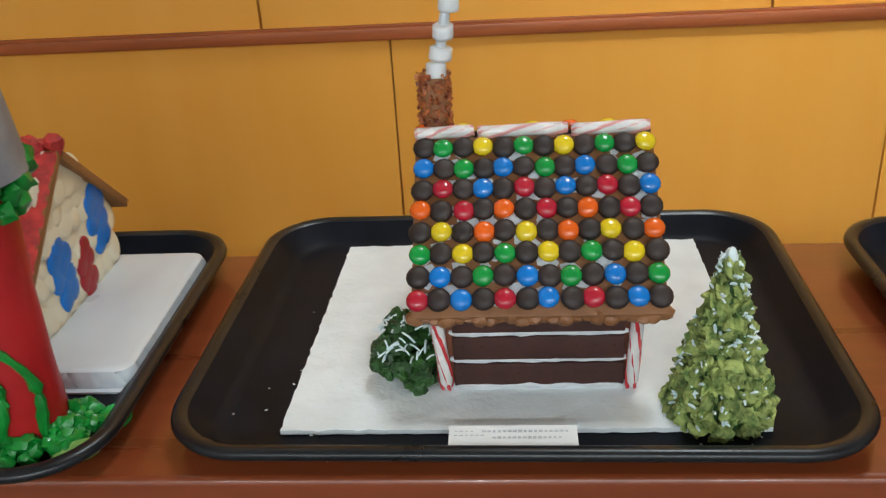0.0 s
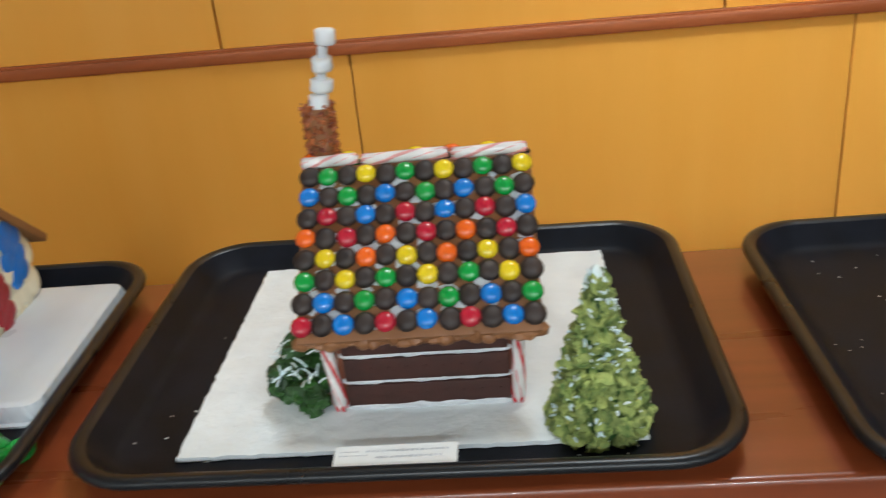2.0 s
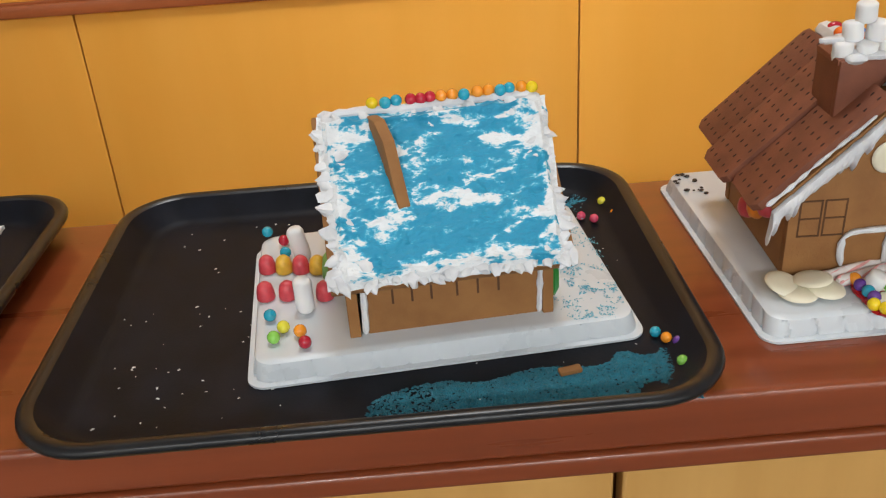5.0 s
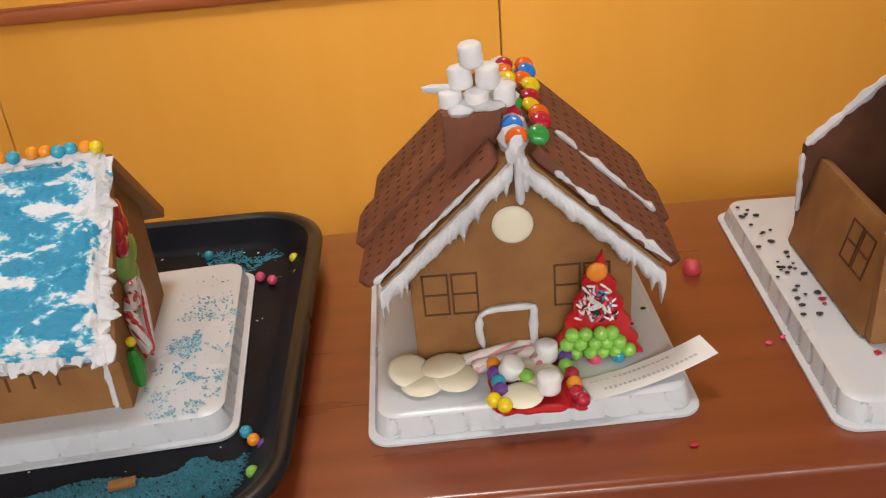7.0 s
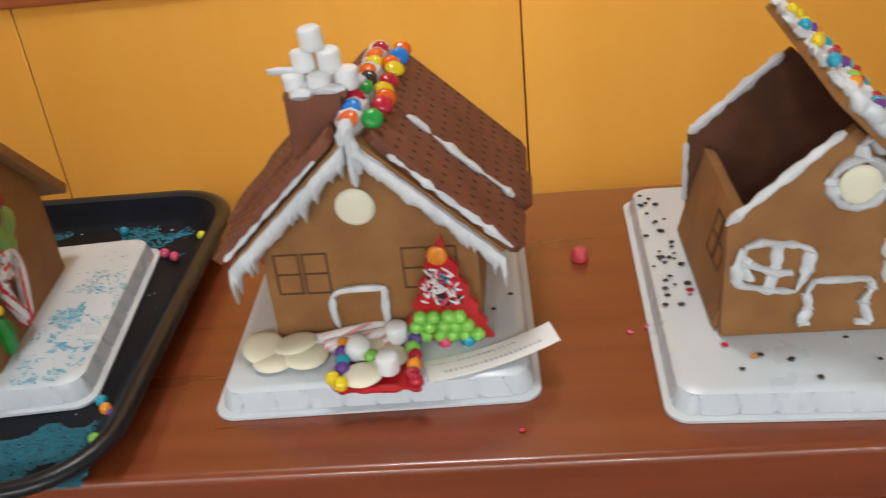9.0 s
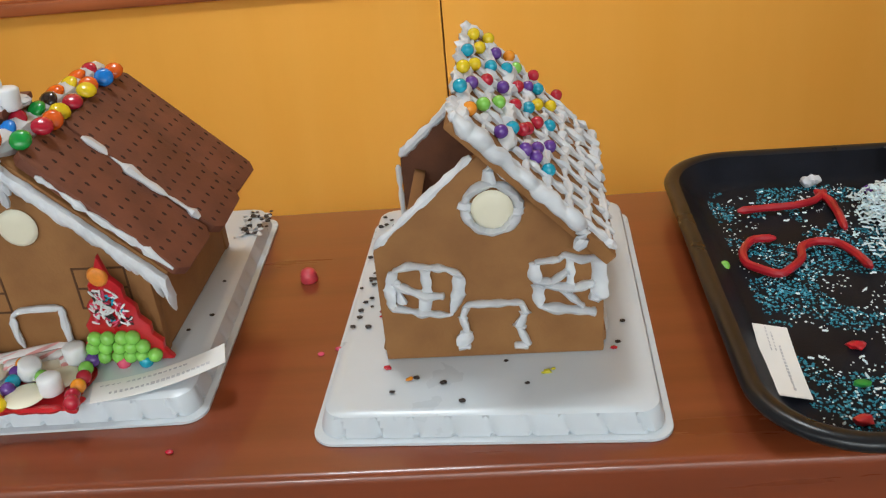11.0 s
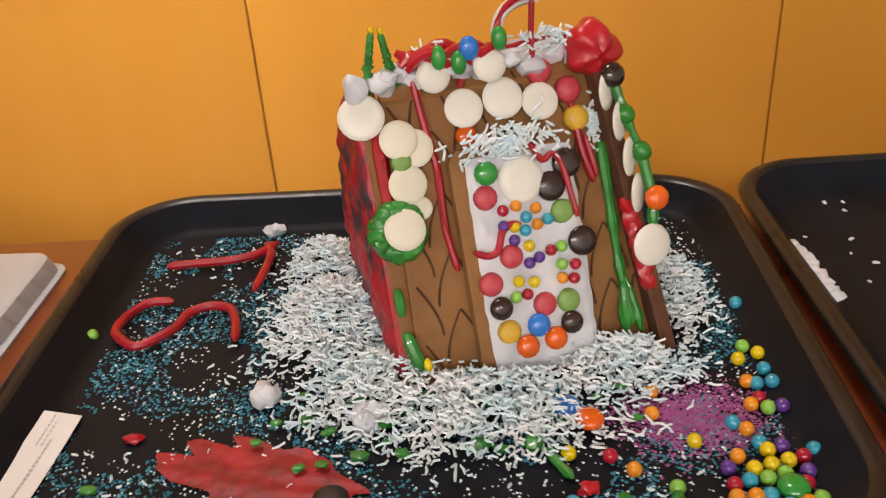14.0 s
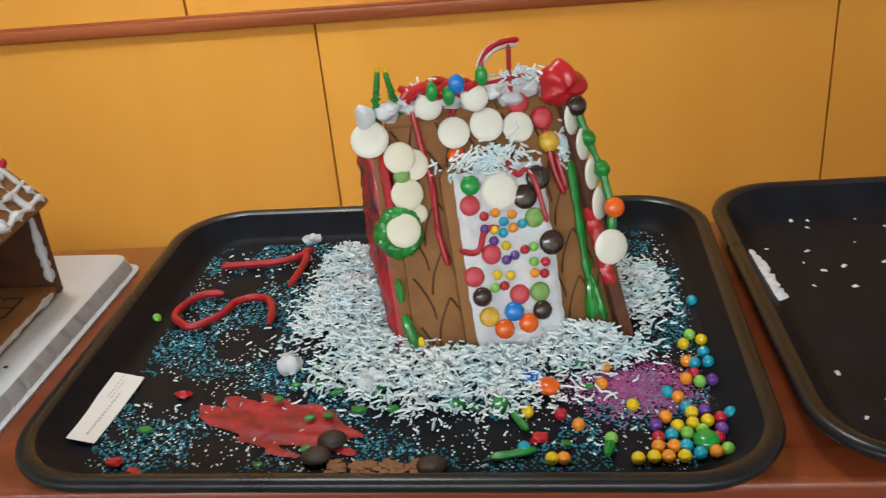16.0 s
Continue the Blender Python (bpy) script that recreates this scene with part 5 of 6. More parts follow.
icing_drawing(fd, "icing_window", [[(-0.0486, 0.0552), (-0.0401, 0.058), (-0.0225, 0.0555), (-0.0152, 0.0519), (-0.0164, 0.0389), (-0.0208, 0.0273), (-0.0377, 0.0298), (-0.0514, 0.0338), (-0.0517, 0.0439), (-0.0486, 0.0552)],
                                   [(-0.0325, 0.0566), (-0.0322, 0.0429), (-0.0348, 0.0296)], [(-0.0503, 0.0487), (-0.0413, 0.0434), (-0.0333, 0.0397), (-0.0234, 0.0392)], [(-0.048, 0.050), (-0.046, 0.036)]], 0.0028, "white icing window outline")
icing_drawing(fd, "icing_window", [[(0.0231, 0.0564), (0.0355, 0.0575), (0.0383, 0.0600), (0.0462, 0.0568), (0.0549, 0.0575), (0.0555, 0.0452), (0.0552, 0.0338), (0.0503, 0.0357)], [(0.0231, 0.0564), (0.0229, 0.0452), (0.0317, 0.0448), (0.0404, 0.0508)],
                                   [(0.0247, 0.0435), (0.0243, 0.0303), (0.0387, 0.028), (0.0539, 0.0256)], [(0.0409, 0.0587), (0.0409, 0.0395), (0.0535, 0.0437)], [(0.0315, 0.0432), (0.0419, 0.0345), (0.0471, 0.0293)], [(0.027, 0.043), (0.040, 0.041), (0.053, 0.042)]], 0.0028, "smeared white icing window outline")
icing_drawing(fd, "icing_door", [[(-0.0161, 0.008), (-0.0136, 0.0167), (-0.0153, 0.0254), (-0.0119, 0.0335), (0.0154, 0.0334), (0.0176, 0.0273), (0.0139, 0.0189), (0.0177, 0.0076)],
                                 [(-0.0187, 0.0078), (-0.0119, 0.0071)], [(0.0107, 0.0069), (0.0185, 0.0066)]], 0.0027, "white icing door outline")
ring = [(0.0035 + 0.0132 * math.cos(2 * math.pi * k / 20), 0.0880 + 0.0128 * math.sin(2 * math.pi * k / 20)) for k in range(21)]
icing_drawing(fd, "icing_ring", [ring, [(0.003, 0.1013), (0.0030, 0.1085), (0.0065, 0.1120), (0.0085, 0.1081), (0.0125, 0.1037)]], 0.0031, "white icing ring round the gable window")
piece("gable_disc", DISC, fd, T(0.0038, FY + 0.0006, 0.0878) @ Matrix.Rotation(radians(90), 4, "X") @ S(0.84, 0.84, 0.9), "round cream chocolate window")
specks("sprinkles", DARK_CHOC, [(1.158, 0.487), (1.172, 0.482), (1.146, 0.476), (1.215, 0.478), (1.182, 0.466), (1.27, 0.53), (1.265, 0.51), (1.205, 0.498)] + [(rng.uniform(1.118, 1.136), rng.uniform(0.53, 0.68)) for _ in range(34)], PC + 0.0006, "dark sprinkles scattered on a white base", 0.0013)
specks("sprinkles", CANDY["red"], [(1.142, 0.497), (1.134, 0.548), (1.135, 0.553), (1.262, 0.505), (1.136, 0.56)], PC + 0.0006, "red sprinkles scattered on a white base", 0.0013)
specks("sprinkles", CANDY["amber"], [(1.155, 0.487), (1.154, 0.486)], PC + 0.0006, "orange sprinkles on a white base", 0.0013)
specks("sprinkles", CANDY["lemon"], [(1.226, 0.487), (1.229, 0.489), (1.224, 0.486)], PC + 0.0005, "yellow icing crumbs on a white base", 0.0013)
loose("candy_crumb", BALL["pink"], 1.098, 0.535, 0.001, "tiny pink candy crumb on the wooden shelf", "candy crumb", S(0.5, 0.4, 0.25))

# ---- tall house with licorice and white discs ----
EZ = 0.0045
he = thing("gingerbread_house", 1.575, 0.609, EZ, 15.0, "tall gingerbread house hung with licorice, white discs and candies", "candy house", "candy houses")
LEAN = 24.0
FM = T(0, -0.056, 0) @ Matrix.Rotation(radians(-LEAN), 4, "X")
BM = T(0, 0.068, 0) @ Matrix.Rotation(radians(LEAN), 4, "X")
FRONT_R = (0.0640 - 0.0450) / 0.153    # how far the right-hand side of the front closes in with height

bm = bmesh.new()
slab(bm, [(-0.064, 0), (0.064, 0), (0.045, 0.153), (-0.0605, 0.156)], 0.008, FM @ T(0, 0.004, 0), 0.0022)
fe = part("front_panel", bm, GINGER, he, "gingerbread panel pressed with scalloped tiles")
# pressed tiles: long arcs that cross one another, their shade as thin dark strands
bm = bmesh.new()
for i in range(7):
    for j in range(6):
        cx, cz = -0.0585 + 0.0205 * i, -0.006 + 0.030 * j + (0.015 if i % 2 else 0)
        for s in (-1, 1):
            pts = [(cx + s * (0.0102 * math.cos(0.5 * math.pi * f)), cz + 0.027 * f) for f in (0, 0.15, 0.3, 0.45, 0.6, 0.75, 0.9, 1)]
            pts = [p for p in pts if 0.002 < p[1] < 0.151 and -0.0615 + 0.02 * p[1] < p[0] < 0.062 - FRONT_R * p[1]]
            if len(pts) > 2:
                tube(bm, [FM @ Vector((x, 0.0, z)) for x, z in pts], 0.0008, 4)
part("pressed_pattern", bm, GROOVE_SHADE, fe)
bm = bmesh.new()
box(bm, 0.102, 0.008, 0.146, BM @ T(-0.010, -0.004, 0.075), 0.0015)
part("back_panel", bm, GINGER, he)
# arched end wall under mottled icing
ARCH = [(-0.054, 0.0), (0.060, 0.0), (0.080, 0.016), (0.087, 0.040), (0.080, 0.070), (0.064, 0.095), (0.038, 0.118), (0.012, 0.138), (0.004, 0.134)]
bm = bmesh.new()
slab(bm, ARCH, 0.010, T(-0.067, 0, 0) @ Matrix.Rotation(radians(90), 4, "Z"), 0.003)
part("end_wall", bm, GINGER, he)


def arch_back(z):
    """How far back the arched end wall reaches at a height."""
    side = ARCH[1:8]
    for (ya, za), (yb, zb) in zip(side, side[1:]):
        if za <= z <= zb:
            return ya + (yb - ya) * (z - za) / (zb - za)
    return side[-1][0]


bm = bmesh.new()
bmesh.ops.create_grid(bm, x_segments=60, y_segments=64, size=0.5)
for v in bm.verts:
    u, w = v.co.x + 0.5, v.co.y + 0.5
    z = 0.001 + 0.136 * w
    yl = -0.054 + z * math.tan(radians(LEAN))
    y = yl + (arch_back(z) + 0.001 - yl) * u
    e = min(u, 1 - u, w, 1 - w) / 0.1
    p = Vector((0, y, z))
    v.co = (-0.0725 - min(1, e) ** 0.5 * (0.0035 + 0.0026 * noise.noise(p * 70) + 0.0018 * noise.noise(Vector((0, y * 260, z * 150)))), y, z)
ext = bmesh.ops.extrude_face_region(bm, geom=list(bm.faces))
for v in [q for q in ext["geom"] if isinstance(q, bmesh.types.BMVert)]:
    v.co.x = -0.069
part("end_icing", bm, BURNT, he, "mottled dark and red icing over the end wall")
# the other end wall stands forward of the front like a wing
WING = T(0.0655, 0, 0) @ Matrix.Rotation(radians(-7), 4, "Y")
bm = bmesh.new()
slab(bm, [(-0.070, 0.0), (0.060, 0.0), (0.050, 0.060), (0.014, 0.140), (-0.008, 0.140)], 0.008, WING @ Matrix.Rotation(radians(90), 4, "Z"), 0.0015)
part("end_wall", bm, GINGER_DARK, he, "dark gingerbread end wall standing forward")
bm = bmesh.new()
tube(bm, [FM @ Vector((-0.0655, -0.0008, 0.080 + 0.0075 * i)) for i in range(9)], 0.0028, 8, wobble=0.6)
part("corner_icing", bm, RED_ICING, he)
# leaning door
DM = T(0, -0.0665, 0.001) @ Matrix.Rotation(radians(-LEAN), 4, "X")
bm = bmesh.new()
slab(bm, [(-0.0335, 0), (0.0285, 0), (0.0290, 0.090), (0.0250, 0.115), (-0.0300, 0.118), (-0.0345, 0.112)], 0.008, DM @ T(0, 0.004, 0), 0.0016)
door = part("door_panel", bm, GINGER, he, "gingerbread door iced white and covered in candies")
bm = bmesh.new()
bmesh.ops.create_grid(bm, x_segments=34, y_segments=56, size=0.5)
for v in bm.verts:
    x, z = v.co.x * 0.0555 + 0.0005, (v.co.y + 0.5) * 0.112
    e = min(0.5 - abs(v.co.x), 0.5 - abs(v.co.y)) / 0.06
    j = 0.0012 * noise.noise(Vector((x * 120, z * 120, 3)))
    v.co = DM @ Vector((x + j, -0.0004 - min(1, e) * (0.0018 + 0.0011 * noise.noise(Vector((x * 90, z * 90, 0)))), z + 0.001 + j))
part("door_icing", bm, ICING, door, "white icing")


def on_door(mesh, name, x, z, s=1.0, sy=None, lab="", off=0.0016):
    return piece(name, mesh, door, DM @ T(x, -off, z) @ Matrix.Rotation(radians(90), 4, "X") @ S(s, s, sy or s), lab)


def on_front(mesh, name, x, z, s=1.0, sy=None, tilt=0, off=0.0):
    return piece(name, mesh, fe, FM @ T(x, -off, z) @ Matrix.Rotation(radians(90), 4, "X") @ pose(0, 0, 0, tilt, tilt * 0.7, 0) @ S(s, s, sy or s))


for c, x, z in (("green", -0.0178, 0.1047), ("blue", -0.0029, 0.0261), ("orange", -0.0101, 0.0165), ("orange", 0.0049, 0.0177), ("brown", 0.0144, 0.0241), ("brown", -0.0206, 0.0379)):
    on_door(MM[c], "candy_button", x, z, 0.95)
on_door(DISC_PALE, "white_disc", -0.0004, 0.0989, 1.0)
for x, z in ((0.0142, 0.0931), (0.0239, 0.1033), (0.0264, 0.0634)):
    on_door(DARK_DISC, "dark_disc", x, z, 1.02)
for c, x, z in (("red", -0.0194, 0.0928), ("green", 0.0183, 0.0799), ("red", -0.011, 0.0621), ("red", -0.0233, 0.0503), ("red", 0.0025, 0.0355), ("green", 0.0149, 0.035), ("yellow", -0.0179, 0.0252)):
    on_door(DROP[c], "jelly_candy", x, z, 0.84, 0.34)
for x, z, c in ((-0.0122, 0.0853, "red"), (-0.0053, 0.0864, "amber"), (-0.0009, 0.0803, "teal"), (0.0047, 0.0839, "amber"), (0.01, 0.0774, "teal"), (-0.013, 0.0776, "purple"), (-0.0076, 0.0765, "yellow"),
                (-0.0022, 0.0737, "teal"), (0.0043, 0.0758, "amber"), (-0.0016, 0.0658, "yellow"), (-0.0086, 0.0699, "purple"), (0.0092, 0.0618, "red"), (0.0149, 0.0627, "lime"), (0.0027, 0.0594, "purple"),
                (-0.0027, 0.0574, "purple"), (0.0137, 0.0537, "lime"), (0.0208, 0.0526, "red"), (-0.0097, 0.0493, "yellow"), (-0.0017, 0.0477, "yellow"), (0.0131, 0.0469, "amber"), (0.0191, 0.0457, "red"), (-0.0062, 0.0423, "red"), (-0.0121, 0.0418, "lime")):
    on_door(BALL[c], "candy_ball", x, z, 0.72, off=0.004)
for x, z, s in ((-0.0209, 0.1342, 0.86), (-0.0004, 0.1363, 0.92), (0.0185, 0.132, 0.84)):
    on_front(DISC_PALE, "white_disc", x, z, s * 0.96, s * 0.6, tilt=rng.uniform(-8, 8), off=0.0032)
for x, z, s, o in ((-0.0560, 0.1240, 0.80, 0.0048), (-0.0486, 0.1189, 0.8, 0.0028), (-0.0547, 0.102, 0.82, 0.0032), (-0.0500, 0.0895, 0.5, 0.002), (-0.0605, 0.0808, 0.86, 0.0075)):
    on_front(DISC, "white_disc", x, z, s * 0.96, s * 0.6, tilt=rng.uniform(-10, 10), off=o)
on_front(DISC_PALE, "white_disc", -0.0715, 0.1370, 0.98, tilt=-14, off=0.002)
on_front(DROP["green"], "jelly_candy", -0.0560, 0.1135, 0.75, 0.3, off=0.003)
bm = bmesh.new()
for k in range(14):
    an = 2 * math.pi * k / 14
    blob(bm, 0.0056, FM @ T(-0.0630 + 0.0095 * math.cos(an), -0.003, 0.0800 + 0.0105 * math.sin(an)), 0.4, 2, k)
part("green_rosette", bm, GREEN_ICING, fe, "green icing behind a white disc")
for c, x, z in (("red", 0.0209, 0.1471), ("red", 0.0348, 0.1356), ("yellow", 0.037, 0.1209)):
    on_front(DROP[c], "jelly_candy", x, z, 0.95, 0.5)
on_front(MM["orange"], "candy_button", -0.0214, 0.1206, 0.9)
# discs and green icing down the wing's edge
for x, z in ((0.0484, 0.1321), (0.0532, 0.1162), (0.0559, 0.0978), (0.0576, 0.0792)):
    piece("white_disc", DISC_PALE, he, FM @ T(x, -0.0140, z) @ Matrix.Rotation(radians(90), 4, "X") @ pose(0, 0, 0, 8, 48, 0) @ S(0.86, 0.86, 0.9))
piece("white_disc", DISC_PALE, he, FM @ T(0.0609, -0.0165, 0.052) @ Matrix.Rotation(radians(90), 4, "X") @ pose(0, 0, 0, 6, 8, 0) @ S(0.92, 0.92, 0.9))
bm = bmesh.new()
gp = [(0.0528, 0.1371), (0.0565, 0.1188), (0.0625, 0.0994), (0.0655, 0.0752), (0.0633, 0.0598)]
tube(bm, [FM @ Vector((x, -0.0170, z)) for x, z in gp], 0.0026, 8, wobble=0.5)
for x, z in gp[1:3]:
    blob(bm, 0.0054, FM @ T(x, -0.0175, z), 0.15, 2)
part("green_garland", bm, GREEN_ICING, he, "string of green icing")
bm = bmesh.new()
tube(bm, [FM @ Vector((x, -0.002, z)) for x, z in ((0.0481, 0.1073), (0.0484, 0.0742), (0.0486, 0.0428), (0.0504, 0.0197))], 0.0028, 8, wobble=0.5)
for k, (dx, dz) in enumerate(((-0.004, 0.0), (0.0, 0.003), (0.004, -0.001))):
    tube(bm, [FM @ Vector((0.0500, -0.003, 0.036)), FM @ Vector((0.0500 + dx * 0.7, -0.004, 0.022)), FM @ Vector((0.0505 + dx, -0.005, 0.008 + dz))], 0.0026, 7, wobble=0.6, seed=k)
part("green_strand", bm, GREEN_ICING, he)
piece("candy_button", MM["orange"], he, FM @ T(0.0655, -0.0185, 0.0752) @ Matrix.Rotation(radians(90), 4, "X"))
piece("candy_button", MM["brown"], he, FM @ T(0.0520, -0.0170, 0.1385) @ Matrix.Rotation(radians(90), 4, "X"))
bm = bmesh.new()
for k in range(9):
    blob(bm, 0.006, FM @ T(0.0600 - 0.0006 * k, -0.0105, 0.034 + 0.0048 * k) @ S(0.8, 0.5, 1.2), 0.4, 2, k)
part("red_patch", bm, RED_ICING, he)


def licorice(name, pts, r=0.0017, parent=None, mat=None, label=""):
    bm = bmesh.new()
    tube(bm, pts, r, 8, wobble=0.12)
    return part(name, bm, mat or LICORICE, parent, label)


for pts in ([(-0.0475, 0.162), (-0.0435, 0.1496), (-0.0419, 0.1316), (-0.0385, 0.1072), (-0.0394, 0.0764), (-0.0364, 0.0553)], [(-0.0140, 0.163), (-0.0179, 0.1506), (-0.0212, 0.1442)], [(0.0005, 0.166), (0.0022, 0.153), (-0.0004, 0.1465)],
            [(0.035, 0.1298), (0.038, 0.1), (0.0416, 0.0873)], [(0.040, 0.112), (0.0437, 0.0905)]):
    licorice("licorice_string", [FM @ Vector((x, -0.0022, z)) for x, z in pts], 0.0020, he, label="red licorice string")
licorice("licorice_string", [DM @ Vector((x, -0.0050, z)) for x, z in ((0.0060, 0.1160), (0.0090, 0.1100), (0.0114, 0.105), (0.0170, 0.1107), (0.0200, 0.1060), (0.0223, 0.0967), (0.0253, 0.0759))], 0.0016, he)
licorice("licorice_string", [DM @ Vector((x, -0.0045, z)) for x, z in ((-0.0044, 0.0777), (-0.0110, 0.0785), (-0.0150, 0.0755), (-0.0160, 0.0690), (-0.0190, 0.0640), (-0.0250, 0.0645), (-0.0300, 0.0680))], 0.0019, he)
# icing and candies along the top
TOPZ, TOPY = 0.1420, 0.006
bm = bmesh.new()
for k in range(26):
    x = -0.060 + 0.102 * k / 25
    blob(bm, rng.uniform(0.005, 0.0085), T(x, TOPY + rng.uniform(-0.006, 0.008), TOPZ - 0.001 + 0.003 * math.sin(k * 0.9)) @ S(1, 1, 0.7), 0.5, 2, k, 2.0)
part("ridge_icing", bm, ICING, he)
for x, z in ((-0.0348, 0.1420), (-0.0064, 0.1434)):
    piece("white_disc", DISC_PALE, he, T(x, -0.0020, z) @ pose(0, 0, 0, 70, 0, 0) @ S(0.72, 0.72, 0.9))
bm = bmesh.new()
for s in range(3):
    tube(bm, [(-0.050 + 0.0066 * i, TOPY - 0.006 + 0.006 * s + 0.003 * math.sin(i * 1.7 + s), TOPZ + 0.006 + 0.0050 * math.sin(i * 1.1 + s * 2)) for i in range(9)], 0.0028, 8, wobble=0.5, seed=s)
tube(bm, [(-0.0471, -0.003, 0.146), (-0.0440, -0.004, 0.152), (-0.0380, -0.004, 0.156), (-0.0300, -0.003, 0.153)], 0.0026, 8, wobble=0.5)
part("ridge_licorice", bm, RED_ICING, he, "squiggles of red icing on the ridge")
for x, z, c in ((-0.0019, 0.1565, "green"), (-0.0171, 0.1537, "blue"), (-0.0224, 0.1474, "green"), (-0.0323, 0.1512, "green")):
    piece("candy_button", MM[c], he, T(x, -0.003, z) @ Matrix.Rotation(radians(80), 4, "X") @ S(0.8 if c != "green" else 0.62, 0.95, 0.9))
br, bw = bmesh.new(), bmesh.new()
arch = [(-0.0011, 0.002, 0.152), (-0.0008, 0.003, 0.161), (0.0030, 0.003, 0.1680), (0.0100, 0.003, 0.1715), (0.0170, 0.003, 0.1725), (0.0234, 0.003, 0.1720)]
tube(bw, arch, 0.0030, 9)
tube(bw, [(-0.002, 0.001, 0.1490), (0.012, 0.001, 0.1500), (0.0312, 0.003, 0.1500)], 0.0034, 9)
arc = part("candy_arch", bw, CANE_WHITE, he, "red and white candy cane arch")
tube(br, [(p[0], p[1] - 0.0024, p[2] + 0.0018) for p in arch], 0.0017, 6, wobble=0.6)
tube(br, [(-0.003, -0.0022, 0.1510), (0.010, -0.0022, 0.1515), (0.021, -0.001, 0.1525), (0.031, 0.0, 0.1520)], 0.0013, 6, wobble=0.5)
tube(br, [(0.0165, -0.001, 0.1725), (0.0160, -0.001, 0.1569), (0.0160, -0.003, 0.1440)], 0.0015, 6)
part("stripe", br, LICORICE, arc)
# a twisted lump of red icing with a gathered neck
bm = bmesh.new()
r3 = bmesh.ops.create_icosphere(bm, subdivisions=4, radius=1)
for v in r3["verts"]:
    p = v.co.copy()
    an = math.atan2(p.x, p.z)
    fold = 0.10 * math.sin(5 * an + 2.2 * p.y) + 0.06 * noise.noise(p * 2.4)
    neck = 0.55 * max(0, p.z - 0.35) ** 1.3
    v.co = Vector((0.0485 + 0.0142 * p.x * (1 + fold - neck) - 0.003 * max(0, p.z), -0.001 + 0.0110 * p.y * (1 + fold), 0.1425 + (0.0128 if p.z < 0 else 0.0165) * p.z * (1 + 0.6 * fold)))
part("red_bag", bm, RED_ICING, he, "glossy gathered lump of red icing")
for k, (xb, xt, zt) in enumerate(((-0.0668, -0.0615, 0.1650), (-0.0515, -0.0570, 0.1640))):
    z0 = 0.1340
    bm = bmesh.new()
    tube(bm, [(xb, 0.006, z0), ((xb + xt) / 2, 0.006, (z0 + zt) / 2), (xt, 0.006, zt)], 0.0018, 7)
    for j in range(60):
        f = rng.random()
        an = rng.uniform(0, 6.28)
        rr = 0.0027 * (1 - f) + 0.0004
        blob(bm, rng.uniform(0.0009, 0.0014), T(xb + (xt - xb) * f + rr * math.cos(an), 0.006 + rr * math.sin(an), z0 + (zt - z0) * f) @ S(1, 1, 0.7), 0.4, 1, j)
    tr = part("small_tree", bm, GREEN_ICING, he, "small green icing tree")
    bm = bmesh.new()
    blob(bm, 0.0018, T(xt, 0.005, zt + 0.001), 0.2, 1)
    part("star", bm, CANDY["yellow"], tr)
bm = bmesh.new()
blob(bm, 0.006, T(-0.0725, 0.000, 0.1400) @ S(0.9, 0.8, 1.3), 0.4, 2, 2)
blob(bm, 0.006, T(-0.0590, 0.004, 0.1400) @ S(1.2, 0.8, 1.1), 0.5, 2, 5)
part("icing_lump", bm, ICING, he)
bm = bmesh.new()
tube(bm, [FM @ Vector((-0.063, -0.004, 0.010)), FM @ Vector((-0.0655, -0.004, 0.020)), FM @ Vector((-0.068, -0.003, 0.030))], 0.0034, 8, wobble=0.5)
tube(bm, [FM @ Vector((-0.068, -0.001, 0.038)), FM @ Vector((-0.068, -0.001, 0.052))], 0.0026, 8)
part("green_strand", bm, GREEN_ICING, he)
bm = bmesh.new()
blob(bm, 0.003, FM @ T(-0.0600, -0.006, 0.0125) @ S(0.8, 0.7, 1.2), 0.3, 2)
part("yellow_star", bm, CANDY["yellow"], he)


def shreds(name, mat, n, where, label, seed, base=0.0047, ln=(0.0032, 0.0072), heap=0.0, r=0.00062):
    """Coconut: many thin curved shreds lying over one another, as one object."""
    r2 = random.Random(seed)
    verts, faces = [], []
    for _ in range(n):
        p = where(r2)
        if p is None:
            continue
        x, y, h = p
        a, l = r2.uniform(0, math.pi * 2), r2.uniform(*ln) / 2
        lift, bend = r2.uniform(-0.3, 0.3), r2.uniform(-0.5, 0.5)
        zc = base + r + h * r2.random()
        b = len(verts)
        for k in (-1, 0, 1):
            an = a + bend * k
            cx, cy, cz = x + math.cos(an) * l * k, y + math.sin(an) * l * k, max(base + r * 0.6, zc + lift * l * k)
            nx, ny = -math.sin(an), math.cos(an)
            w = r * (1.25 if k == 0 else 0.8)
            verts += [(cx + nx * w, cy + ny * w, cz - r * 0.5), (cx, cy, cz + r), (cx - nx * w, cy - ny * w, cz - r * 0.5)]
        for s in (0, 3):
            for i in range(3):
                j = (i + 1) % 3
                faces.append((b + s + i, b + s + j, b + s + 3 + j, b + s + 3 + i))
        faces += [(b, b + 1, b + 2), (b + 8, b + 7, b + 6)]
    me = bpy.data.meshes.new(name)
    me.from_pydata(verts, [], faces)
    me.materials.append(mat)
    return tagged(new(name, me), label, "coconut", kind="stuff")


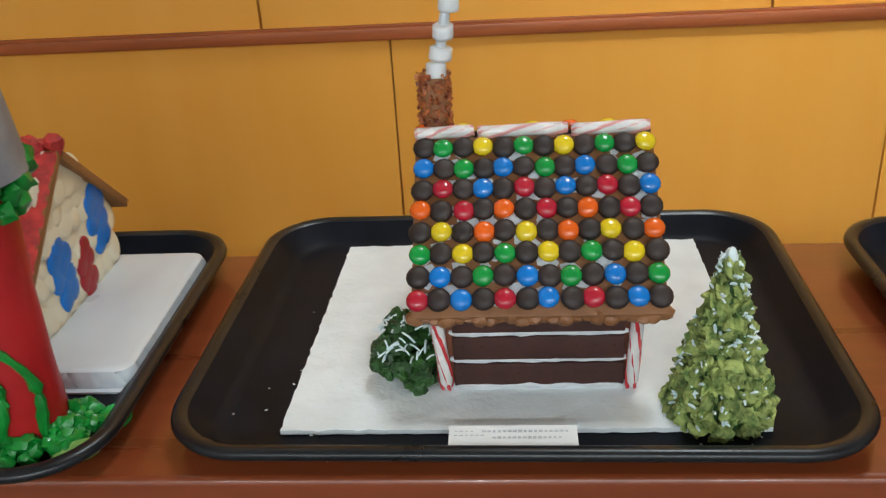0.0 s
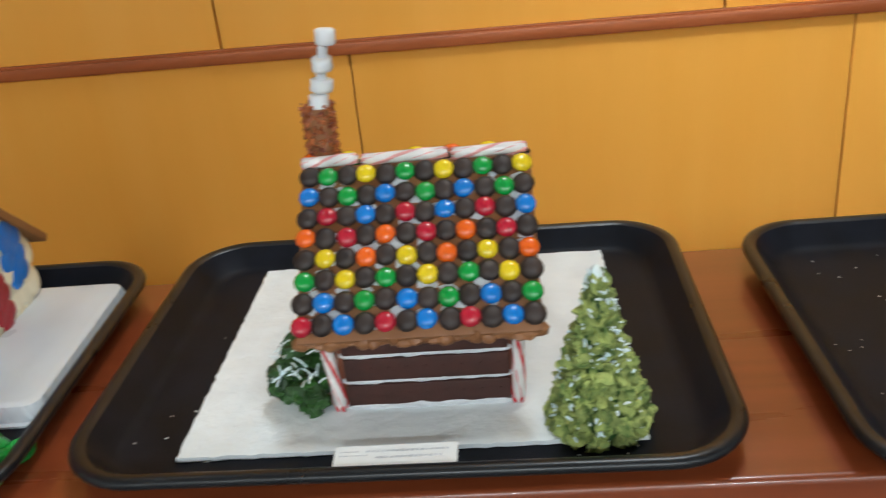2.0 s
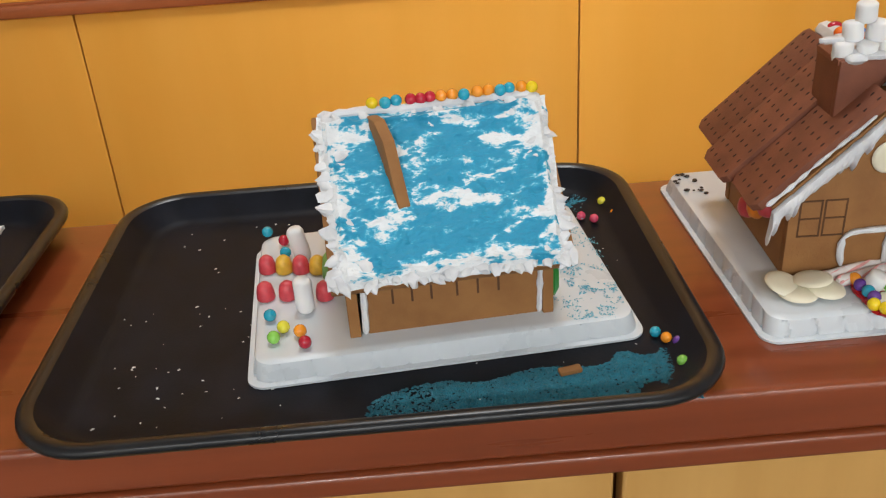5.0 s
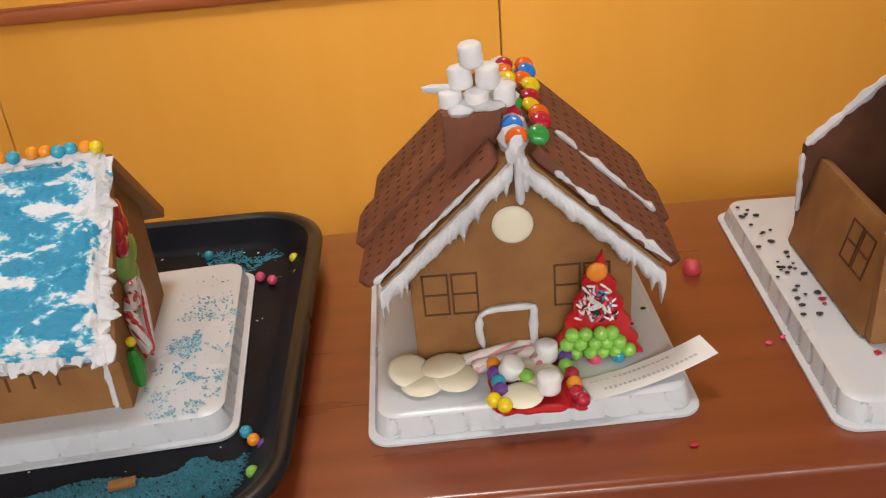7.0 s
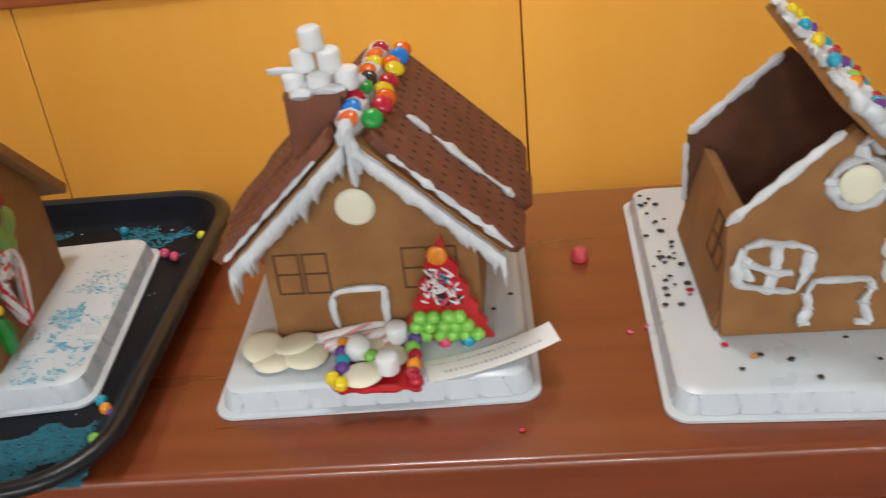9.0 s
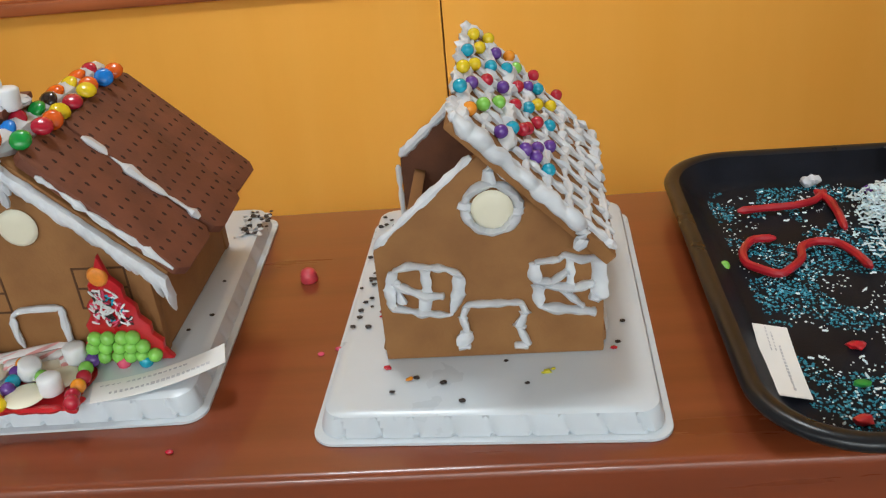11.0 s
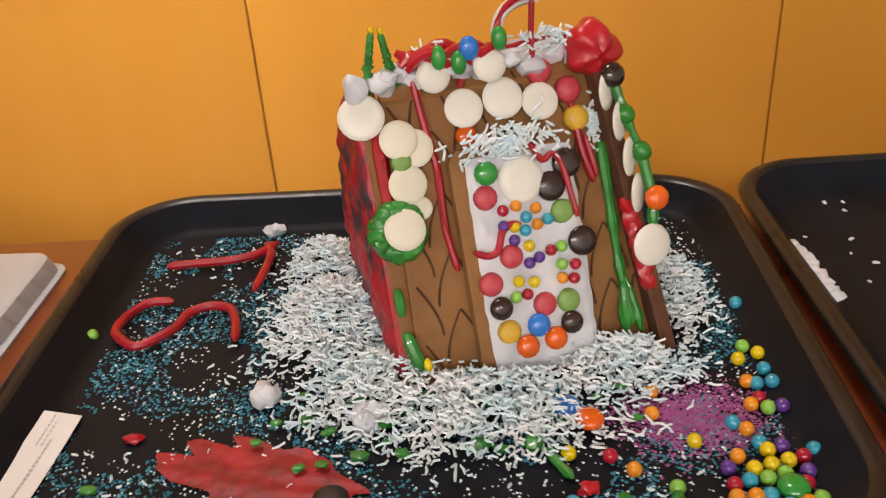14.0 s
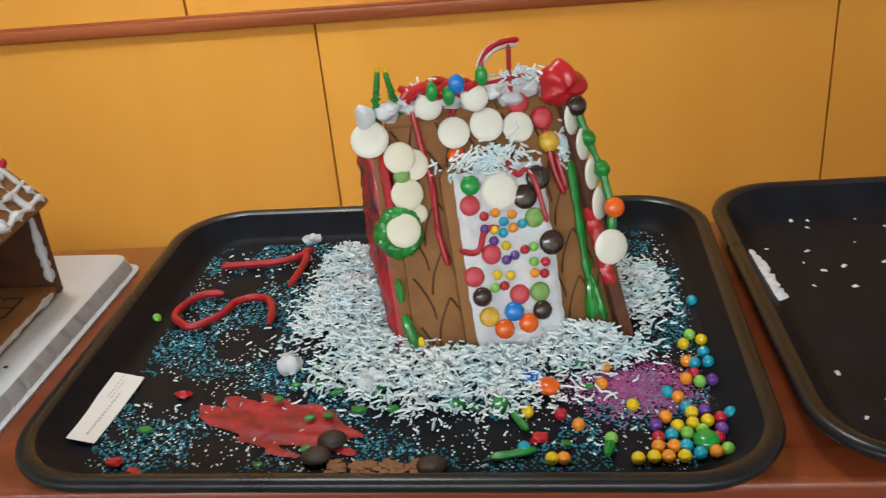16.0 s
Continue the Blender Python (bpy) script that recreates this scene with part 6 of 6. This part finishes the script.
def heap_e(r2):
    """Thick drifts of coconut before and beside the house."""
    x, y = r2.uniform(1.385, 1.715), r2.uniform(0.470, 0.70)
    d = 9.0
    for cx, cy, rx, ry in ((1.480, 0.597, 0.040, 0.058), (1.505, 0.535, 0.040, 0.036), (1.56, 0.515, 0.060, 0.034), (1.625, 0.540, 0.040, 0.026), (1.668, 0.605, 0.020, 0.045), (1.468, 0.655, 0.026, 0.030)):
        d = min(d, ((x - cx) / rx) ** 2 + ((y - cy) / ry) ** 2)
    d += 0.35 * noise.noise(Vector((x * 40, y * 40, 2)))
    if r2.random() > math.exp(-max(0, d - 0.35) * 2.5):
        return None
    return x, y, 0.021 * math.exp(-d)


shreds("coconut", COCONUT, 24000, heap_e, "drift of shredded white coconut round the house", 11)
shreds("coconut", COCONUT, 260, lambda r2: (r2.uniform(1.36, 1.70), r2.uniform(0.44, 0.71), 0.0), "stray coconut shreds in a black tray", 12, ln=(0.002, 0.004))
bm = bmesh.new()
for k in range(230):
    c = DM @ Vector((rng.gauss(-0.004, 0.013), -0.003 - rng.random() * 0.004, 0.1185 + rng.gauss(0.0, 0.0048)))
    d = Vector((rng.uniform(-1, 1), rng.uniform(-0.3, 0.3), rng.uniform(-1, 1))).normalized() * rng.uniform(0.0018, 0.0034)
    tube(bm, [c - d, c + Vector((0, -0.0005, 0)), c + d], 0.0007, 4)
for k in range(60):
    c = FM @ Vector((0.0457 + rng.gauss(0, 0.003), -0.003, 0.1179 + rng.gauss(0, 0.006)))
    d = Vector((rng.uniform(-1, 1), rng.uniform(-0.3, 0.3), rng.uniform(-1, 1))).normalized() * 0.0026
    tube(bm, [c - d, c, c + d], 0.0007, 4)
for k in range(130):
    c = Vector((rng.choice((-0.038, 0.02, 0.018, 0.036, 0.030)) + rng.gauss(0, 0.005), 0.0 + rng.gauss(0, 0.002), TOPZ + 0.010 + rng.gauss(0.0, 0.003)))
    d = Vector((rng.uniform(-1, 1), rng.uniform(-0.3, 0.3), rng.uniform(-0.6, 0.6))).normalized() * 0.0026
    tube(bm, [c - d, c, c + d], 0.0007, 4)
part("coconut_coat", bm, COCONUT, he, "bluish white coconut stuck above the door")


def over_e(density, seed_z):
    def where(r2):
        x, y = r2.uniform(1.352, 1.70), r2.uniform(0.437, 0.708)
        return (x, y) if noise.noise(Vector((x * 22, y * 22, seed_z))) + 0.35 * noise.noise(Vector((x * 70, y * 70, seed_z))) > density else None
    return where


scatter("blue_sugar", PALE_TEAL, 2600, over_e(0.22, 4.0), 0.0007, "pale teal sugar in patches over a black tray", seed=24)
scatter("blue_sugar", TEAL_SUGAR, 20000, over_e(-0.02, 4.0), 0.00058, "teal sugar crystals strewn over a black tray", seed=21)
scatter("pale_sugar", COCONUT, 4600, over_e(-0.14, 9.0), 0.0005, "pale sugar crystals strewn over a black tray", seed=22)
scatter("pink_sugar", PINK_SUGAR, 3000, lambda r2: (r2.gauss(1.655, 0.017), r2.gauss(0.507, 0.012)), 0.0006, "pink sugar crystals in a black tray", seed=23)
specks("green_flecks", GREEN_ICING, [(rng.gauss(1.54, 0.06), rng.gauss(0.52, 0.03)) for _ in range(40)], 0.0085, "flecks of green icing among coconut", 0.0026)
# red smear: a thin ragged sheet with ridges drawn out to the right
bm = bmesh.new()
bmesh.ops.create_grid(bm, x_segments=110, y_segments=64, size=0.5)
for v in bm.verts:
    x, y = 1.453 + v.co.x * 0.118, 0.481 + v.co.y * 0.066
    s2 = Vector((x * 18 + y * 6, y * 120 + x * 30, 0))
    v.co = (x, y, 0.0056 + 0.0014 * noise.noise(s2) + 0.0005 * noise.noise(Vector((x * 150, y * 150, 2))))
gone = []
for f in bm.faces:
    c = f.calc_center_median()
    u, w = (c.x - 1.453) / 0.052, (c.y - 0.481 + 0.30 * (c.x - 1.453)) / 0.023
    if u * u + w * w + 0.9 * noise.noise(Vector((c.x * 45, c.y * 130 + c.x * 40, 6))) > 0.85:
        gone.append(f)
bmesh.ops.delete(bm, geom=gone, context="FACES")
left, patches = set(bm.faces), []
while left:
    edge_faces, patch = [left.pop()], []
    while edge_faces:
        f = edge_faces.pop()
        patch.append(f)
        for e in f.edges:
            for g in e.link_faces:
                if g in left:
                    left.remove(g)
                    edge_faces.append(g)
    patches.append(patch)
patches.sort(key=len)
bmesh.ops.delete(bm, geom=[f for p in patches[:-1] for f in p], context="FACES")
tagged(part("icing_smear", bm, SMEAR_RED), "smear of red icing in a black tray", "icing")
for pts in ([(1.367, 0.667), (1.385, 0.669), (1.406, 0.670), (1.422, 0.676), (1.433, 0.690)], [(1.426, 0.691), (1.431, 0.675), (1.430, 0.655), (1.427, 0.633)],
            [(1.381, 0.626), (1.366, 0.627), (1.356, 0.612), (1.354, 0.596), (1.365, 0.585), (1.371, 0.580), (1.382, 0.590), (1.390, 0.599), (1.392, 0.613), (1.404, 0.620), (1.417, 0.616), (1.423, 0.599), (1.425, 0.583)]):
    tagged(licorice("licorice_string", [(x, y, 0.0090) for x, y in pts], 0.0027), "red licorice string lying in a black tray", "licorice", "licorice strings")
tag(1.3470, 0.4970, 0.0075, 85, 0.063, 0.019, "white paper tag leaning on the tray side", 0.001, ((0.008, 0.003, 0.022, 0.001), (0.008, 0.0005, 0.018, 0.001), (-0.026, -0.002, 0.04, 0.002)), (10, 0))
for x, y, c in ((1.687, 0.545, "yellow"), (1.698, 0.549, "yellow"), (1.692, 0.555, "lime"), (1.686, 0.527, "amber"), (1.697, 0.536, "teal"), (1.698, 0.526, "teal"), (1.690, 0.525, "teal"), (1.639, 0.523, "amber"),
                (1.636, 0.507, "amber"), (1.651, 0.487, "yellow"), (1.594, 0.483, "yellow"), (1.612, 0.480, "red"), (1.621, 0.471, "amber"), (1.592, 0.453, "teal"), (1.637, 0.459, "lime"), (1.671, 0.498, "teal"),
                (1.676, 0.493, "amber"), (1.679, 0.484, "teal"), (1.690, 0.507, "lime"), (1.683, 0.510, "amber"), (1.688, 0.514, "red"), (1.697, 0.508, "purple"), (1.661, 0.469, "purple"), (1.667, 0.476, "amber"),
                (1.672, 0.468, "yellow"), (1.681, 0.479, "yellow"), (1.688, 0.481, "purple"), (1.680, 0.470, "yellow"), (1.688, 0.472, "yellow"), (1.695, 0.474, "red"), (1.694, 0.465, "purple"), (1.701, 0.478, "teal"),
                (1.661, 0.459, "red"), (1.668, 0.461, "teal"), (1.676, 0.462, "lime"), (1.684, 0.464, "lime"), (1.691, 0.458, "red"), (1.649, 0.443, "yellow"), (1.657, 0.444, "yellow"), (1.660, 0.452, "amber"),
                (1.664, 0.444, "amber"), (1.668, 0.452, "amber"), (1.672, 0.444, "yellow"), (1.674, 0.452, "teal"), (1.680, 0.446, "teal"), (1.688, 0.447, "amber"), (1.694, 0.449, "lime"), (1.612, 0.444, "amber"), (1.606, 0.444, "yellow")):
    loose("candy_ball", BALL[c], x, y, 0.0078, f"small {c} candy ball lying in a black tray", "candy", S(0.86, 0.86, 0.86), "loose candies")
loose("candy_ball", BALL["lime"], 1.342, 0.597, 0.0078, "small lime candy ball lying in a black tray", "candy", S(0.8, 0.8, 0.8), "loose candies")
loose("candy_ball", BALL["teal"], 1.700, 0.595, 0.0078, "small teal candy ball lying in a black tray", "candy", S(0.86, 0.86, 0.86), "loose candies")
loose("candy_ball", BALL["purple"], 1.462, 0.690, 0.0078, "small purple candy ball lying in a black tray", "candy", S(0.8, 0.8, 0.8), "loose candies")
loose("candy_button", MM["orange"], 1.606, 0.501, 0.008, "orange candy button lying on coconut", "candy", S(1.1, 1.1, 1.1), "loose candies")
loose("candy_button", MM["blue"], 1.597, 0.512, 0.007, "blue candy button half buried in coconut", "candy", S(1.1, 1.1, 1), "loose candies")
loose("candy_button", MM["green"], 1.6845, 0.4555, 0.005, "green candy button among small candy balls", "candy", S(1.1, 1.1, 1.1), "loose candies")
for x, y in ((1.483, 0.450), (1.489, 0.463), (1.545, 0.441)):
    loose("chocolate_drop", DARK_DROP, x, y, 0.0045, "dark chocolate drop lying in a black tray", "chocolate", S(1.12, 1.05, 0.9), "chocolate drops")
for k, (x, y, s) in enumerate(((1.452, 0.535, 1.0), (1.502, 0.512, 1.2))):
    bm = bmesh.new()
    for j in range(3):
        blob(bm, 0.0058 * s, T(x + rng.uniform(-0.004, 0.004), y + rng.uniform(-0.004, 0.004), 0.010), 0.5, 2, k * 7 + j, 2)
    tagged(part("icing_lump", bm, ICING), "lump of white icing in coconut", "icing")
for k, (pts, r) in enumerate((([(1.585, 0.487), (1.589, 0.476), (1.594, 0.468)], 0.0022), ([(1.637, 0.457), (1.634, 0.446)], 0.0026), ([(1.575, 0.446), (1.588, 0.449), (1.598, 0.452)], 0.0022), ([(1.575, 0.492), (1.583, 0.490)], 0.0052), ([(1.548, 0.490), (1.56, 0.493)], 0.0036))):
    bm = bmesh.new()
    tube(bm, [(x, y, 0.0075) for x, y in pts] if len(pts) > 2 else [(*pts[0], 0.0075), ((pts[0][0] + pts[1][0]) / 2, (pts[0][1] + pts[1][1]) / 2, 0.008), (*pts[1], 0.0075)], r, 8, wobble=0.4)
    tagged(part("green_icing_piece", bm, GREEN_ICING), "broken piece of green icing in a black tray", "icing", "green icing pieces")
for k, (x, y) in enumerate(((1.372, 0.449), (1.386, 0.440), (1.390, 0.509), (1.60, 0.462))):
    bm = bmesh.new()
    blob(bm, 0.0038, T(x, y, 0.0066) @ S(1.3, 0.9, 0.6), 0.6, 2, k, 2)
    tagged(part("red_crumb", bm, RED_ICING), "red icing crumb in a black tray", "icing crumb", "red crumbs")
specks("crumb_debris", MILK_FROST, [(rng.uniform(1.49, 1.545), rng.uniform(0.437, 0.447)) for _ in range(70)], 0.0058, "brown and pink crumbs at the tray edge", 0.002)
bm = bmesh.new()
for j in range(3):
    blob(bm, 0.004, T(1.425 + 0.003 * j, 0.706 + 0.001 * j, 0.009), 0.6, 2, j)
tagged(part("icing_lump", bm, ICING), "lump of white icing on the tray side", "icing")

# ---- red-roofed house with the tower ----
PZ = 0.005 + PLATE_TOP
hz = thing("gingerbread_house", -0.233, 0.622, PZ - 0.006, 0, "candy house with a red sugared roof and cream chocolate shingles", "candy house", "candy houses")
for s in (-1, 1):
    bm = bmesh.new()
    gable(bm, T(s * 0.061, 0, 0) @ Matrix.Rotation(radians(90), 4, "Z"))
    gz = part("gable_wall", bm, GINGER, hz)
    bm = bmesh.new()
    box(bm, 0.115, GT, 0.062, T(0, s * 0.056, 0.031), 0.0012)
    part("side_wall", bm, GINGER, hz)
CHIP = {k: lens_mesh("candy_melt", m, 0.0118, 0.0040, 16) for k, m in (("c", CREAM_CHIP), ("b", BLUE_CHIP), ("r", RED_CHIP))}
for row in range(9):
    z = 0.008 + 0.0128 * row
    half = 0.056 if z < 0.066 else 0.056 * (0.117 - z) / 0.051
    n = int(half / 0.0082)
    for j in range(-n, n + 1):
        y = j * 0.0165 + (0.008 if row % 2 else 0)
        if abs(y) > half + 0.004:
            continue
        c = "c"
        piece("shingle", CHIP[c], gz, T(0.0655 + 0.0012 * (row % 2), y, z) @ Matrix.Rotation(radians(90), 4, "Y") @ pose(0, 0, 0, rng.uniform(-8, 8), -10, 0) @ S(1.22, 1.22, 1.1), "cream candy melt shingle" if row == 0 and j == 0 else "")
for cy, cz in ((-0.028, 0.038), (0.040, 0.052)):
    for dy, dz in ((0, 0.020), (-0.008, 0.013), (0.008, 0.012), (0, 0.006), (-0.009, -0.001), (0.008, -0.003), (0, -0.010), (-0.004, -0.018), (0.007, -0.015)):
        piece("window_chip", CHIP["b"], gz, T(0.0695, cy + dy, cz + dz) @ Matrix.Rotation(radians(90), 4, "Y") @ S(0.86, 0.86, 0.9))
for dy, dz in ((0, 0.020), (-0.006, 0.012), (0.007, 0.014), (0.001, 0.005), (-0.007, -0.001), (0.007, -0.002), (0, -0.008), (0.004, 0.024)):
    piece("door_chip", CHIP["r"], gz, T(0.0695, 0.006 + dy, 0.018 + dz) @ Matrix.Rotation(radians(90), 4, "Y") @ S(0.74, 0.74, 0.9))
for s in (-1, 1):
    fm = roof_m(s, 0.1215, 41.0, 1)
    bm = bmesh.new()
    box(bm, 0.152, 0.118, GT, fm @ T(0, -0.059, 0), 0.0012)
    roof = part("roof_panel", bm, GINGER, hz)
    if s < 0:
        bm = bmesh.new()
        bmesh.ops.create_grid(bm, x_segments=70, y_segments=55, size=0.5)
        for v in bm.verts:
            p = Vector((v.co.x * 0.152, v.co.y * 0.116, 0))
            e = min(1, min(0.5 - abs(v.co.x), 0.5 - abs(v.co.y)) / 0.05)
            v.co = fm @ Vector((p.x + 0.0015 * noise.noise(p * 150), -0.059 + p.y, GT / 2 - 0.0004 + e * (0.0035 + 0.0022 * noise.noise(p * 90) + 0.0016 * noise.noise(p * 260))))
        part("red_sugar_coat", bm, SUGAR_RED, roof, "crusty glittering red sugar")
bm = bmesh.new()
for k in range(34):
    blob(bm, rng.uniform(0.004, 0.0075), T(-0.072 + 0.144 * k / 33, rng.uniform(-0.004, 0.006), 0.1265), 0.6, 2, k, 2.2)
part("ridge_sugar", bm, SUGAR_RED, hz)
# tower
tw = thing("candy_tower", -0.141, 0.474, 0.0045, 0, "red fondant tower with a grey frosted cone and green icing vines", "candy tower")
bm = bmesh.new()
lathe(bm, [(0.0245, 0), (0.0252, 0.01), (0.0248, 0.05), (0.0252, 0.10), (0.0275, 0.155), (0.024, 0.168)], 28)
for v in bm.verts:
    v.co += noise.noise_vector(v.co * 40) * 0.0014
part("trunk", bm, RED_FONDANT, tw, "red fondant column")
bm = bmesh.new()
lathe(bm, [(0.024, 0.162), (0.0400, 0.170), (0.0385, 0.185), (0.034, 0.225), (0.0315, 0.245), (0.026, 0.255)], 28)
part("cone", bm, GREY_CONE, tw, "grey frosted cone")
bm = bmesh.new()
lathe(bm, [(0.0352, 0.222), (0.0362, 0.226), (0.0352, 0.234), (0.0338, 0.245), (0.0325, 0.258), (0.0300, 0.272), (0.0250, 0.284), (0.012, 0.291)], 64)
for v in bm.verts:
    p = v.co.copy()
    out = Vector((p.x, p.y, 0)).normalized()
    v.co += out * (0.0016 * noise.noise(p * 130) + 0.0010 * noise.noise(p * 320))
    if p.z < 0.230:
        v.co.z += 0.0065 * noise.noise(Vector((p.x * 55, p.y * 55, 1))) + 0.003 * noise.noise(Vector((p.x * 160, p.y * 160, 5)))
part("icing_cap", bm, ICING, tw, "white icing on top")
bm = bmesh.new()
for k in range(34):
    an = 2 * math.pi * k / 34
    blob(bm, rng.uniform(0.006, 0.009), T(0.0340 * math.cos(an), 0.0340 * math.sin(an), 0.166 + rng.uniform(-0.014, 0.008)), 0.6, 2, k, 2.0)
part("green_collar", bm, GREEN_ICING, tw, "ruffled collar of green icing")
for a0, a1, z0, z1 in ((-1.75, -0.45, 0.150, 0.004), (-2.35, -2.15, 0.15, 0.004), (-1.75, -1.45, 0.145, 0.004)):
    bm = bmesh.new()
    pts = []
    for i in range(16):
        f = i / 15
        an = a0 + (a1 - a0) * f + 0.22 * math.sin(f * 11)
        pts.append((0.0262 * math.cos(an), 0.0262 * math.sin(an), z0 + (z1 - z0) * f))
    tube(bm, pts, 0.0031, 7, wobble=0.8)
    part("vine", bm, GREEN_ICING, tw)
bm = bmesh.new()
for k in range(90):
    an, rr = rng.uniform(-3.1, 0.6), rng.uniform(0.026, 0.044)
    blob(bm, rng.uniform(0.003, 0.0062), T(rr * math.cos(an), rr * math.sin(an) * 0.9, 0.004 + rng.uniform(0, 0.010) * (0.046 - rr) / 0.02), 0.8, 2, k, 2.5)
part("green_grass", bm, GREEN_ICING, tw, "tufts of green icing at the foot")
for k, (x, y, sx) in enumerate(((-0.089, 0.482, 1), (-0.098, 0.448, 1.3), (-0.155, 0.424, 1.3), (-0.185, 0.462, 1))):
    bm = bmesh.new()
    lathe(bm, [(0.008, 0), (0.0115, 0.0015), (0.0118, 0.004), (0.009, 0.006), (0.004, 0.0052)], 18)
    ob = tagged(part("jelly_ring", bm, CANDY["green"] if k in (0, 3) else GUM["green"]), "translucent green jelly slice in a black tray" if k in (1, 2) else "green ring candy in a black tray", "jelly candy", "green jelly candies")
    ob.matrix_basis = T(x, y, 0.0062) @ pose(0, 0, 0, 8, -6, 25) @ S(sx, 0.75 if sx > 1 else 1, 0.9)
